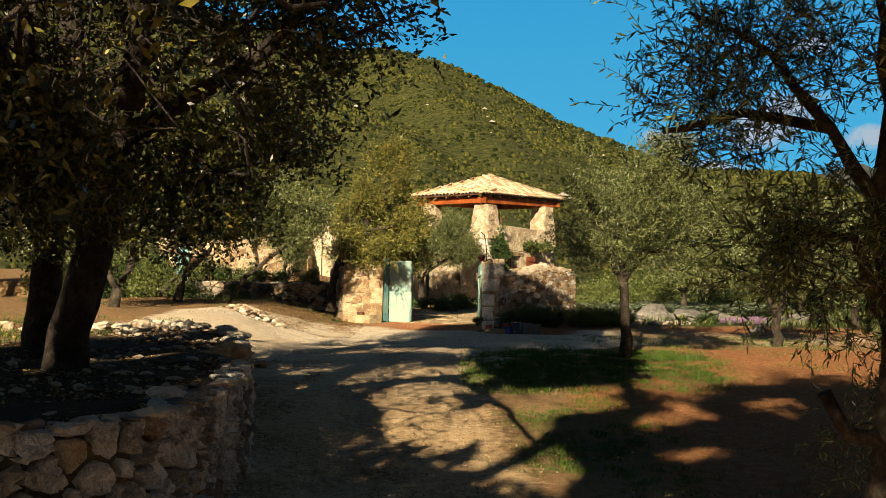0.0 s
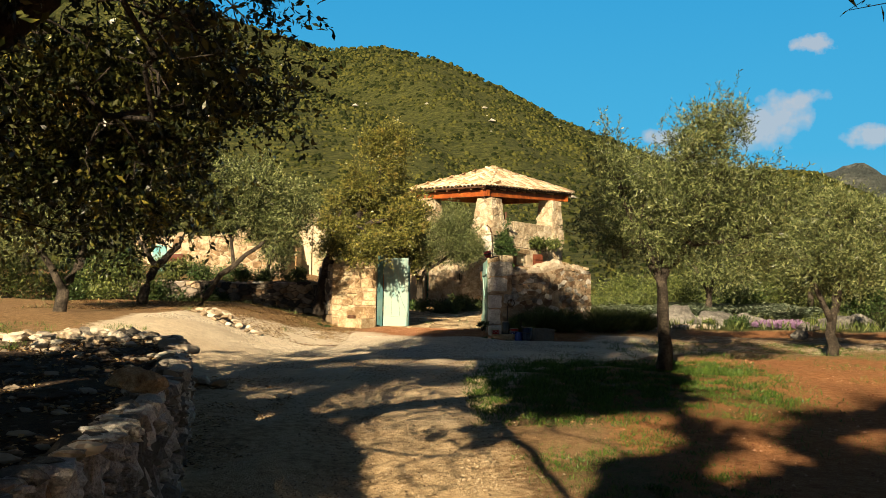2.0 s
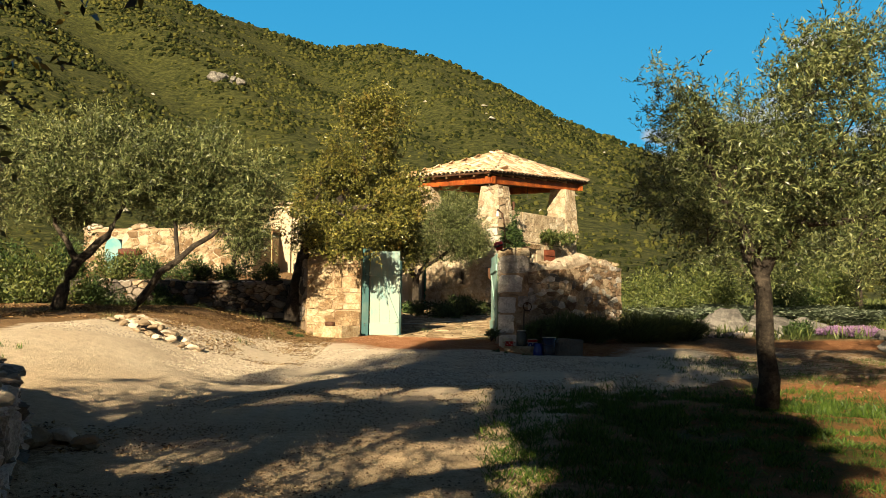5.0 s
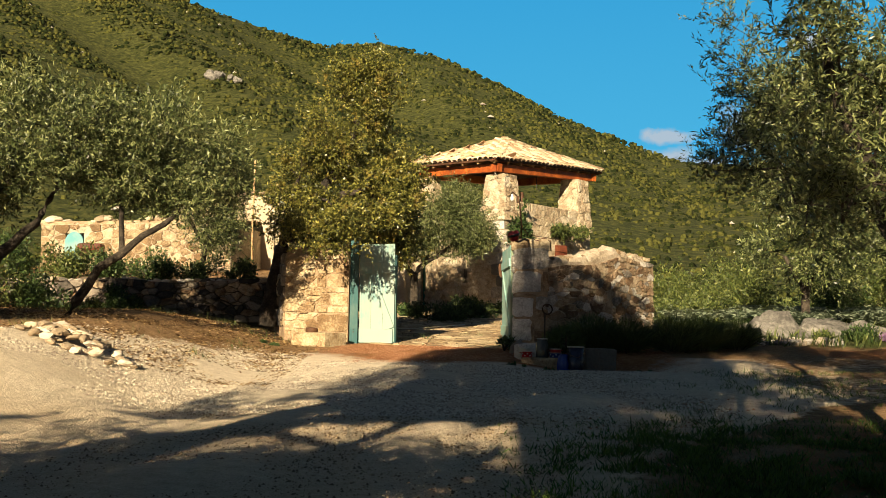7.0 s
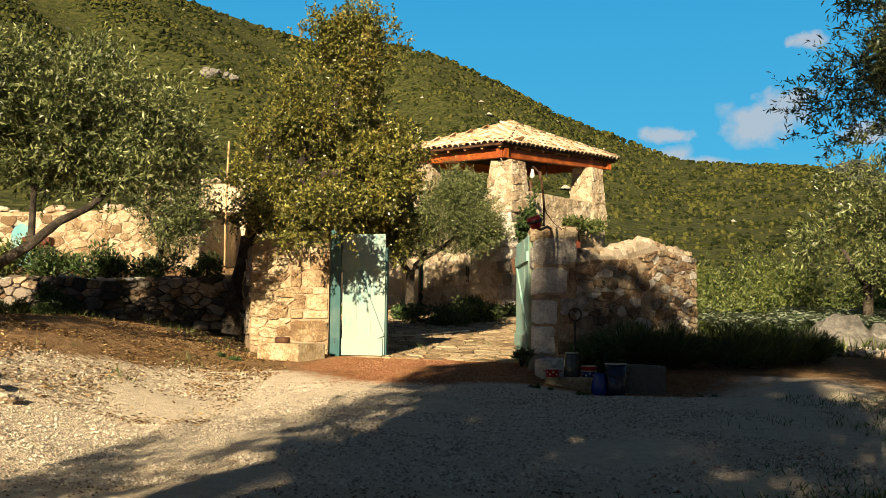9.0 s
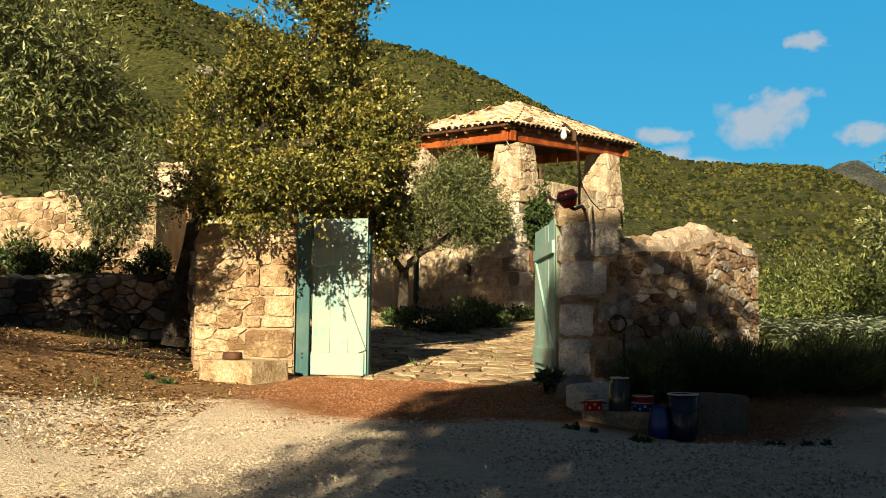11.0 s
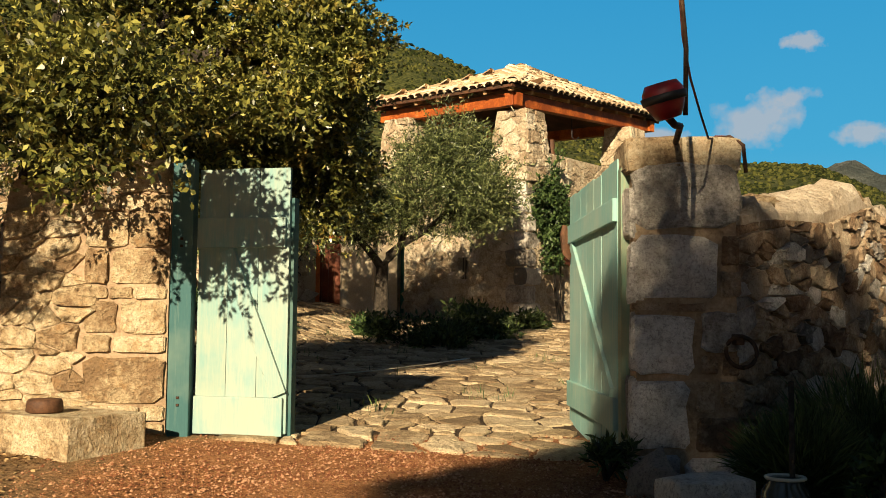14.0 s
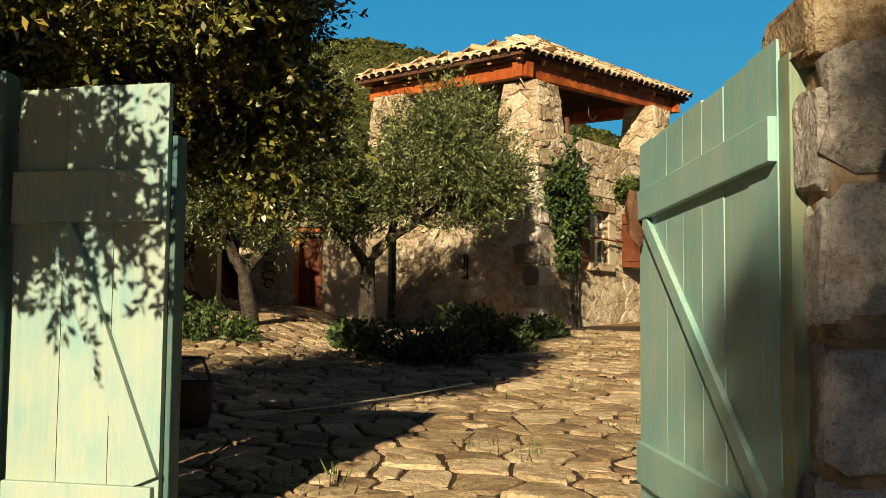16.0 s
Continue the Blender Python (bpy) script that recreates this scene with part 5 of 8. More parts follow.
gr_ = plank_leaf("gate_leaf", "turquoise plank gate leaf folded back inwards", 1.93, 1.83, 7, pose(1.165, 30.03, 1.40, 0, 0, 90.8), 6, 1, turquoise_paint, ((0.22, 0.19), (1.46, 0.14)))
gp2 = thing("gate_post", "narrow teal timber post against the stone pillar", "gate post", at=(1.19, 29.98, 1.30))
part("post", boxes([((-0.05, -0.05, 0), (0.05, 0.05, 1.87))], 0.006), gp2, "", post_paint)

# mounting block with a log slice on it
bm = bmesh.new()
box(bm, (-0.39, -0.31, -0.2), (0.39, 0.31, 0.21), 0.02)
bmesh.ops.subdivide_edges(bm, edges=bm.edges[:], cuts=1)
for v in bm.verts:
    v.co += Vector(noise.noise_vector(v.co * 4)) * 0.012
sb = solo("stone_block", bm, "long squared limestone block by the gate wall", "block", gate_stone)
sb.matrix_world = pose(-2.30, 30.62, 1.44, 0, 0, -32)
log = solo("log_slice", lathe([(0.10, 0.0), (0.115, 0.01), (0.11, 0.07), (0.10, 0.085), (0.04, 0.088)], 14), "small weathered log slice on the block", "log", dark_wood)
log.location = (-2.42, 30.55, 1.65)

# ---- house with roofed terrace ----
CF, CR, CL = Vector((1.95, 44.9)), Vector((5.35, 49.2)), Vector((-1.2, 47.6))
CB = CR + CL - CF
house = thing("stone_house", "limestone house with a roofed terrace on stone pillars", "house")


def wall_box(name, a, b, z0, z1, thick, holes=(), parent=house, material=pale_mortar, face=None):
    """A wall from a to b in plan with its outside to the right of a to b, with openings (u0, u1, z0, z1) through it."""
    d = (b - a).normalized()
    o = Vector((d.y, -d.x))
    L = (b - a).length
    us = sorted({0, L, *[h[0] for h in holes], *[h[1] for h in holes]})
    zs = sorted({z0, z1, *[h[2] for h in holes], *[h[3] for h in holes]})
    bm = bmesh.new()
    for u0, u1 in zip(us, us[1:]):
        for q0, q1 in zip(zs, zs[1:]):
            if any(h[0] <= u0 and u1 <= h[1] and h[2] <= q0 and q1 <= h[3] for h in holes):
                continue
            box(bm, (u0, 0, q0), (u1, thick, q1), 0)
    bmesh.ops.remove_doubles(bm, verts=bm.verts, dist=1e-4)
    seen = {}
    for f in bm.faces[:]:
        k = tuple(round(c, 3) for c in f.calc_center_median())
        seen.setdefault(k, []).append(f)
    bmesh.ops.delete(bm, geom=[f for fs_ in seen.values() if len(fs_) > 1 for f in fs_], context="FACES")
    bm.transform(Matrix(((d.x, -o.x, 0, a.x), (d.y, -o.y, 0, a.y), (0, 0, 1, 0), (0, 0, 0, 1))))
    return part(name, bm, parent, "", material)


HB, HT = 1.9, 5.15
dB, dA = (CR - CF).normalized(), (CF - CL).normalized()
oB, oA = Vector((dB.y, -dB.x)), Vector((dA.y, -dA.x))
WIN = (1.80, 2.55, 3.50, 4.52)
SLIT = (2.35, 2.62, 3.15, 3.62)
GDOOR = (0.30, 0.78, 2.42, 4.25)
wB = wall_box("wall", CF, CR, HB, HT, 0.5, [WIN])
wA = wall_box("wall", CL, CF, HB, HT, 0.5, [SLIT, GDOOR])
wall_box("wall", CR, CB, HB, HT, 0.5)
wall_box("wall", CB, CL, HB, HT, 0.5)
bm = bmesh.new()
f = bm.faces.new([bm.verts.new((p.x, p.y, HT)) for p in (CF, CR, CB, CL)])
g = bmesh.ops.extrude_face_region(bm, geom=[f])
bmesh.ops.translate(bm, vec=(0, 0, -0.2), verts=[v for v in g["geom"] if isinstance(v, bmesh.types.BMVert)])
part("terrace_floor", bm, house, "", plaster)
lenB, lenA = (CR - CF).length, (CF - CL).length


def out_of(h, m=0.06):
    return lambda u, v: not any(q[0] - m < u < q[1] + m and q[2] - m < v + HB < q[3] + m for q in h)


for (a, d, o, L, hole, n, sd) in ((CF, dB, oB, lenB, [WIN], 300, 21), (CL, dA, oA, lenA, [SLIT, GDOOR], 240, 22)):
    w_ = flat_frame((a.x, a.y, HB), (d.x, d.y, 0), (0, 0, 1), (o.x, o.y, 0))
    wp = wB if sd == 21 else wA
    for i, poly in enumerate(cells(L, HT - HB, n, sd, 1.5, 0.006, out_of(hole), sizes=0.8)):
        stone_piece("stone", poly, w_, wp, house_stone, 0.04, 0.022, sd * 1000 + i, 0.4)
# quoins at the corner
for i in range(9):
    z = HB + i * 0.37
    lng = i % 2
    for a, d, o, sgn in ((CF, dB, oB, 1), (CF, dA, oA, -1)):
        w_ = flat_frame((a.x, a.y, z), (d.x * sgn, d.y * sgn, 0), (0, 0, 1), (o.x, o.y, 0))
        wd = (0.5 if lng == (sgn > 0) else 0.3)
        stone_piece("quoin", [(-0.02, 0.0), (wd, 0.0), (wd, 0.355), (-0.02, 0.355)][::1 if sgn > 0 else -1], w_, wB if sgn > 0 else wA, grey_stone, 0.03, 0.055, 3000 + i * 2 + (sgn > 0), 0.1)


def pillar(at2, z0, z1, w0, w1, seed, turn):
    """A rubble pillar that narrows upwards."""
    bm = bmesh.new()
    r = bmesh.ops.create_cube(bm, size=1.0)
    for v in r["verts"]:
        k = w0 if v.co.z < 0 else w1
        v.co = Vector((v.co.x * k, v.co.y * k, z0 + (v.co.z + 0.5) * (z1 - z0)))
    bm.transform(pose(at2.x, at2.y, 0, 0, 0, turn))
    ob = part("pillar", bm, house, "", pale_mortar)
    H = z1 - z0
    for k in range(4):
        m = pose(at2.x, at2.y, z0, 0, 0, turn + 90 * k)

        def where(u, v, w, m=m):
            half = (w0 + (w1 - w0) * v / H) / 2
            return m @ Vector(((u / w0 - 0.5) * 2 * half, -half - w, v))
        for i, poly in enumerate(cells(w0, H, 26, seed * 10 + k, 1.6, 0.006, sizes=0.8)):
            stone_piece("stone", poly, where, ob, house_stone, 0.03, 0.03, seed * 1000 + k * 100 + i, 0.6, lean=0.12)
    return ob


turnB = math.degrees(math.atan2(dB.y, dB.x))
pillar(CF + (dB * 0.42 - oB * 0.42), HT, 6.70, 1.0, 0.72, 31, turnB)
pillar(CR + (-dB * 0.42 - oB * 0.42), HT, 7.05, 0.95, 0.7, 32, turnB)
pillar(CL + (dB * 0.42 + dA * 0.42), HT, 6.9, 0.95, 0.7, 33, turnB)
pillar(CB + (-dB * 0.42 + dA * 0.42), HT, 7.2, 0.95, 0.7, 34, turnB)
# parapets
for a, b, o, z1, sd in ((CF + dB * 0.9, CR - dB * 0.9, oB, 5.85, 41), (CL + dA * 0.9, CF - dA * 0.9, oA, 5.6, 42)):
    L, d = (b - a).length, (b - a).normalized()
    pw = wall_box("parapet", a, b, HT, z1, 0.35)
    w_ = flat_frame((a.x, a.y, HT), (d.x, d.y, 0), (0, 0, 1), (o.x, o.y, 0))
    for i, poly in enumerate(cells(L, z1 - HT, 40, sd, 1.5, 0.012, sizes=0.6)):
        stone_piece("stone", poly, w_, pw, house_stone, 0.03, 0.022, sd * 1000 + i, 0.4)

# roof: eaves corners, ridge point, beams, rafters, tiles
EF, ER, EL = Vector((1.62, 44.6, 7.12)), Vector((5.94, 50.06, 7.52)), Vector((-1.5, 47.9, 7.3))
EB = ER + EL - EF
APEX = Vector((2.2, 48.9, 8.45))
roof = part("roof", boxes([], 0), house, "hipped roof of pale weathered tiles", dark_wood)
bm = bmesh.new()
cs = [bm.verts.new(p) for p in (EF, ER, EB, EL)]
ap = bm.verts.new(APEX)
lo = [bm.verts.new(p - Vector((0, 0, 0.06))) for p in (EF, ER, EB, EL)]
lap = bm.verts.new(APEX - Vector((0, 0, 0.1)))
for i in range(4):
    j = (i + 1) % 4
    bm.faces.new((cs[i], cs[j], ap))
    bm.faces.new((lo[j], lo[i], lap))
    bm.faces.new((lo[i], lo[j], cs[j], cs[i]))
part("deck", bm, roof, "dark boarded underside", dark_wood)


def tile_mesh(name, length, r0, r1, material):
    bm = bmesh.new()
    rows = []
    for y, r in ((0, r0), (length, r1)):
        rows.append([bm.verts.new((r * math.cos(a), y, r * 0.62 * math.sin(a))) for a in np.linspace(0, math.pi, 6)])
        rows.append([bm.verts.new((r * 0.82 * math.cos(a), y, r * 0.62 * math.sin(a) - 0.018)) for a in np.linspace(0, math.pi, 6)])
    o0, i0, o1, i1 = rows
    for k in range(5):
        bm.faces.new((o0[k], o0[k + 1], o1[k + 1], o1[k])).smooth = True
        bm.faces.new((i0[k + 1], i0[k], o0[k], o0[k + 1]))
    bmesh.ops.recalc_face_normals(bm, faces=bm.faces)
    me = bpy.data.meshes.new(name)
    bm.to_mesh(me)
    bm.free()
    me.materials.append(material)
    return me


tiles = [tile_mesh("tile", 0.46, 0.125 + 0.01 * k, 0.095, roof_tile) for k in range(3)]
rng = random.Random(8)
for a, b in ((EF, ER), (EL, EF), (ER, EB), (EB, EL)):
    d = (b - a).normalized()
    L = (b - a).length
    mid = a + d * (APEX - a).dot(d)
    upv = (APEX - mid)
    S = upv.length
    upv.normalize()
    nrm = d.cross(upv).normalized()
    rows = int(S / 0.36) + 1
    am = (APEX - a).dot(d)
    for r in range(rows):
        v = r * S / rows - 0.06
        u0, u1 = am * max(v, 0) / S, L - (L - am) * max(v, 0) / S
        n = max(1, int((u1 - u0) / 0.235))
        for k in range(n):
            u = u0 + (k + 0.5) * (u1 - u0) / n + rng.uniform(-0.015, 0.015)
            p = a + d * u + upv * v + nrm * (0.025 + rng.uniform(0, 0.02))
            ob = new("tile", tiles[rng.randrange(3)])
            m = Matrix((d, upv, nrm)).transposed().to_4x4()
            ob.matrix_world = Matrix.Translation(p) @ m @ pose(0, 0, 0, rng.uniform(-2, 3), rng.uniform(-3, 3), rng.uniform(-4, 4))
            ob.parent = roof
ridge_me = tile_mesh("ridge_tile", 0.5, 0.16, 0.13, roof_tile)
for c in (EF, ER, EL, EB):
    d = (APEX - c)
    n = int(d.length / 0.4)
    dd = d.normalized()
    s = dd.cross(Vector((0, 0, 1))).normalized()
    for k in range(n):
        ob = new("ridge_tile", ridge_me)
        ob.matrix_world = Matrix.Translation(c + d * k / n + Vector((0, 0, 0.06))) @ Matrix((s, dd, s.cross(dd))).transposed().to_4x4() @ pose(0, 0, 0, rng.uniform(-3, 3), 0, rng.uniform(-5, 5))
        ob.parent = roof
cap = new("ridge_cap", rock_mesh("ridge_cap", (0.28, 0.28, 0.12), roof_tile, 55, 2))
cap.location, cap.parent = APEX + Vector((0, 0, 0.05)), roof


def beam_between(name, a, b, w, h, parent, material, label=""):
    d = (b - a)
    s = d.cross(Vector((0, 0, 1))).normalized()
    u = s.cross(d.normalized())
    bm = boxes([((0, -w / 2, -h / 2), (d.length, w / 2, h / 2))], 0.012)
    bm.transform(Matrix.Translation(a) @ Matrix((d.normalized(), -s, u)).transposed().to_4x4())
    return part(name, bm, parent, label, material)


inn = 0.36
cen = (EF + ER + EB + EL) / 4
ins = [p + (Vector((cen.x - p.x, cen.y - p.y, 0)).normalized() * inn * 1.3) for p in (EF, ER, EB, EL)]
for i in range(4):
    a, b = ins[i] - Vector((0, 0, 0.24)), ins[(i + 1) % 4] - Vector((0, 0, 0.24))
    d = (b - a).normalized()
    beam_between("beam", a - d * 0.18, b + d * 0.18 if i % 2 else b - d * 0.13, 0.2, 0.27, roof, orange_wood, "orange-stained timber beam")
for a, b in ((EF, ER), (EL, EF)):
    L = (b - a).length
    d = (b - a).normalized()
    inward = Vector((cen.x - (a.x + b.x) / 2, cen.y - (a.y + b.y) / 2, 0)).normalized()
    n = int(L / 0.72)
    for k in range(n + 1):
        p = a + d * (0.12 + (L - 0.24) * k / n) - Vector((0, 0, 0.085))
        beam_between("rafter", p + inward * 0.07, p + inward * 1.3 + Vector((0, 0, 0.42)), 0.085, 0.095, roof, pale_wood, "round pale rafter tail")
    beam_between("fascia", a + inward * 0.06 - Vector((0, 0, 0.028)), b + inward * 0.06 - Vector((0, 0, 0.028)), 0.10, 0.035, roof, red_wood)


# ---- dry-stone terrace wall along the track ----
def terrace_top(y):
    return 0.86 + 0.042 * (y - 6)


tl_line = [(-7.5, 4.95), (-5.0, 5.25), (-3.2, 5.48)] + [(x, y) for x, y in zip(EDGE_X, EDGE_Y)][:10]
tl_pts = lerp_line(tl_line, 0.35)
tw = core_wall("wall_terrace", "low dry-stone retaining wall of rough grey limestone", [(p.x - 0.16 * (p.y > 6.3), p.y + 0.14 * (p.y < 7)) for p in tl_pts], 0.25, -0.6, [terrace_top(p.y) - 0.06 for p in tl_pts], dark_core, 0.04, 5)
tl_at, tl_len = along_line(tl_line)


def terrace_face(line, n, seed, bag=None):
    line = [(x - 0.06 * (y > 6.3), y + 0.06 * (y < 7)) for x, y in line]
    at, ln = along_line(line)
    foot = lambda u: high(at(u)[0].x + 0.25 * at(u)[1].x, at(u)[0].y + 0.25 * at(u)[1].y) - 0.08
    face_wall(tw, line, foot, lambda u: terrace_top(at(u)[0].y) + 0.02, n, seed, pillar_stone, 0.98, 0.085, 0.018, 0.06, sizes=1.0, other=warm_stone, share=0.16, rough=0.35, lean=0.22, inset=0.82, bag=bag)


terrace_face([(-3.9, 5.39), (-3.2, 5.48)] + [(x, y) for x, y in zip(EDGE_X, EDGE_Y)][:5], 300, 51)
far_face = ([], [])
terrace_face([(x, y) for x, y in zip(EDGE_X, EDGE_Y)][4:10], 210, 52, far_face)
tagged(part("far_stones", mesh_of("far_stones", far_face[0], far_face[1], varied("far_wall_stone", (0.20, 0.18, 0.155), (0.46, 0.42, 0.365), (0.68, 0.63, 0.56), 2.5, 24.0, 0.92, 0.8, 0.018, "island", 0.5)), tw), kind="stuff")
rng = random.Random(12)
rocks = [rock_mesh("loose_stone", (1, 1, 0.7), grey_stone, 200 + i, 2, 0.25) for i in range(7)] + [rock_mesh("loose_stone", (1, 1, 0.7), rubble_mat, 220 + i, 2, 0.25) for i in range(7)]


def loose_stone(x, y, s, which, sink=0.3, z=None, label="rough limestone lump lying loose", group="loose stones", name="loose_stone", flat=1.0):
    ob = new(name, rocks[which])
    zz = high(x, y) if z is None else z
    ob.matrix_world = Matrix.Translation((x, y, zz + s * 0.7 * flat * (1 - sink) - 0.01)) @ pose(0, 0, 0, rng.uniform(-15, 15), rng.uniform(-15, 15), rng.uniform(0, 360)) @ Matrix.Diagonal((s * rng.uniform(0.9, 1.5), s, s * flat * rng.uniform(0.8, 1.1), 1))
    return tagged(ob, label, "stone", group)


for i in range(95):                       # coping of loose stones on the wall
    u = 3.0 + i * (tl_len - 3.2) / 95
    p, o = tl_at(u)
    d = rng.uniform(0.06, 0.26)
    near_end = p.y < 8
    loose_stone(p.x - o.x * d, p.y - o.y * d, rng.uniform(0.09, 0.17) if near_end else rng.uniform(0.06, 0.12) if p.y < 15 else rng.uniform(0.08, 0.17), rng.randrange(7) if rng.random() < 0.65 else 7 + rng.randrange(7), 0.35, terrace_top(p.y) - 0.03, "rough stone laid on the terrace wall", "coping stones", flat=0.7)
bld = tagged(new("boulder", rock_mesh("boulder", (0.29, 0.17, 0.12), gate_stone, 231, 3, 0.3)), "long warm yellow boulder lying on the terrace wall", "boulder")
bld.matrix_world = pose(-2.16, 10.55, 1.17, 4, -5, 20)
loose_stone(-1.95, 7.3, 0.17, 2, 0.2, 0.86, "pale rounded stone on the wall top", "loose stones")
loose_stone(-4.2, 8.9, 0.3, 1, 0.3, 0.9, "big squared stone under the oak", "loose stones")
rv, rf = [], []                           # rubble strewn over the terrace, joined
for i in range(1100):
    y = rng.uniform(5.9, 18)
    e = float(np.interp(y, EDGE_Y, EDGE_X))
    x = e - 0.35 - abs(rng.gauss(0, 1.2))
    src = rocks[rng.randrange(7)]
    s = 0.012 + 0.06 * rng.random() ** 3
    m = Matrix.Translation((x, y, high(x, y) + 0.3 * s)) @ pose(0, 0, 0, rng.uniform(-20, 20), 0, rng.uniform(0, 360)) @ Matrix.Diagonal((s * 1.3, s, s * 0.8, 1))
    k0 = len(rv)
    rv += [m @ v.co for v in src.vertices]
    rf += [tuple(k0 + k for k in p.vertices) for p in src.polygons]
tagged(new("rubble", mesh_of("rubble", rv, rf, varied("rubble_stone", (0.08, 0.06, 0.045), (0.19, 0.15, 0.11), (0.36, 0.30, 0.23), 2.0, 22.0, 0.9, 0.6, 0.01, "island", 0.6))), "small stones strewn over bare dark earth", "rubble", kind="stuff")
for i in range(60):                       # pale heap at the far end
    x, y = rng.gauss(-4.8, 0.9), rng.gauss(17.0, 0.5)
    loose_stone(x, y, rng.uniform(0.07, 0.19), 7 + rng.randrange(7), 0.25, None, "pale stone in a heap at the terrace end", "stone heap", flat=0.8)
for i in range(90):                       # rubble heap by the parking place
    x, y = -4.5 + rng.gauss(0, 0.34), 24.2 + rng.gauss(0, 0.22)
    loose_stone(x, y, rng.uniform(0.035, 0.12), 7 + rng.randrange(7), 0.3, high(x, y) + max(0, 0.16 - 0.2 * math.hypot(x + 4.5, (y - 24.2) * 1.4)), "pale rubble lump in a small heap", "rubble heap", flat=0.8)

# ---- boulders and stones in the garden ----
big = [rock_mesh("boulder", (1, 0.8, 0.75), rock_mat, 300 + i, 3, 0.35) for i in range(4)]
for i, (x, y, s, sz) in enumerate([(6.9, 33.4, 0.95, 0.75), (8.1, 33.9, 0.9, 0.55), (9.2, 34.6, 0.7, 0.5), (6.1, 32.9, 0.45, 0.45), (8.8, 28.7, 0.3, 0.25), (11.5, 33.5, 0.6, 0.45), (12.8, 35.0, 0.8, 0.5), (10.2, 32.0, 0.35, 0.25), (13.5, 31.0, 0.5, 0.35)]):
    ob = new("boulder", big[i % 4])
    ob.matrix_world = Matrix.Translation((x, y, high(x, y) + 0.2 * sz)) @ pose(0, 0, 0, 0, 0, i * 70) @ Matrix.Diagonal((s, s, sz, 1))
    tagged(ob, "grey weathered limestone boulder in the garden bed", "boulder", "garden boulders")
for i in range(40):
    loose_stone(5.5 + rng.random() * 2.2, 32.0 + rng.gauss(0, 0.3), rng.uniform(0.07, 0.16), rng.randrange(14), 0.3, None, "edging stone of the garden bed", "bed edging")
for x, y, s in ((2.45, 28.55, 0.26), (1.36, 28.95, 0.2)):
    bm = box(bmesh.new(), (-s, -s * 0.75, -0.1), (s, s * 0.75, s * 1.25), 0.03)
    bmesh.ops.subdivide_edges(bm, edges=bm.edges[:], cuts=1)
    for v in bm.verts:
        v.co += Vector(noise.noise_vector(v.co * 5 + Vector((x, y, 0)))) * 0.025
    q = solo("squared_stone", bm, "rough squared stone block by the pillar foot", "stone", grey_stone)
    q.matrix_world = pose(x, y, high(x, y), 0, 0, 12)
bm = box(bmesh.new(), (-0.36, -0.19, -0.22), (0.36, 0.17, 0.07), 0.025)
q = solo("stone_slab", bm, "pale stone slab carrying enamel pots", "slab", limestone)
q.matrix_world = pose(1.56, 28.33, 1.25, 0, 0, -6)
wedge = new("corner_stone", rock_mesh("corner_stone", (0.22, 0.2, 0.34), shaded_stone, 340, 2, 0.15))
wedge.location = (1.28, 29.55, 1.32)
tagged(wedge, "upright guard stone at the pillar foot", "stone")

# ---- flagged courtyard ----
pave = thing("courtyard_paving", "irregular limestone flags sunk in earth", "paving", kind="structure")


def on_land(x0, y0, skew=0.0):
    return lambda u, v, w: Vector((x0 + u, y0 + v + skew * u, high(x0 + u, y0 + v + skew * u) + 0.004 + w))


def in_gate(u, v):
    x, y = -2.2 + u, 30.55 + v - 0.28 * (u - 2.2)
    return not (x < -1.35 and y < 32.2) and not (x > 1.05 and y < 32.0) and y > 30.35
pv = on_land(-2.2, 30.55 + 0.28 * 2.2, -0.28)
for i, poly in enumerate(cells(4.4, 5.3, 300, 61, 0.92, 0.022, in_gate, relax=1, sizes=1.0)):
    stone_piece("flagstone", poly, pv, pave, paving_stone, 0.06, 0.016, 7000 + i, 0.35, lean=0.02, inset=0.88)
bag = ([], [])
pv2 = on_land(-4.4, 35.35 + 1.1, -0.25)
for i, poly in enumerate(cells(9.2, 10.2, 1350, 62, 0.92, 0.022, None, relax=1, sizes=1.0)):
    stone_piece("flagstone", poly, pv2, None, None, 0.06, 0.018, 9000 + i, 0.35, bag=bag, lean=0.025, inset=0.87)
far_flags = part("far_flagstones", mesh_of("far_flagstones", bag[0], bag[1], varied("far_paving", (0.22, 0.15, 0.082), (0.40, 0.295, 0.17), (0.57, 0.45, 0.29), 2.6, 20.0, 0.88, 1.0, 0.022, "island", 0.26)), pave)
tagged(far_flags, kind="stuff")

# ---- dry wall and buildings on the bank ----
dw_line = [(-10.5, 33.6), (-8.8, 33.4), (-6.5, 33.2), (-4.0, 33.1), (-3.5, 33.0)]
dwp = lerp_line(dw_line, 0.4)
dw = core_wall("wall_bank", "dry-stone bank wall under olive trees, their shade in its stone colour", [(p.x, p.y + 0.05) for p in dwp], 0.5, 1.2, [2.62 + 0.06 * math.sin(i) for i in range(len(dwp))], dark_core, 0.05, 7)
face_wall(dw, dw_line, lambda u: 1.8, lambda u: 2.66 + 0.05 * math.sin(u * 2.2), 230, 71, shaded_stone, 1.6, 0.06, 0.01, 0.04, sizes=1.0, other=warm_stone, share=0.3)
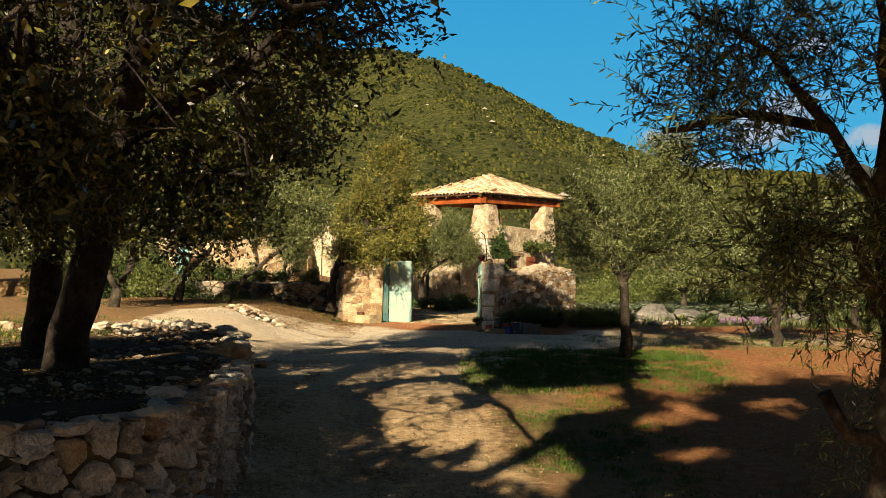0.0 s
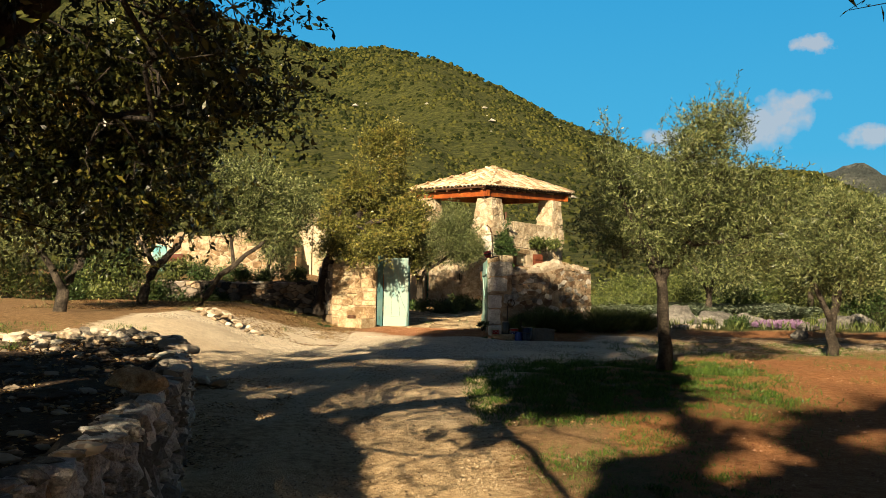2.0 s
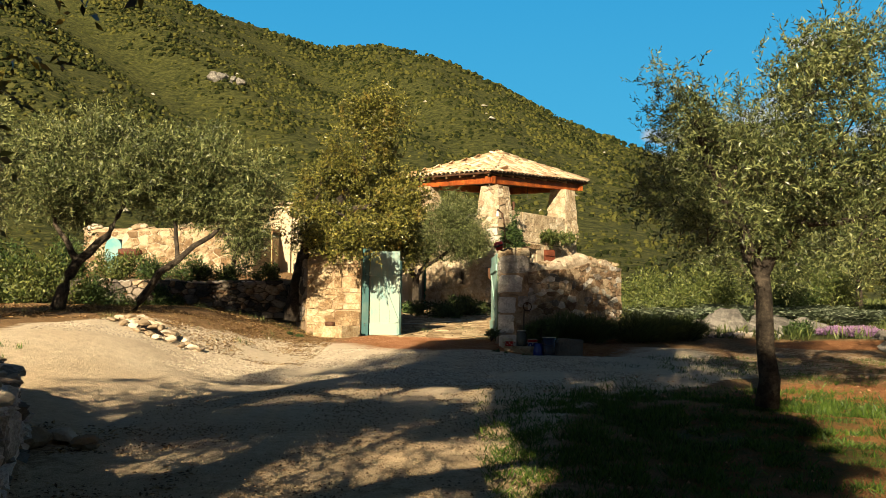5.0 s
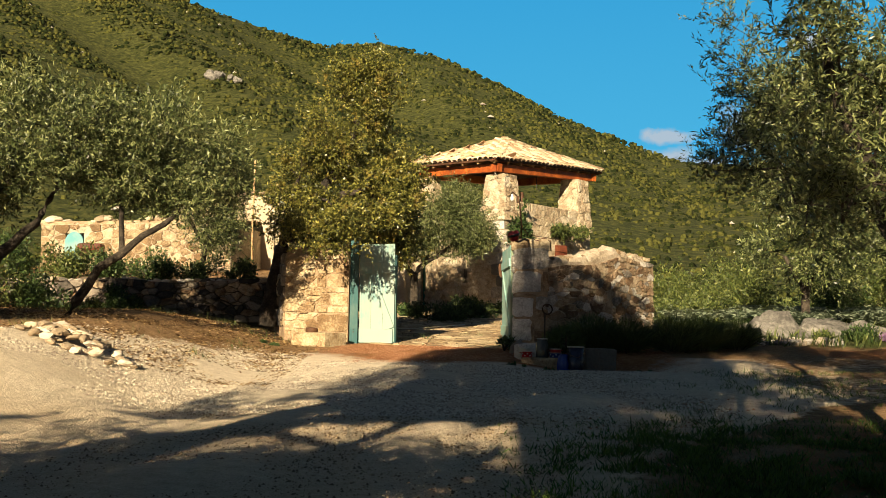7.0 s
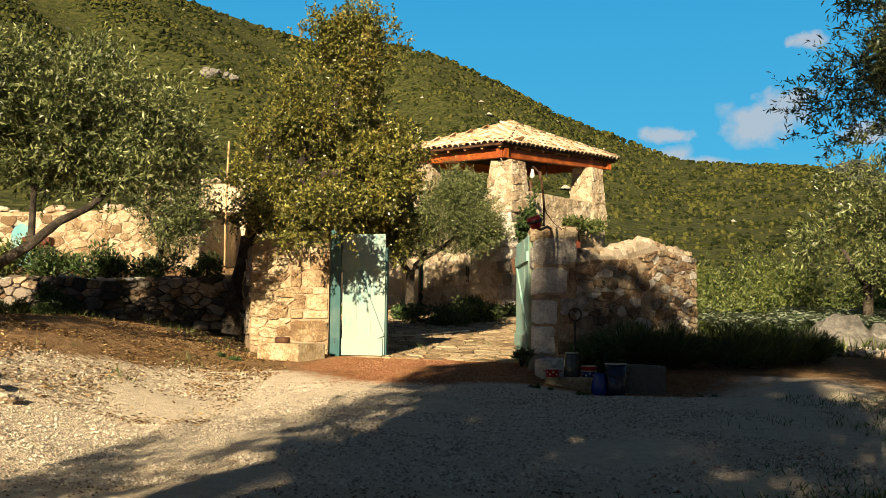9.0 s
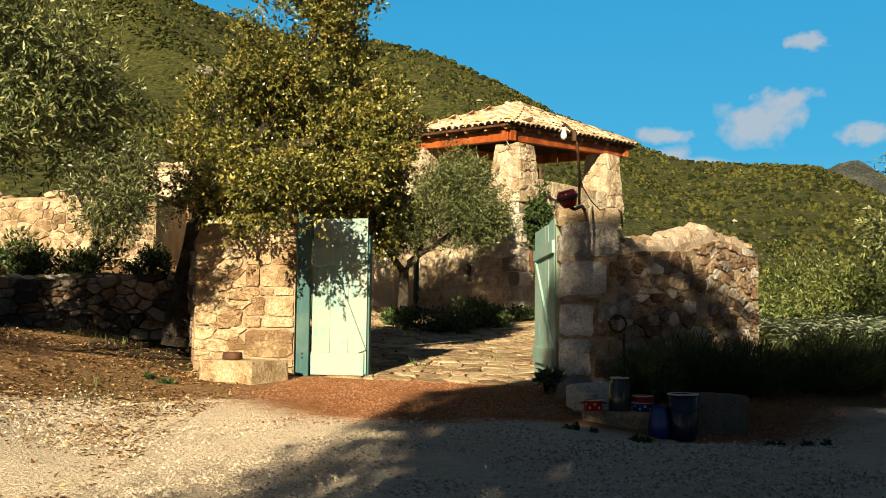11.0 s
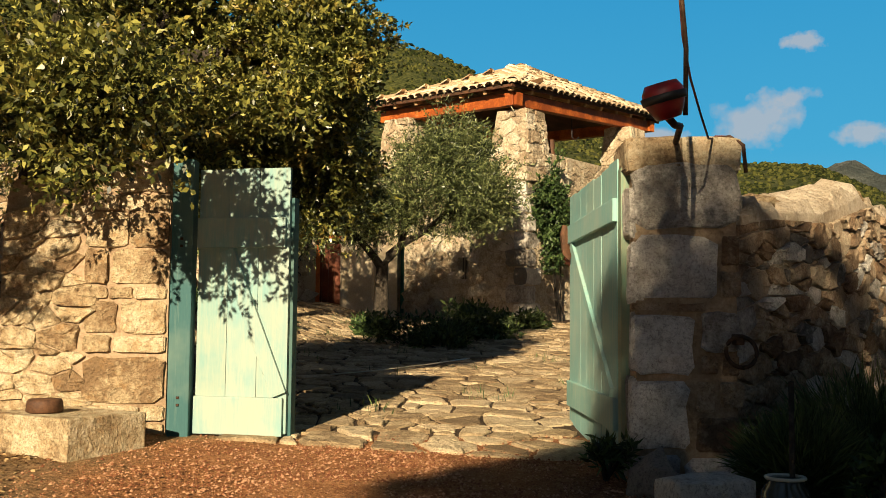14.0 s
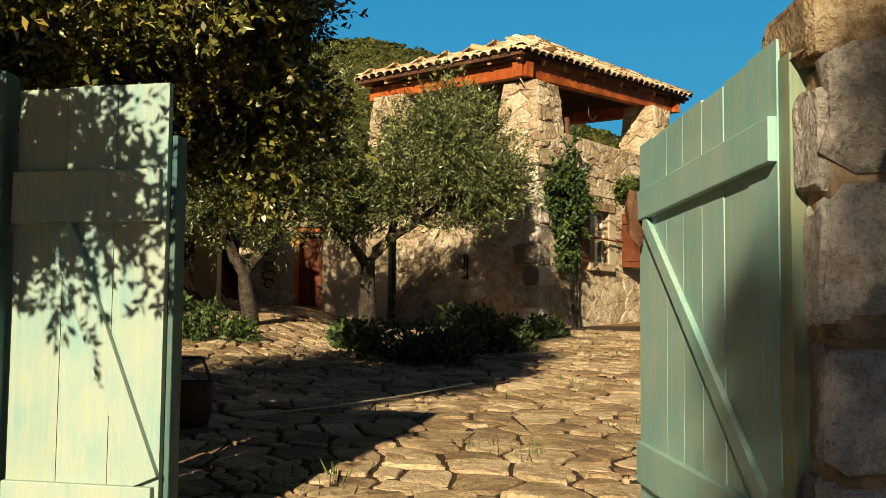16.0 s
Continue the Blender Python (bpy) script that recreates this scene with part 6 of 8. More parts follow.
for i in range(40):
    at, ln = along_line(dw_line)
    p, o = at(0.1 + i * 0.17)
    loose_stone(p.x - o.x * 0.15, p.y - o.y * 0.15, rng.uniform(0.08, 0.15), rng.randrange(14), 0.3, 2.62, "stone on top of the bank wall", "bank wall stones", flat=0.7)

hut = thing("stone_hut", "low limestone hut with an arched turquoise door", "hut")
hut_w = wall_box("wall", Vector((-11.3, 40.6)), Vector((-5.7, 39.2)), 2.0, 4.45, 0.5, [(0.75, 1.35, 2.0, 4.2)], hut)
hd = (Vector((-5.7, 39.2)) - Vector((-11.3, 40.6))).normalized()
hw = flat_frame((-11.3, 40.6, 2.4), (hd.x, hd.y, 0), (0, 0, 1), (hd.y, -hd.x, 0))
for i, poly in enumerate(cells(5.77, 2.05, 290, 81, 1.5, 0.01, lambda u, v: not (0.7 < u < 1.4 and v < 1.85), sizes=0.9)):
    stone_piece("stone", poly, hw, hut_w, limestone, 0.03, 0.03, 8100 + i)
wall_box("wall", Vector((-5.7, 39.2)), Vector((-5.3, 41.8)), 2.0, 4.4, 0.4, (), hut)
wall_box("wall", Vector((-11.0, 42.6)), Vector((-11.3, 40.6)), 2.0, 4.4, 0.4, (), hut)
bm = bmesh.new()
f = bm.faces.new([bm.verts.new(p) for p in ((-11.3, 40.65, 4.44), (-5.75, 39.3, 4.44), (-5.3, 41.8, 4.6), (-11.0, 42.6, 4.6))])
g = bmesh.ops.extrude_face_region(bm, geom=[f])
bmesh.ops.translate(bm, vec=(0, 0, 0.1), verts=[v for v in g["geom"] if isinstance(v, bmesh.types.BMVert)])
part("flat_roof", bm, hut, "", mortar)
for i in range(26):
    s = new("top_stone", rocks[7 + i % 7])
    s.matrix_world = Matrix.Translation((-11.25 + i * 0.218, 40.72 - i * 0.054, 4.5 + 0.12 * math.sin(i * 0.9))) @ pose(0, 0, 0, 0, 0, i * 50) @ Matrix.Diagonal((0.2, 0.16, 0.16 + 0.08 * math.sin(i * 1.7), 1))
    s.parent = hut
bm = bmesh.new()
arch = [(0, 0), (0.58, 0), (0.58, 1.45)] + [(0.29 + 0.29 * math.cos(a), 1.45 + 0.29 * math.sin(a)) for a in np.linspace(0, math.pi, 9)[1:-1]] + [(0, 1.45)]
f = bm.faces.new([bm.verts.new((x, 0, z)) for x, z in arch])
g = bmesh.ops.extrude_face_region(bm, geom=[f])
bmesh.ops.translate(bm, vec=(0, 0.05, 0), verts=[v for v in g["geom"] if isinstance(v, bmesh.types.BMVert)])
bm.transform(pose(-11.3 + hd.x * 0.76 + hd.y * 0.02, 40.6 + hd.y * 0.76 - hd.x * 0.02, 2.5, 0, 0, math.degrees(math.atan2(hd.y, hd.x))))
part("door", bm, hut, "arched turquoise plank door", blue_paint)

villa = thing("plastered_house", "cream rendered house behind the bank wall", "house")
wall_box("wall", Vector((-7.9, 42.3)), Vector((-3.75, 41.3)), 2.0, 5.45, 0.4, [(1.15, 1.75, 2.0, 4.2)], villa, plaster)
wall_box("wall", Vector((-3.75, 41.3)), Vector((-3.5, 44.5)), 2.0, 5.4, 0.4, [(0.35, 2.95, 2.0, 4.25)], villa, plaster)
wall_box("wall", Vector((-7.6, 45.5)), Vector((-7.9, 42.3)), 2.0, 5.4, 0.4, (), villa, plaster)
bm = boxes([((-7.9, 42.35, 5.42), (-3.7, 45.0, 5.55))], 0.03)
part("roof_slab", bm, villa, "", mortar)
for i in range(14):
    s = new("eave_stone", rocks[7 + i % 7])
    s.matrix_world = Matrix.Translation((-7.8 + i * 0.31, 42.35 - i * 0.07, 5.56)) @ pose(0, 0, 0, 0, 0, i * 40) @ Matrix.Diagonal((0.2, 0.16, 0.12, 1))
    s.parent = villa
part("door", boxes([((-6.2, 41.98, 2.5), (-5.72, 42.04, 4.1))], 0.01), villa, "blue plank door", blue_paint)
pole = solo("pole", pipe([(-5.3, 40.2, 2.4), (-5.32, 40.2, 4.5), (-5.28, 40.2, 6.3)], 0.025), "thin weathered wooden pole standing upright", "pole", pale_wood)
grill = thing("barbecue", "brick-red lidded barbecue on thin legs", "barbecue", at=(-9.35, 39.0, 2.62))
bm = boxes([((-0.32, -0.22, 0.92), (0.32, 0.22, 1.0)), ((-0.42, -0.26, 0.86), (0.42, 0.26, 0.9))], 0.015)
part("tray", bm, grill, "", rust)
bm = box(bmesh.new(), (-0.32, -0.2, 1.0), (0.32, 0.2, 1.2), 0.07)
part("lid", bm, grill, "faded brick-red lid", red_wood)
for x in (-0.28, 0.28):
    for y in (-0.18, 0.18):
        part("leg", pipe([(x, y, 0), (x, y, 0.9)], 0.012), grill, "", black_iron)

# ---- house: openings and wing ----
def on_wall(a, d, o):
    return Matrix(((d.x, -o.x, 0, a.x), (d.y, -o.y, 0, a.y), (0, 0, 1, 0), (0, 0, 0, 1)))


mB, mA = on_wall(CF, dB, oB), on_wall(CL, dA, oA)


def placed(bm, m):
    bm.transform(m)
    return bm


win = part("window", placed(boxes([((WIN[0], 0.10, WIN[2]), (WIN[0] + 0.05, 0.16, WIN[3])), ((WIN[1] - 0.05, 0.10, WIN[2]), (WIN[1], 0.16, WIN[3])), ((WIN[0] + 0.05, 0.10, WIN[3] - 0.05), (WIN[1] - 0.05, 0.16, WIN[3])), ((WIN[0] + 0.05, 0.10, WIN[2]), (WIN[1] - 0.05, 0.16, WIN[2] + 0.05))], 0.006), mB), house, "pale window frame with a drawn blind", cream_enamel)
part("blind", placed(boxes([((WIN[0] + 0.28, 0.19, WIN[2] + 0.04), (WIN[1] - 0.04, 0.2, WIN[3] - 0.04))], 0), mB), win, "", curtain)
part("back", placed(boxes([((WIN[0] - 0.1, 0.45, WIN[2] - 0.1), (WIN[1] + 0.1, 0.47, WIN[3] + 0.1))], 0), mB), win, "", dark_wood)
pane = part("pane", placed(boxes([((WIN[0] + 0.05, 0.13, WIN[2] + 0.05), (WIN[1] - 0.05, 0.135, WIN[3] - 0.05))], 0), mB), win, "", None)
gm, nt_, N_, L_, B_ = nodes_of("glass")
B_.inputs["Transmission Weight"].default_value, B_.inputs["Roughness"].default_value, B_.inputs["IOR"].default_value = 1.0, 0.02, 1.45
pane.data.materials.clear()
pane.data.materials.append(gm)
pane.visible_shadow = False
part("sill", placed(boxes([((WIN[0] - 0.12, -0.10, WIN[2] - 0.14), (WIN[1] + 0.12, 0.12, WIN[2]))], 0.012), mB), win, "stone sill", limestone)
part("lintel", placed(boxes([((WIN[0] - 0.2, -0.06, WIN[3]), (WIN[1] + 0.2, 0.1, WIN[3] + 0.17))], 0.012), mB), win, "stone lintel", limestone)
part("jamb", placed(boxes([((WIN[1], -0.03, WIN[2]), (WIN[1] + 0.3, 0.1, WIN[3]))], 0.012), mB), win, "smooth rendered jamb", plaster)
for x0, ang in ((WIN[0] - 0.52, 10), (WIN[1] + 0.36, -24)):
    sh = part("shutter", placed(boxes([((0, -0.02, 0.0), (0.48, 0.02, 1.06)), ((0.03, -0.04, 0.12), (0.45, -0.02, 0.2)), ((0.03, -0.04, 0.8), (0.45, -0.02, 0.88))], 0.006), mB @ pose(x0, -0.12, WIN[2] - 0.03, 0, 0, ang)), house, "dark red-brown plank shutter", red_wood)
part("shutter_bar", placed(pipe([(WIN[0] - 0.1, -0.1, 3.98), (WIN[1] + 0.5, -0.13, 3.96)], 0.018), mB), house, "orange wooden bar", orange_wood)
part("slit_bars", placed(boxes([((SLIT[0] + 0.08 * k + 0.05, 0.1, SLIT[2]), (SLIT[0] + 0.08 * k + 0.065, 0.115, SLIT[3])) for k in range(3)], 0), mA), house, "iron window bars", black_iron)
part("slit_back", placed(boxes([((SLIT[0] - 0.05, 0.42, SLIT[2] - 0.05), (SLIT[1] + 0.05, 0.44, SLIT[3] + 0.05))], 0), mA), house, "", dark_wood)
part("side_door", placed(boxes([((GDOOR[0], 0.2, GDOOR[2] - 0.2), (GDOOR[1], 0.25, GDOOR[3]))], 0.008), mA), house, "green painted door", green_door_paint)
part("clothes_line", pipe([(2.7, 45.75, 4.78), (4.4, 46.6, 4.6)], 0.012), house, "thin metal rail", rust)
part("lamp_cable", pipe([(1.75, 45.0, 7.0), (1.55, 45.0, 6.85), (1.7, 44.95, 6.6)], 0.012), house, "", cream_enamel)
hook = part("hanging_hook", pipe([(3.2, 47.2, 7.0), (3.2, 47.2, 6.5), (3.28, 47.2, 6.4), (3.36, 47.2, 6.5)], 0.012), house, "bent iron hook under the roof", black_iron)
post_ = part("terrace_post", pipe([(2.62, 45.95, 5.1), (2.60, 45.95, 5.7), (2.59, 45.95, 6.12), (2.59, 45.95, 6.2)], 0.085, 10, 0.06), house, "weathered brown timber post", dark_wood)

wing = thing("house_wing", "low plastered wing with a brown door and a dark open bay", "house")
WA, WB = Vector((-5.6, 46.2)), Vector((-0.75, 46.7))
wd_ = (WB - WA).normalized()
wo_ = Vector((wd_.y, -wd_.x))
mW = on_wall(WA, wd_, wo_)
BAY, BDOOR = (0.55, 2.05, 1.8, 4.25), (3.08, 3.62, 1.8, 4.15)
ww = wall_box("wall", WA, WB, 1.8, 4.7, 0.45, [BAY, BDOOR], wing, plaster)
wst = flat_frame((WA.x, WA.y, 2.3), (wd_.x, wd_.y, 0), (0, 0, 1), (wo_.x, wo_.y, 0))
for i, poly in enumerate(cells(4.87, 2.4, 120, 91, 1.5, 0.01, lambda u, v: not any(q[0] - 0.1 < u < q[1] + 0.1 and v + 2.3 < q[3] + 0.1 for q in (BAY, BDOOR)) and u < 3.7, sizes=0.9)):
    stone_piece("stone", poly, wst, ww, house_stone, 0.03, 0.03, 9900 + i)
part("pier", placed(boxes([((3.62, -0.28, 1.9), (4.35, 0.0, 4.6))], 0.06), mW), wing, "smooth plastered pier", plaster)
dr = part("door", placed(boxes([((BDOOR[0] + 0.14 * k, 0.3, 2.3), (BDOOR[0] + 0.135 + 0.14 * k, 0.34, 4.1)) for k in range(4)], 0.006), mW), wing, "brown plank door", red_wood)
part("door_frame", placed(boxes([((BDOOR[0], 0.05, 2.3), (BDOOR[0] + 0.09, 0.29, 4.15)), ((BDOOR[0] + 0.09, 0.05, 4.05), (BDOOR[1], 0.29, 4.15))], 0.01), mW), wing, "", orange_wood)
# the darkened stone puts the bay's inner shade into its back and sides
part("back_wall", placed(boxes([((-0.2, 2.6, 1.8), (5.0, 2.9, 4.7)), ((-0.2, 0.45, 1.8), (0.1, 2.6, 4.7)), ((2.3, 0.45, 1.8), (2.6, 2.6, 4.7))], 0), mW), wing, "", shaded_stone)
bm = boxes([((-0.4, -0.35, 4.7), (5.0, 3.0, 4.78))], 0.01)
part("roof_deck", placed(bm, mW), wing, "", dark_wood)
for r in range(3):
    for k in range(22):
        ob = new("tile", tiles[(k + r) % 3])
        ob.matrix_world = mW @ pose(-0.3 + k * 0.235, -0.4 + r * 0.38, 4.80 + r * 0.05, 8, 0, rng.uniform(-4, 4))
        ob.parent = wing
orn = []
for k in range(5):
    orn.append([(0.09 * (1 + 0.5 * (k % 2)) * math.cos(a) + 2.62, -0.06, 3.05 + 0.16 * k + 0.08 * math.sin(a)) for a in np.linspace(0, 5.2, 12)])
o_ = thing("wall_ornament", "curled wrought-iron ornament on the house wall", "ornament")
for pts in orn:
    part("scroll", placed(pipe(pts, 0.013, 6), mW), o_, "", black_iron)


# ---- shrubs, herbs, grass ----
def tuft(name, label, at, count, reach, height, leaf, material, seed, category="shrub", group="", lean=0.6, base=0.25, kindly=""):
    """A clump of narrow leaves that fan out from the ground."""
    rg = np.random.RandomState(seed)
    a = rg.rand(count) * 2 * math.pi
    rr = np.sqrt(rg.rand(count))
    foot = np.stack([np.cos(a) * rr * reach * base, np.sin(a) * rr * reach * base, 0 * a], 1)
    d = np.stack([np.cos(a) * rr * lean, np.sin(a) * rr * lean, 1 - 0.35 * rr], 1) + rg.normal(size=(count, 3)) * 0.16
    d /= np.linalg.norm(d, axis=1, keepdims=True)
    f = rg.rand(count)[:, None] ** 0.8
    start = foot + d * f * height * 0.75 * np.array([reach / height * 0.9, reach / height * 0.9, 1])
    ln = leaf[0] * (0.6 + 0.8 * rg.rand(count))
    ax = d + rg.normal(size=(count, 3)) * 0.28
    ob = thing(name, label, category, group, at)
    part("foliage", leaves_mesh("foliage", start, ax, unit(rg, count), ln, ln * leaf[1], material), ob)
    k = 14
    v, f = tube_arrays(foot[:k], foot[:k] + d[:k] * height * 0.5, np.full(k, 0.01), np.full(k, 0.004), 4)
    tagged(part("stem", quads_mesh("stem", v, f, olive_bark), ob), kind="stuff")
    return ob


def shrub(name, label, at, radii, count, leaf, material, seed, category="shrub", group=""):
    """A low leafy bush with short stems inside."""
    rg = np.random.RandomState(seed)
    ob = thing(name, label, category, group, at)
    nlump = max(4, int(count / 260))
    C = unit(rg, nlump) * (0.35 + 0.65 * rg.rand(nlump)[:, None]) * np.array(radii) * 0.8
    C[:, 2] = np.abs(C[:, 2]) + radii[2] * 0.2
    k = rg.randint(0, nlump, count)
    pos = C[k] + unit(rg, count) * rg.rand(count)[:, None] ** 0.5 * min(radii) * 0.5
    ax = (pos - np.array([0, 0, radii[2] * 0.2])) / np.linalg.norm(pos, axis=1, keepdims=True).clip(0.05) * 0.5 + unit(rg, count) * 0.8 + np.array([0, 0, 0.3])
    ln = leaf[0] * (0.6 + 0.8 * rg.rand(count))
    v, f = tube_arrays(np.zeros((nlump, 3)), C, np.full(nlump, 0.016), np.full(nlump, 0.006), 4)
    tagged(part("stem", quads_mesh("stem", v, f, olive_bark), ob), kind="stuff")
    part("leaves", leaves_mesh("leaves", pos, ax, unit(rg, count) + np.array([0, 0, 0.8]), ln, ln * leaf[1], material), ob)
    return ob


def on(x, y, dz=0.0):
    return (x, y, high(x, y) + dz)


for i, (x, y, r, h) in enumerate([(2.55, 29.75, 0.5, 0.62), (3.1, 29.65, 0.46, 0.56), (4.0, 29.95, 0.56, 0.6), (4.55, 30.2, 0.5, 0.56), (5.3, 30.7, 0.45, 0.5), (2.0, 29.4, 0.3, 0.42)]):
    tuft("lavender_bush", "dark green lavender mound at the wall foot", on(x, y), 6400, r * 1.1, h * 1.25, (0.15, 0.045), lavender_leaf, 400 + i, group="lavender bushes", lean=1.05, base=0.4)
for i, (x, y, r) in enumerate([(1.1, 27.6, 0.22), (1.5, 27.45, 0.26), (2.7, 27.5, 0.24), (3.0, 27.35, 0.2), (-2.95, 29.9, 0.24), (-3.2, 30.0, 0.2), (-5.6, 30.3, 0.25)]):
    shrub("weed", "low green weeds growing through the gravel", on(x, y, -0.02), (r, r * 0.6, 0.06), 260, (0.045, 0.4), herb_leaf, 640 + i, "weed", "gravel weeds")
# shrubs over the bank and the garden: place, radii, leaves, material
BANK_SHRUBS = [
    (-8.6, 30.2, 1.1, 0.9, 1.1, bush_leaf), (-9.8, 30.8, 1.2, 1.0, 1.3, herb_leaf), (-7.6, 31.2, 0.8, 0.7, 0.9, herb_leaf), (-11.2, 29.5, 1.4, 1.2, 1.4, bush_leaf), (-10.6, 33.0, 1.2, 1.0, 1.2, bush_leaf),
    (-6.4, 32.5, 0.6, 0.4, 0.6, herb_leaf), (-5.3, 34.0, 0.7, 0.5, 0.6, lavender_leaf), (-7.2, 34.2, 0.8, 0.6, 0.7, herb_leaf), (-4.5, 34.4, 0.5, 0.5, 0.6, lavender_leaf),
    (-8.2, 32.4, 0.6, 0.4, 0.7, herb_leaf), (-7.0, 32.5, 0.5, 0.4, 0.55, bush_leaf), (-9.3, 32.3, 0.8, 0.5, 0.9, herb_leaf), (-6.2, 34.0, 0.7, 0.5, 0.8, herb_leaf), (-8.3, 34.4, 0.9, 0.6, 0.9, bush_leaf), (-9.6, 34.6, 0.9, 0.7, 1.0, herb_leaf)]
GARDEN_SHRUBS = [
    (5.6, 36.5, 0.9, 0.8, 1.0, bush_leaf), (6.8, 38.5, 1.2, 1.0, 1.3, bush_leaf), (8.5, 40.5, 1.3, 1.2, 1.2, bush_leaf), (10.5, 39.0, 1.3, 1.1, 1.4, herb_leaf), (12.5, 42.0, 1.8, 1.5, 1.7, bush_leaf),
    (15.5, 40.0, 1.6, 1.4, 1.8, herb_leaf), (7.5, 45.0, 1.5, 1.3, 1.4, bush_leaf), (10.0, 47.0, 1.8, 1.6, 1.6, bush_leaf), (14.0, 49.0, 2.2, 1.8, 1.9, bush_leaf), (18.5, 46.0, 2.0, 1.8, 2.2, olive_leaf), (20.0, 38.0, 2.0, 1.8, 2.2, olive_leaf)]
YARD_SHRUBS = [
    (8.6, 33.0, 0.45, 0.4, 0.4, herb_leaf), (7.6, 32.5, 0.35, 0.3, 0.3, bush_leaf), (16.5, 33.0, 1.6, 1.4, 1.7, bush_leaf), (13.5, 29.0, 1.0, 0.8, 1.0, herb_leaf), (12.0, 27.0, 0.8, 0.7, 0.7, bush_leaf), (6.6, 34.8, 0.5, 0.5, 0.6, herb_leaf),
    (-0.3, 39.4, 1.1, 0.7, 0.55, lavender_leaf), (0.7, 40.6, 1.1, 0.7, 0.6, lavender_leaf), (0.2, 38.6, 0.6, 0.5, 0.4, lavender_leaf), (-1.0, 41.0, 0.6, 0.5, 0.4, herb_leaf), (-2.6, 39.6, 0.7, 0.5, 0.45, herb_leaf), (1.7, 43.0, 0.5, 0.4, 0.4, lavender_leaf), (-3.6, 40.6, 0.6, 0.5, 0.5, herb_leaf),
    (2.2, 30.9, 0.35, 0.3, 0.35, herb_leaf)]
for i, (x, y, rx, ry, rz, m) in enumerate(BANK_SHRUBS + GARDEN_SHRUBS + YARD_SHRUBS):
    shrub("shrub", "leafy green shrub among stones and grass" if y > 28 else "low green shrub by the track", on(x, y, -0.05), (rx, ry, rz), int(2600 * (rx * rz + 0.25) * (1.0 if y < 44 else 0.8)), (0.085, 0.38) if y < 40 else (0.10, 0.4), m, 500 + i, group="shrubs")
# artichoke bed
def artichoke(seed):
    rg = np.random.RandomState(seed)
    at, ax, ln, nr = [], [], [], []
    for i in range(13):
        a = i * 2.4 + rg.rand()
        out = np.array([math.cos(a), math.sin(a), 0])
        L = 0.45 + 0.25 * rg.rand()
        for j in range(9):
            f = (j + 1) / 9
            p = out * L * f * 0.85 + np.array([0, 0, 0.55 * L * math.sin(2.3 * f) + 0.1])
            side = np.array([-out[1], out[0], 0])
            for s in (-1, 1):
                at.append(p)
                ax.append(out * 0.6 + side * s * 0.9 + np.array([0, 0, 0.15 * rg.normal()]))
                ln.append(0.17 * (1.15 - 0.6 * f))
                nr.append(np.array([0, 0, 1.0]) + 0.3 * rg.normal(size=3))
    ln = np.array(ln)
    return leaves_mesh("leaves", np.array(at), np.array(ax), np.array(nr), ln, ln * 0.4, artichoke_leaf)


arts = [artichoke(k) for k in range(4)]
rg = np.random.RandomState(5)
for i in range(46):
    x, y = 5.2 + rg.rand() * 6.5, 34.2 + rg.rand() * 5.0
    ob = tagged(new("artichoke_plant", arts[i % 4]), "silvery arching artichoke plant in the garden bed", "plant", "artichoke bed")
    ob.matrix_world = pose(*on(x, y, 0.0), 0, 0, rg.rand() * 360) @ Matrix.Diagonal((1.1, 1.1, 1.1, 1))
for i, (x, y, s) in enumerate([(9.6, 33.2, 0.5), (10.2, 33.5, 0.45), (9.9, 32.8, 0.4)]):
    tuft("purple_flowers", "low cushion of purple flowers between boulders", on(x, y), 2600, s, 0.28, (0.05, 0.5), purple_flower, 560 + i, group="purple flowers", lean=1.2, base=0.8)

# climber on the house wall, greenery on the terrace edge
tree("climber", "dark green climbing plant up the house wall",
     [[(2.72, 45.6, 2.15, 0.03), (2.62, 45.5, 3.2, 0.025), (2.5, 45.4, 4.2, 0.02), (2.45, 45.35, 5.2, 0.012)], [(2.8, 45.72, 2.15, 0.02), (2.75, 45.6, 3.4, 0.018), (2.7, 45.6, 4.4, 0.012)]],
     [((2.42, 45.25, 4.7), (0.42, 0.35, 0.7)), ((2.4, 45.25, 5.4), (0.32, 0.3, 0.42)), ((2.5, 45.4, 3.8), (0.25, 0.22, 0.4), 0.7)],
     130, 8, 12, (0.09, 0.5), herb_leaf, olive_bark, 31, spread=0.16, sprig=0.16, twig=0.003, category="plant", holes=0.1)
tree("climber", "pale green vine along the wall above the window",
     [[(4.6, 48.2, 5.2, 0.015), (4.3, 47.6, 5.15, 0.012), (3.7, 46.9, 5.05, 0.008)]], [((4.1, 47.2, 5.0), (0.55, 0.5, 0.16)), ((4.8, 48.0, 5.1), (0.3, 0.3, 0.14))],
     50, 7, 10, (0.09, 0.5), bush_leaf, olive_bark, 33, spread=0.12, sprig=0.14, twig=0.003, category="plant", holes=0.0)

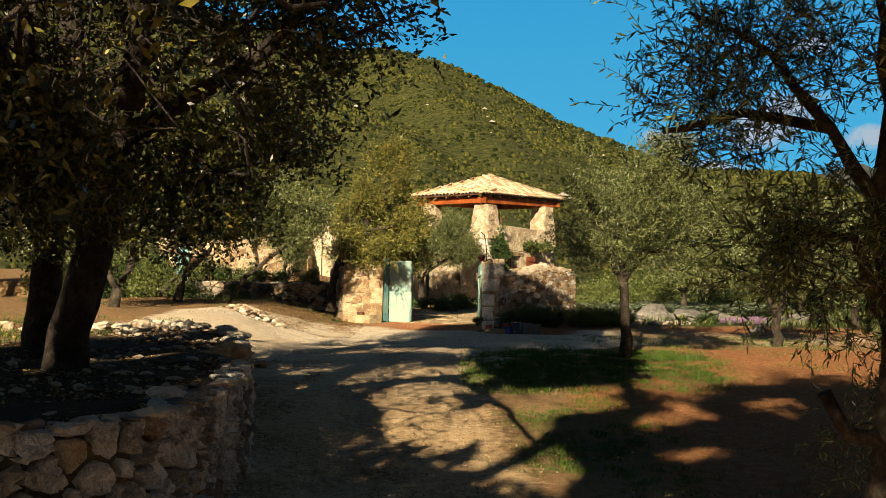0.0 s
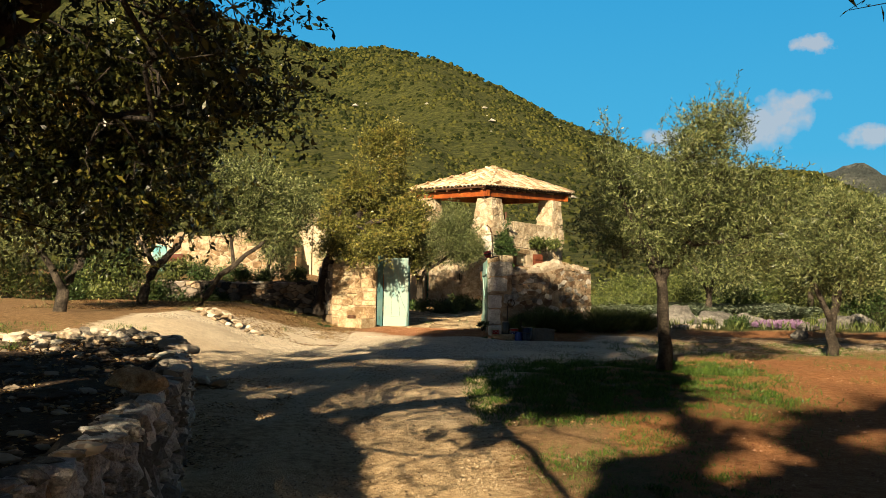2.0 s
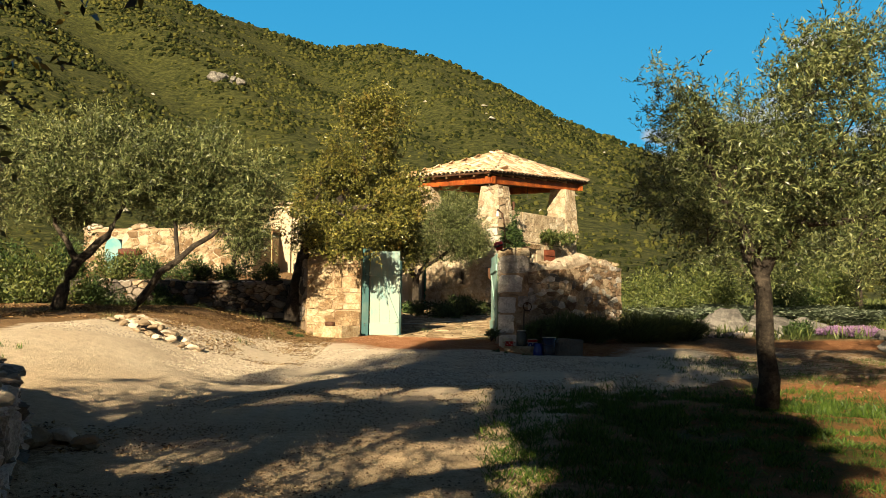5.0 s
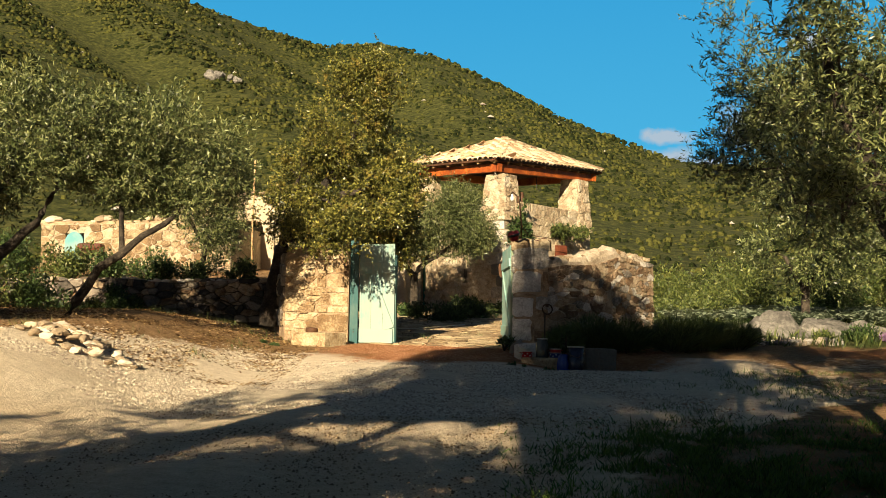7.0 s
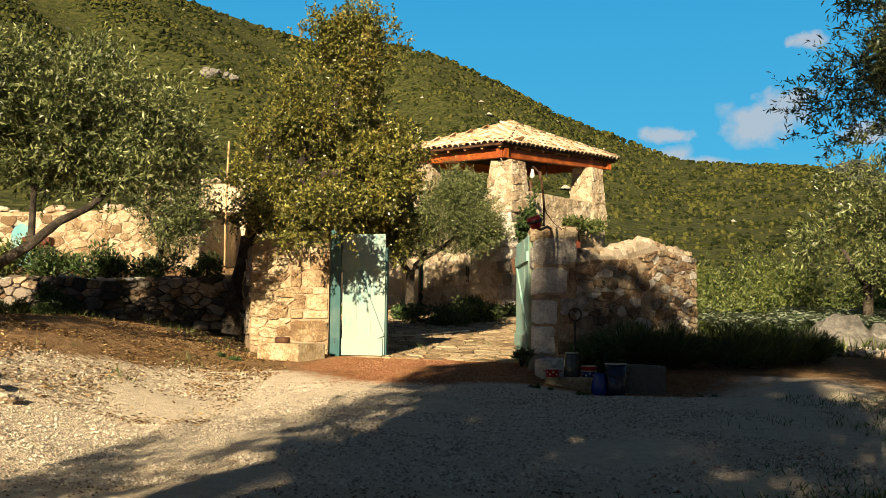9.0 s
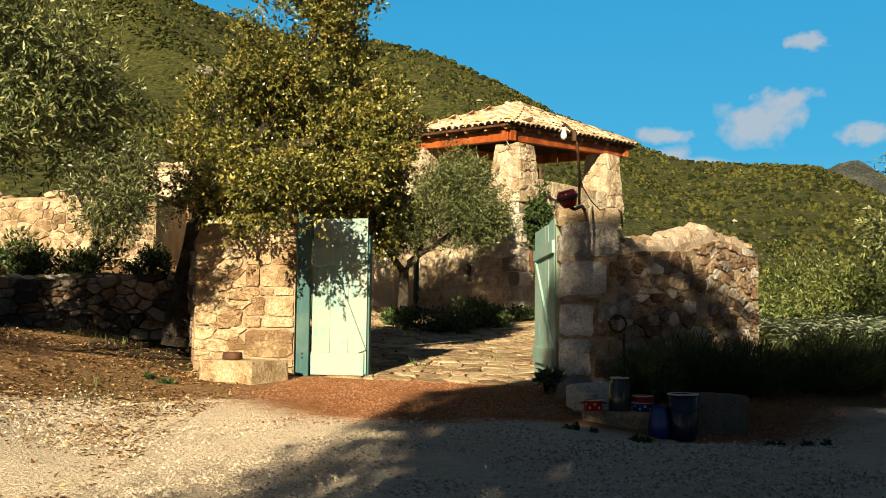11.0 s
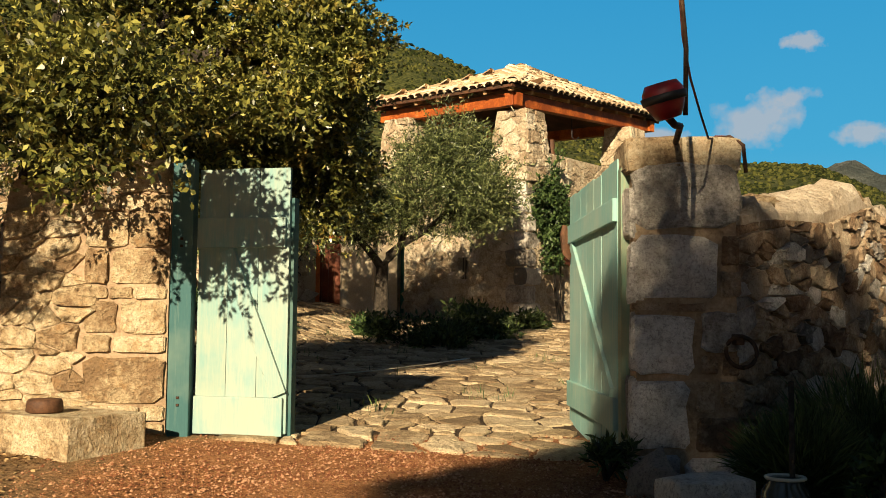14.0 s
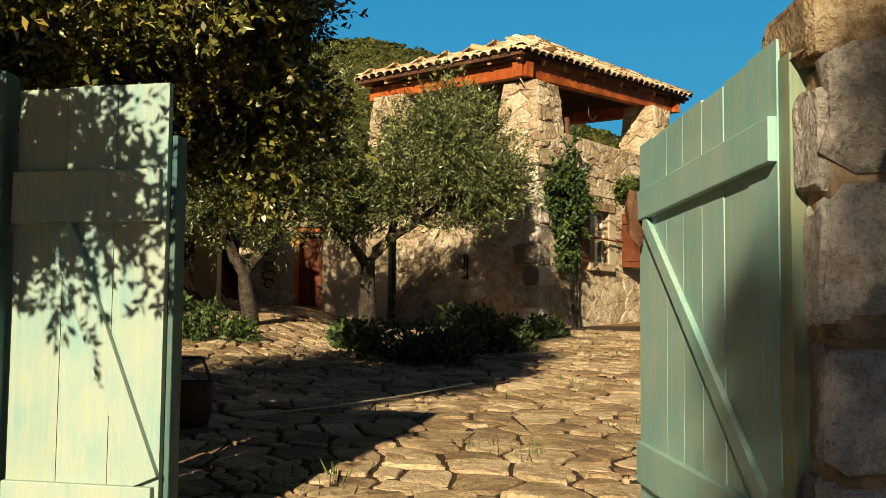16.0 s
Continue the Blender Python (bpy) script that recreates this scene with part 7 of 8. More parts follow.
# background trees, built once and set about
bg = tree("olive_tree", "grey-green olive tree behind the garden", [[(8.5, 36.0, 1.7, 0.12), (8.5, 36.0, 2.6, 0.09), (8.8, 36.1, 3.6, 0.05)], [(8.5, 36.0, 2.6, 0.07), (8.0, 36.0, 3.5, 0.04)]],
          [((8.2, 36, 3.9), (1.3, 1.2, 1.0)), ((9.1, 36.1, 3.9), (1.2, 1.2, 1.1)), ((8.7, 36.0, 4.6), (0.9, 0.9, 0.6))], 240, 8, 9, (0.105, 0.28), shade_olive_leaf, olive_bark, 41, spread=0.24, sprig=0.28, twig=0.004, group="garden olive trees", holes=0.0, lumps=44, lump=0.36)
for i, (x, y, s) in enumerate([(12.5, 31.0, 1.0), (13.5, 38.5, 1.15), (15.5, 46.5, 1.2), (17.0, 43.5, 1.3), (19.5, 33.0, 1.2), (16.0, 26.5, 1.1), (12.2, 22.0, 1.0), (-12.5, 27.0, 1.2), (-14.5, 32.0, 1.3), (-15, 40, 1.4), (22, 28, 1.3), (24, 40, 1.4), (28, 48, 1.5)] ):
    copy_thing(bg, Matrix.Translation(on(x, y, -0.05)) @ pose(0, 0, 0, 0, 0, i * 77) @ Matrix.Scale(s, 4))

# grass
def blades(name, label, where, count, length, width, material, seed, lean=0.35):
    rg = np.random.RandomState(seed)
    x, y = where(rg, count)
    z = land(x, y) - 0.01
    n = len(x)
    d = np.stack([rg.normal(size=n) * lean, rg.normal(size=n) * lean, np.ones(n)], 1)
    ln = length * (0.4 + 0.9 * rg.rand(n))
    me = leaves_mesh(name, np.stack([x, y, z], 1), d, unit(rg, n), ln, np.full(n, width) * (0.6 + 0.8 * rg.rand(n)), material, 0.05)
    return tagged(new(name, me), label, "grass", kind="stuff")


def masked(x0, x1, y0, y1, f, lumps=1.0, even=0.0):
    def pick(rg, n):
        x, y = x0 + (x1 - x0) * rg.rand(n * 3), y0 + (y1 - y0) * rg.rand(n * 3)
        w = f(x, y) * np.clip(0.45 + 2.2 * (np.sin(x * 4.1 * lumps + np.sin(y * 3.3 * lumps) * 2) * np.sin(y * 3.7 * lumps + np.sin(x * 2.9 * lumps) * 2) * 0.6 + 0.4 * np.sin(x * 9.3 * lumps + 2 * np.sin(y * 7.1)) * np.sin(y * 8.7 * lumps + np.sin(x * 11))), 0.02 + even, 1)
        k = rg.rand(n * 3) < w
        return x[k][:n], y[k][:n]
    return pick


patch_a = lambda x, y: np.exp(-(((x - 2.6 - 0.2 * (y - 18)) / 1.9) ** 4 + ((y - 18.3) / 2.9) ** 4))
patch_b = lambda x, y: np.exp(-(((x - 1.75) / 0.85) ** 4 + ((y - 11.6) / 2.6) ** 4))
blades("grass", "tufted green grass round the olive tree", masked(0.3, 5.6, 14.4, 22.0, patch_a, 1.2), 70000, 0.085, 0.009, grass_blade, 1, 0.8)
blades("grass", "green grass strip along the track edge", masked(0.6, 3.2, 8.5, 15.0, patch_b, 1.9), 16000, 0.06, 0.008, grass_blade, 2, 0.8)
blades("grass", "thin grass on red earth", masked(2.0, 11.0, 8.0, 27.0, lambda x, y: 0.5 * (np.sin(x * 1.7 + y) * np.sin(y * 1.3 - x) > 0.35) + 0.8 * (x > 3.5) * (x < 9) * (y > 22.5), 1.4), 26000, 0.08, 0.007, grass_blade, 3, 0.7)
blades("grass", "rough green meadow beyond the garden", masked(4.5, 30.0, 31.0, 70.0, lambda x, y: 0.8 + 0 * x), 34000, 0.30, 0.026, bush_leaf, 4)
blades("grass", "weeds along the foot of walls", masked(-4.2, 6.5, 30.0, 33.4, lambda x, y: np.where(np.abs(y - 31.0 - 0.9 * np.maximum(x - 1.8, 0) + 1.2 * (x > 1.6)) < 0.25, 0.5, 0.0) * ((x < -1.9) | (x > 1.5))), 2600, 0.14, 0.007, grass_blade, 5)
blades("grass", "weeds between the courtyard flags", masked(-4.0, 3.0, 32.0, 44.0, lambda x, y: 0.6 * ((np.sin(x * 3.1) * np.sin(y * 2.3 + x) > 0.72) | (np.abs(x + 3.0) < 0.3))), 7000, 0.13, 0.008, herb_leaf, 6)
blades("grass", "grass and weeds on the brown bank", masked(-11.0, -2.6, 24.5, 33.0, lambda x, y: 0.35 * (np.sin(x * 1.9 + y * 0.7) * np.sin(y * 1.6) > 0.45)), 9000, 0.13, 0.009, bush_leaf, 7)
blades("grass", "grass behind the terrace stones", masked(-9.0, -5.0, 13.0, 21.0, lambda x, y: 0.5 + 0 * x), 12000, 0.08, 0.008, grass_blade, 8)


def pebbles(name, label, where, count, lo, hi, material, seed):
    rg = np.random.RandomState(seed)
    x, y = where(rg, count)
    n = len(x)
    s = lo + (hi - lo) * rg.rand(n) ** 3
    base = np.array([(1, 0, -0.3), (0, 1, -0.3), (-1, 0, -0.3), (0, -1, -0.3), (0, 0, 0.6)], float)
    a = rg.rand(n) * 6.28
    v = base[None] * (0.7 + 0.6 * rg.rand(n, 5, 1)) * s[:, None, None]
    c, sn = np.cos(a)[:, None], np.sin(a)[:, None]
    v = np.stack([v[..., 0] * c - v[..., 1] * sn, v[..., 0] * sn + v[..., 1] * c, v[..., 2]], -1)
    v = v + np.stack([x, y, land(x, y) + 0.2 * s + 0.006], 1)[:, None, :]
    f = np.array([(0, 1, 4), (1, 2, 4), (2, 3, 4), (3, 0, 4)])
    faces = (f[None] + (np.arange(n) * 5)[:, None, None]).reshape(-1, 3)
    return tagged(new(name, quads_mesh(name, v.reshape(-1, 3), faces, material)), label, "gravel", kind="stuff")


one = lambda x, y: 0.8 + 0 * x
road = lambda x, y: zones(x, y)[0]
pebbles("gravel", "loose pale gravel before the gate", masked(-5.5, 3.0, 22.0, 30.0, lambda x, y: road(x, y) * (1 - np.clip(zones(x, y)[1] * 1.6, 0, 1)), 0.7, 0.35), 44000, 0.005, 0.019, pebble_mat, 21)
pebbles("gravel", "loose gravel on the track", masked(-3.0, 3.5, 7.0, 22.0, road, 0.7, 0.3), 42000, 0.004, 0.016, golden_pebble_mat, 22)
pebbles("gravel", "crushed red gravel on the threshold", masked(-2.3, 3.8, 27.6, 31.2, lambda x, y: zones(x, y)[1], 1.0, 0.5), 26000, 0.004, 0.014, red_pebble_mat, 23)
pebbles("gravel", "stony red earth beside the track", masked(1.2, 9.0, 8.0, 24.0, one), 4500, 0.005, 0.022, red_pebble_mat, 24)


def litter(name, label, where, count, seed):
    rg = np.random.RandomState(seed)
    x, y = where(rg, count)
    n = len(x)
    d = np.stack([rg.normal(size=n), rg.normal(size=n), rg.normal(size=n) * 0.2], 1)
    ln = 0.03 + 0.03 * rg.rand(n)
    me = leaves_mesh(name, np.stack([x, y, land(x, y) + 0.012], 1), d, np.array([[0, 0, 1.0]]) + 0.3 * rg.normal(size=(n, 3)), ln, ln * 0.45, litter_mat)
    return tagged(new(name, me), label, "leaf litter", kind="stuff")


litter("leaf_litter", "dry brown leaves scattered on the bank", masked(-9.0, -2.2, 24.6, 33.0, one, 0.8, 0.25), 26000, 31)
litter("leaf_litter", "dry oak leaves under the big oak", masked(-6.5, -1.9, 6.0, 18.0, one), 14000, 32)

# ---- scrub on the hills ----
def scrub():
    rg = np.random.RandomState(77)
    n = 60000
    t = -0.62 + 1.25 * rg.rand(n)
    r = 95 + 640 * rg.rand(n) ** 0.62
    a = np.arctan(t)
    x, y = np.sin(a) * r, 15 + np.cos(a) * r
    keep = rg.rand(n) < 0.55 + 0.45 * np.sin(x * 0.05 + np.sin(y * 0.04) * 2) * np.sin(y * 0.045)
    x, y, r = x[keep], y[keep], r[keep]
    n = len(x)
    s = (0.45 + 0.75 * rg.rand(n) ** 1.5) * (0.5 + r / 620)
    h = s * (0.6 + 0.5 * rg.rand(n))
    k = 4
    an = np.arange(k) * 2 * math.pi / k
    rot = rg.rand(n)[:, None] * 6.28
    j = lambda: 0.75 + 0.5 * rg.rand(n, k)
    ring0 = np.stack([np.cos(an + rot) * s[:, None] * j(), np.sin(an + rot) * s[:, None] * j(), -0.35 * h[:, None] * np.ones((n, k))], -1)
    ring1 = np.stack([np.cos(an + rot + 0.4) * s[:, None] * 0.75 * j(), np.sin(an + rot + 0.4) * s[:, None] * 0.75 * j(), 0.65 * h[:, None] * j()], -1)
    top = np.stack([0 * s, 0 * s, h], -1)[:, None]
    v = np.concatenate([ring0, ring1, top], 1) + np.stack([x, y, land(x, y)], -1)[:, None]
    i = np.arange(k)
    f = np.concatenate([np.stack([i, (i + 1) % k, k + (i + 1) % k], 1), np.stack([i, k + (i + 1) % k, k + i], 1), np.stack([k + i, k + (i + 1) % k, 0 * i + 2 * k], 1)])
    faces = (f[None] + (np.arange(n) * (2 * k + 1))[:, None, None]).reshape(-1, 3)
    m = varied("scrub", (0.015, 0.022, 0.006), (0.042, 0.050, 0.012), (0.095, 0.096, 0.024), 0.02, 1.5, 0.95, 0.8, 0.4, "island", 0.45, spec=0.1)
    return tagged(new("hill_scrub", quads_mesh("hill_scrub", v.reshape(-1, 3), faces, m)), "dense low evergreen scrub covering the hillside", "scrub", kind="stuff")


scrub()
rg = np.random.RandomState(9)
pale = varied("hill_rock", (0.22, 0.2, 0.17), (0.36, 0.33, 0.29), (0.5, 0.47, 0.42), 0.3, 3.0, 0.9, 0.6, 0.1)
hv, hf = [], []
for i in range(70):
    t = -0.6 + 1.2 * rg.rand()
    r = 130 + 560 * rg.rand() ** 0.6
    a = math.atan(t)
    c = Vector((math.sin(a) * r, 15 + math.cos(a) * r, 0))
    c.z = high(c.x, c.y)
    s = 0.4 + 1.3 * rg.rand() ** 2
    k0 = len(hv)
    for j in range(5):
        q = j * 1.257 + rg.rand()
        hv.append(c + Vector((math.cos(q) * s * (0.7 + rg.rand()), math.sin(q) * s * (0.7 + rg.rand()), 0.3)))
    hv.append(c + Vector((0, 0, 0.5 + s * 0.7)))
    hf += [(k0 + j, k0 + (j + 1) % 5, k0 + 5) for j in range(5)]
tagged(new("hill_rocks", mesh_of("hill_rocks", hv, hf, pale)), "pale limestone outcrops dotted over the hillside", "rocks", kind="stuff")
for i, (t, r, s) in enumerate([(-0.232, 420, 4.4), (-0.226, 421, 3.4), (-0.212, 417, 3.6), (-0.205, 416, 3.0), (-0.219, 424, 2.2)]):
    a = math.atan(t)
    x, y = math.sin(a) * r, 15 + math.cos(a) * r
    ob = new("crag", big[i % 4])
    ob.matrix_world = Matrix.Translation((x, y, high(x, y) + s * 0.3)) @ pose(0, 0, 0, 20, 0, i * 50) @ Matrix.Diagonal((s * 0.8, s * 0.8, s, 1))
    tagged(ob, "pale limestone crag standing out of hill scrub", "rock", "crags")

# far mountain and clouds
bm = bmesh.new()
bmesh.ops.create_grid(bm, x_segments=60, y_segments=40, size=1.0)
for v in bm.verts:
    x, y = v.co.x, v.co.y
    h = max(0, 1 - abs(x) ** 1.7) * max(0, 1 - y * y) * (1 + 0.12 * noise.fractal(Vector((x * 3, y * 3, 1)), 1, 2, 5))
    v.co = Vector((x * 560, y * 420, h * 372 - 20))
far = solo("far_mountain", bm, "distant bare rocky mountain", "mountain", varied("far_rock", (0.04, 0.05, 0.048), (0.065, 0.075, 0.068), (0.14, 0.145, 0.135), 0.01, 0.15, 0.95, 1.0, 8.0), kind="structure")
far.location = (960, 2300, 0)


def sky_backdrop():
    """The clear blue air over the hills ahead, far behind everything."""
    na, ne, R = 48, 24, 4300.0
    az = np.radians(np.linspace(-62, 62, na))
    el = np.radians(np.linspace(-2, 52, ne))
    A, Eh = np.meshgrid(az, el)
    v = np.stack([np.sin(A) * np.cos(Eh), np.cos(A) * np.cos(Eh), np.sin(Eh)], -1).reshape(-1, 3) * R
    k = np.arange(na * ne).reshape(ne, na)
    f = np.stack([k[:-1, :-1], k[1:, :-1], k[1:, 1:], k[:-1, 1:]], -1).reshape(-1, 4)
    m, nt, N, L, B = nodes_of("clear_air")
    sep = N.new("ShaderNodeSeparateXYZ")
    L.new(place_of(N), sep.inputs[0])
    c = ramp(N, L, math_node(N, L, "DIVIDE", sep.outputs[2], R), [(0.02, (0.17, 0.50, 0.70)), (0.16, (0.062, 0.40, 0.67)), (0.36, (0.028, 0.30, 0.60)), (0.7, (0.02, 0.2, 0.5))])
    fade_x = math_node(N, L, "SUBTRACT", 1.0, math_node(N, L, "SMOOTH_MAX", 0.0, math_node(N, L, "DIVIDE", math_node(N, L, "SUBTRACT", math_node(N, L, "ABSOLUTE", math_node(N, L, "DIVIDE", sep.outputs[0], R)), 0.46), 0.2), 0.1), clamp=True)
    fade_z = math_node(N, L, "SUBTRACT", 1.0, math_node(N, L, "DIVIDE", math_node(N, L, "SUBTRACT", math_node(N, L, "DIVIDE", sep.outputs[2], R), 0.34), 0.2, clamp=True), clamp=True)
    em, tr_, mix = N.new("ShaderNodeEmission"), N.new("ShaderNodeBsdfTransparent"), N.new("ShaderNodeMixShader")
    L.new(c, em.inputs["Color"])
    em.inputs["Strength"].default_value = 1.36
    L.new(math_node(N, L, "MULTIPLY", fade_x, fade_z), mix.inputs[0])
    L.new(tr_.outputs[0], mix.inputs[1])
    L.new(em.outputs[0], mix.inputs[2])
    L.new(mix.outputs[0], N["Material Output"].inputs["Surface"])
    me = quads_mesh("backdrop", v, f, m)
    ob = tagged(new("backdrop", me), "clear blue sky over the hills", "sky", kind="structure")
    ob.visible_shadow = False
    return ob


sky_backdrop()


def cloud(az, el, w, h, seed, dist=3600.0):
    """A wisp of sunlit cloud, far beyond the hills."""
    bm = bmesh.new()
    bmesh.ops.create_grid(bm, x_segments=2, y_segments=2, size=0.5)
    m, nt, N, L, B = nodes_of("cloud")
    tc = N.new("ShaderNodeTexCoord")
    mp = N.new("ShaderNodeMapping")
    mp.inputs["Location"].default_value = (seed * 3.7, seed * 1.3, 0)
    mp.inputs["Scale"].default_value = (2.2, 2.2 * h / w, 1)
    L.new(tc.outputs["Object"], mp.inputs["Vector"])
    n = tex(N, L, 1.6, 5, 0.55, mp.outputs[0])
    ln = N.new("ShaderNodeVectorMath")
    ln.operation = "LENGTH"
    L.new(tc.outputs["Object"], ln.inputs[0])
    f = math_node(N, L, "SUBTRACT", math_node(N, L, "MULTIPLY", n, 1.35), math_node(N, L, "MULTIPLY", ln.outputs["Value"], 1.5))
    alpha = ramp(N, L, f, [(0.12, (0, 0, 0)), (0.46, (0.62, 0.62, 0.62))])
    em, tr_, mix = N.new("ShaderNodeEmission"), N.new("ShaderNodeBsdfTransparent"), N.new("ShaderNodeMixShader")
    em.inputs["Color"].default_value, em.inputs["Strength"].default_value = (0.80, 0.74, 0.72, 1), 0.96
    L.new(alpha, mix.inputs[0])
    L.new(tr_.outputs[0], mix.inputs[1])
    L.new(em.outputs[0], mix.inputs[2])
    L.new(mix.outputs[0], N["Material Output"].inputs["Surface"])
    ob = solo("cloud", bm, "small soft white cloud low in the sky", "cloud", m, "clouds", "structure")
    p = Vector((az, 1, el)) * dist
    ob.matrix_world = Matrix.Translation(p) @ pose(0, 0, 0, 90, 0, -math.degrees(math.atan(az))) @ Matrix.Diagonal((w * dist, h * dist, 1, 1))
    ob.visible_shadow = False
    return ob


cloud(0.316, 0.196, 0.12, 0.07, 1)
cloud(0.345, 0.222, 0.09, 0.035, 7)
cloud(0.368, 0.280, 0.06, 0.03, 3)
cloud(0.424, 0.188, 0.08, 0.035, 4)
cloud(0.222, 0.184, 0.07, 0.026, 6)
cloud(0.215, 0.163, 0.11, 0.034, 5)
cloud(0.270, 0.151, 0.12, 0.034, 2)


# ---- small things at the gate ----
def pot(name, label, at, r, h, material, rim, handles=True, dots=False, inside=None):
    ob = thing(name, label, "pot", "enamel pots", at)
    part("body", lathe([(r * 0.9, 0), (r * 0.98, 0.01), (r, h * 0.95), (r * 1.04, h), (r * 0.96, h), (r * 0.92, h * 0.5), (0.01, h * 0.4)], 20), ob, "", material)
    part("rim", pipe([(r * 1.02 * math.cos(a), r * 1.02 * math.sin(a), h) for a in np.linspace(0, 2 * math.pi, 21)], 0.006, 6), ob, "pale enamel rim", rim)
    if handles:
        for s in (-1, 1):
            part("handle", pipe([(s * r * 0.98, -0.03, h * 0.72), (s * (r + 0.03), -0.025, h * 0.76), (s * (r + 0.035), 0.025, h * 0.76), (s * r * 0.98, 0.03, h * 0.72)], 0.006, 6), ob)
    for o in ob.children:
        if o.name.startswith("handle"):
            o.data.materials.clear()
            o.data.materials.append(material)
    if dots:
        for k in range(12):
            a = k * 2 * math.pi / 12
            b2 = lathe([(0.0001, 0), (0.013, 0.0005), (0.0001, 0.002)], 8)
            b2.transform(pose(0, 0, h * (0.35 + 0.3 * (k % 2))) @ pose(0, 0, 0, 0, 0, math.degrees(a)) @ pose(r * 0.985, 0, 0, 0, 90, 0))
            part("dot", b2, ob, "white painted dot", white_plastic)
    return ob


SL = 1.315
pot("cooking_pot", "red enamel pot with white dots on the slab", (1.29, 28.28, SL), 0.085, 0.10, red_enamel, cream_enamel, dots=True)
pot("cooking_pot", "cream enamel pot behind the red one", (1.27, 28.56, 1.30), 0.095, 0.15, cream_enamel, cream_enamel)
pot("cooking_pot", "dark blue enamel pot with pale dots", (1.74, 28.28, SL), 0.095, 0.08, blue_enamel, cream_enamel, dots=True)
q = pot("cooking_pot", "red enamel pot standing inside a blue one", (1.74, 28.28, SL + 0.07), 0.09, 0.07, red_enamel, cream_enamel)
jar = thing("glass_jar", "big dusty glass jar half filled with dark soil", "jar", at=(1.53, 28.3, SL))
part("glass", lathe([(0.095, 0), (0.10, 0.02), (0.10, 0.24), (0.075, 0.28), (0.08, 0.30)], 20), jar, "", plain("dusty_glass", (0.04, 0.045, 0.04), 0.15))
part("rim", pipe([(0.08 * math.cos(a), 0.08 * math.sin(a), 0.30) for a in np.linspace(0, 2 * math.pi, 17)], 0.008, 6), jar, "", cream_enamel)
st = part("stick", pipe([(0.04, 0.03, 0.1), (0.05, 0.06, 0.7)], 0.012, 6), jar, "plain stick", olive_bark)
jug = thing("enamel_jug", "cobalt blue enamel jug on the gravel", "jug", at=(1.83, 28.0, high(1.83, 28.0)))
part("body", lathe([(0.085, 0), (0.10, 0.03), (0.10, 0.14), (0.075, 0.24), (0.07, 0.27), (0.062, 0.27), (0.06, 0.2)], 20), jug, "", plain("cobalt", (0.015, 0.04, 0.22), 0.25))
part("handle", pipe([(0.075, 0, 0.24), (0.15, 0, 0.22), (0.155, 0, 0.12), (0.10, 0, 0.07)], 0.01, 6), jug, "", plain("cobalt", (0.015, 0.04, 0.22), 0.25))
bk = thing("tall_bucket", "tall dark blue enamel bucket with a white rim", "bucket", at=(2.02, 27.95, high(2.02, 27.95)))
part("body", lathe([(0.105, 0), (0.115, 0.02), (0.13, 0.40), (0.12, 0.40), (0.11, 0.15), (0.01, 0.14)], 22), bk, "", plain("midnight_enamel", (0.008, 0.012, 0.035), 0.25))
part("rim", pipe([(0.13 * math.cos(a), 0.13 * math.sin(a), 0.40) for a in np.linspace(0, 2 * math.pi, 21)], 0.008, 6), bk, "pale rim", cream_enamel)
part("handle", pipe([(-0.13, 0, 0.36), (-0.15, -0.1, 0.3), (0, -0.17, 0.24), (0.15, -0.1, 0.3), (0.13, 0, 0.36)], 0.005, 6), bk, "thin wire handle", rust)
shrub("shrub", "young green plant growing out of the pots", (1.9, 28.25, 1.5), (0.16, 0.16, 0.3), 420, (0.06, 0.4), herb_leaf, 701)
shrub("shrub", "weeds sprouting at the gate post foot", (1.02, 29.75, 1.38), (0.16, 0.2, 0.26), 380, (0.07, 0.25), herb_leaf, 702)
# iron ring on the pillar
rg_ = thing("iron_ring", "rusty iron tethering ring on the pillar", "ring", at=(1.75, 29.66, 2.17))
part("staple", boxes([((-0.025, -0.02, -0.03), (0.025, 0.12, 0.03))], 0.008), rg_, "", rust)
part("hoop", pipe([(0.085 * math.sin(a), -0.035 - 0.02 * math.cos(a), -0.085 - 0.085 * math.cos(a) + 0.085 * 0.2) for a in np.linspace(0, 2 * math.pi, 25)], 0.012, 8), rg_, "", rust)
# lamp on the pillar
lm = thing("pillar_lamp", "bent iron rod lamp with a red shade on the pillar cap", "lamp", at=(1.47, 29.93, 3.295))
part("rod", pipe([(-0.25, -1.22, -0.06), (-0.255, -1.26, 0.25), (-0.28, -1.27, 0.52), (-0.33, -1.26, 0.65), (-0.40, -1.25, 0.72)], 0.012, 8), lm, "", rust)
tip = pose(-0.38, -1.36, -0.02, 6, -16, 0) @ Matrix.Scale(0.88, 4)
part("shade", placed(lathe([(0.03, -0.10), (0.065, -0.095), (0.085, -0.06), (0.11, 0.0), (0.108, 0.05), (0.085, 0.09), (0.075, 0.09), (0.09, 0.04), (0.05, -0.08)], 20), tip), lm, "red enamel shade", plain("dark_red_enamel", (0.22, 0.012, 0.012), 0.35))
part("band", placed(lathe([(0.10, -0.01), (0.116, -0.012), (0.122, 0.03), (0.10, 0.032)], 20), tip), lm, "dark iron band", black_iron)
part("bracket", pipe([(-0.02, 0.0, -0.01), (-0.06, -0.25, 0.0), (-0.16, -0.75, -0.02), (-0.29, -1.18, -0.10), (-0.36, -1.33, -0.09)], 0.018, 8), lm, "", rust)
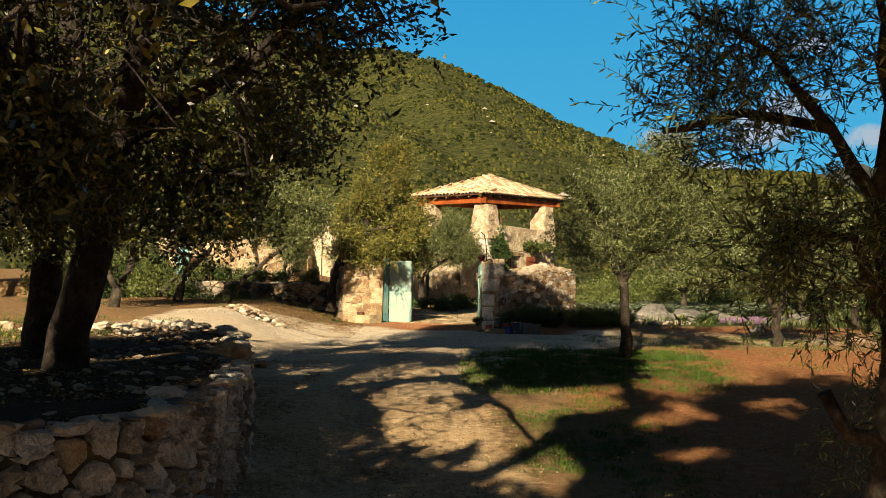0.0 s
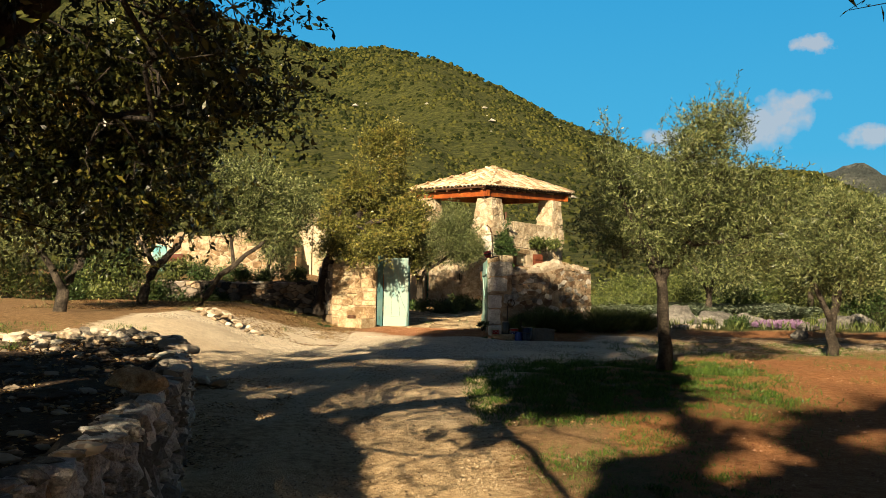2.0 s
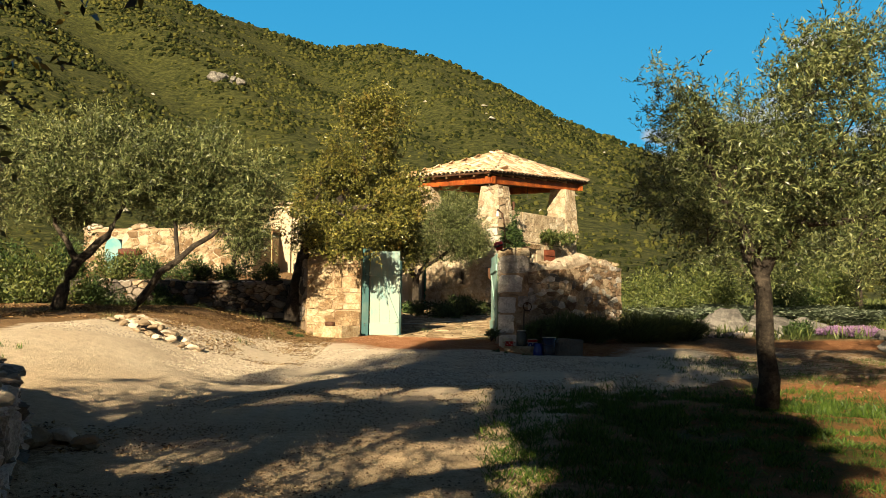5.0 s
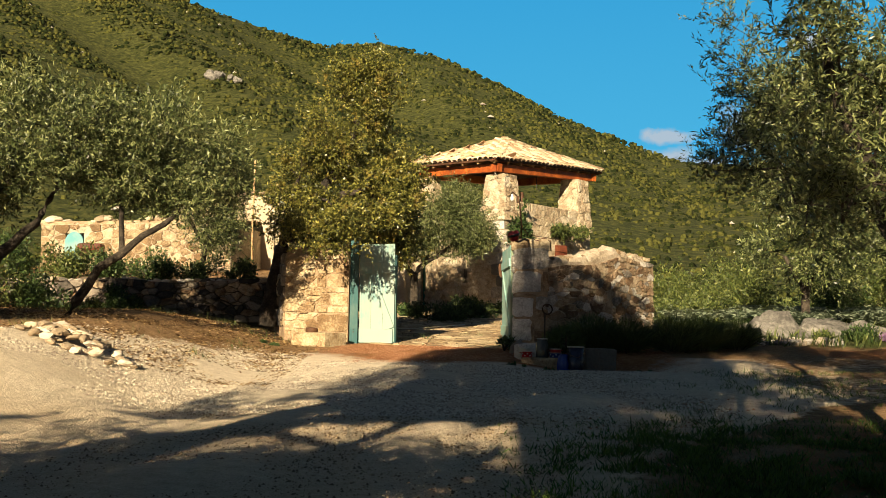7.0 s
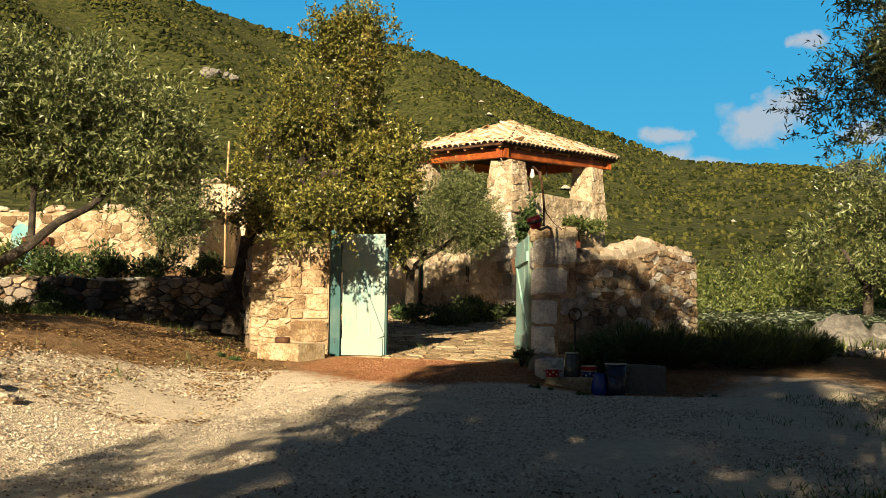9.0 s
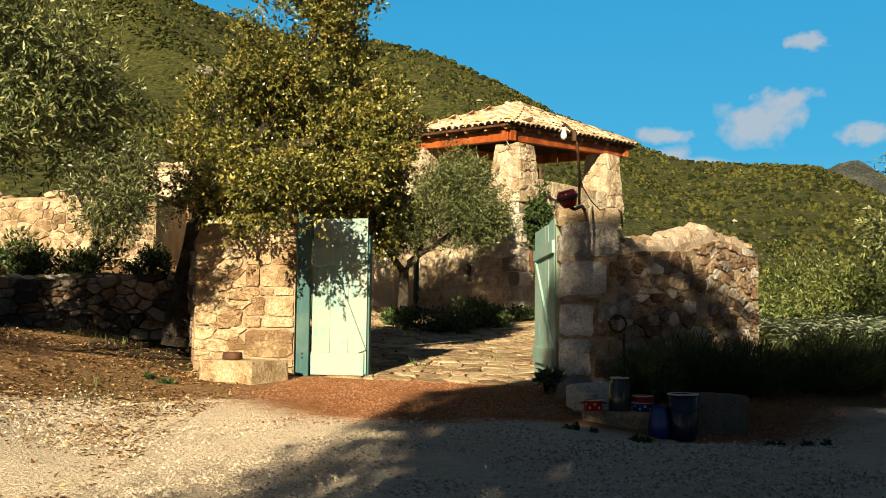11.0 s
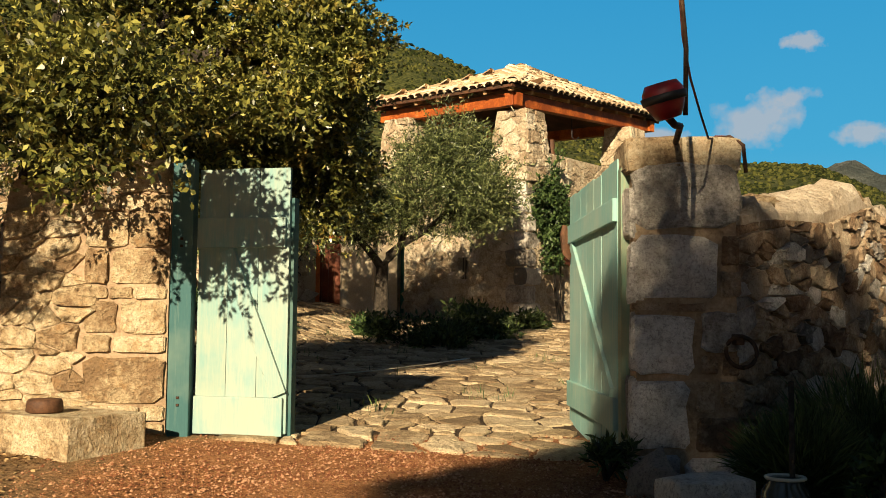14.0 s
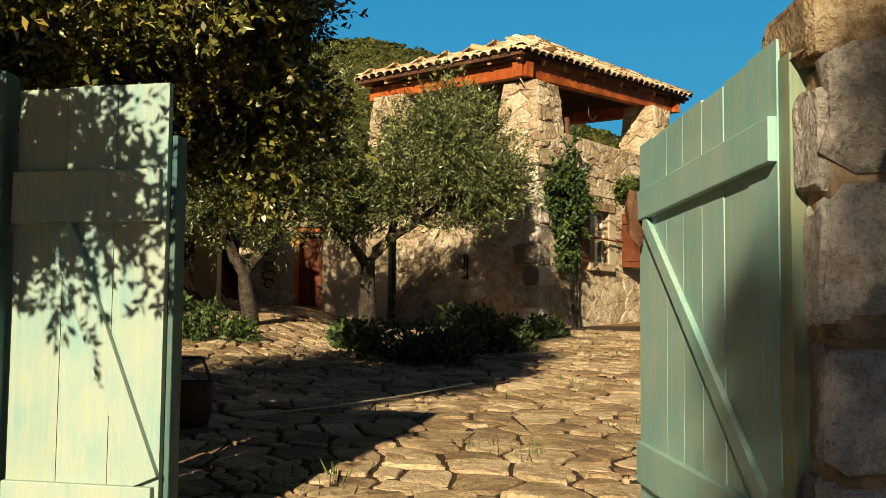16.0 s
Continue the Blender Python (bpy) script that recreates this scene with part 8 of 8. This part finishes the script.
part("bulb_holder", pipe([(-0.40, -1.25, 0.72), (-0.41, -1.25, 0.70), (-0.405, -1.25, 0.67)], 0.014, 8), lm, "", black_iron)
part("bulb", placed(lathe([(0.016, 0.0), (0.02, -0.03), (0.032, -0.07), (0.03, -0.1), (0.012, -0.118)], 14), pose(-0.405, -1.25, 0.68)), lm, "white light bulb", white_plastic)
part("switch_box", boxes([((-0.33, -1.30, 0.54), (-0.29, -1.24, 0.65))], 0.006), lm, "small brown box", rust)
part("cable", pipe([(0.20, -0.08, 0.04), (0.08, -0.4, -0.02), (-0.08, -0.85, 0.02), (-0.22, -1.2, 0.12), (-0.27, -1.26, 0.3), (-0.29, -1.27, 0.55)], 0.006, 6), lm, "", red_wood)
hs = solo("iron_bar", pipe([(1.28, 29.85, 3.30), (1.4, 29.8, 3.32), (1.55, 29.78, 3.30), (1.74, 29.77, 3.33), (1.81, 29.75, 3.28), (1.82, 29.74, 3.12)], 0.012, 8), "bent rusty bar lying over the pillar cap", "bar", rust)
solo("brick_piece", boxes([((1.66, 29.8, 3.28), (1.75, 29.9, 3.345))], 0.008), "small piece of red brick on the cap", "brick", red_wood)
# carved wooden head shape on the gate leaf, kept plain
cv = new("carving", rock_mesh("carving", (0.06, 0.05, 0.17), dark_wood, 801, 2, 0.15))
cv.location = (1.07, 31.88, 2.86)
tagged(cv, "dark carved wooden ornament hung on the gate leaf", "ornament")
solo("hose", pipe([(-1.0, 34.6, high(-1, 34.6) + 0.06), (-0.6, 35.0, high(-0.6, 35) + 0.06), (0.0, 35.8, high(0, 35.8) + 0.06), (0.5, 36.6, high(0.5, 36.6) + 0.06)], 0.008, 6), "thin pale cord lying across the flags", "cord", cream_enamel)
bk2 = thing("basket", "dark wicker basket in the shade of the gate", "basket", at=(-1.6, 34.2, high(-1.6, 34.2)))
part("body", lathe([(0.14, 0), (0.17, 0.1), (0.18, 0.32), (0.165, 0.32), (0.13, 0.03)], 16), bk2, "", dark_wood)
part("handle", pipe([(-0.17, 0, 0.3), (-0.1, 0, 0.48), (0.1, 0, 0.48), (0.17, 0, 0.3)], 0.012, 6), bk2, "", dark_wood)
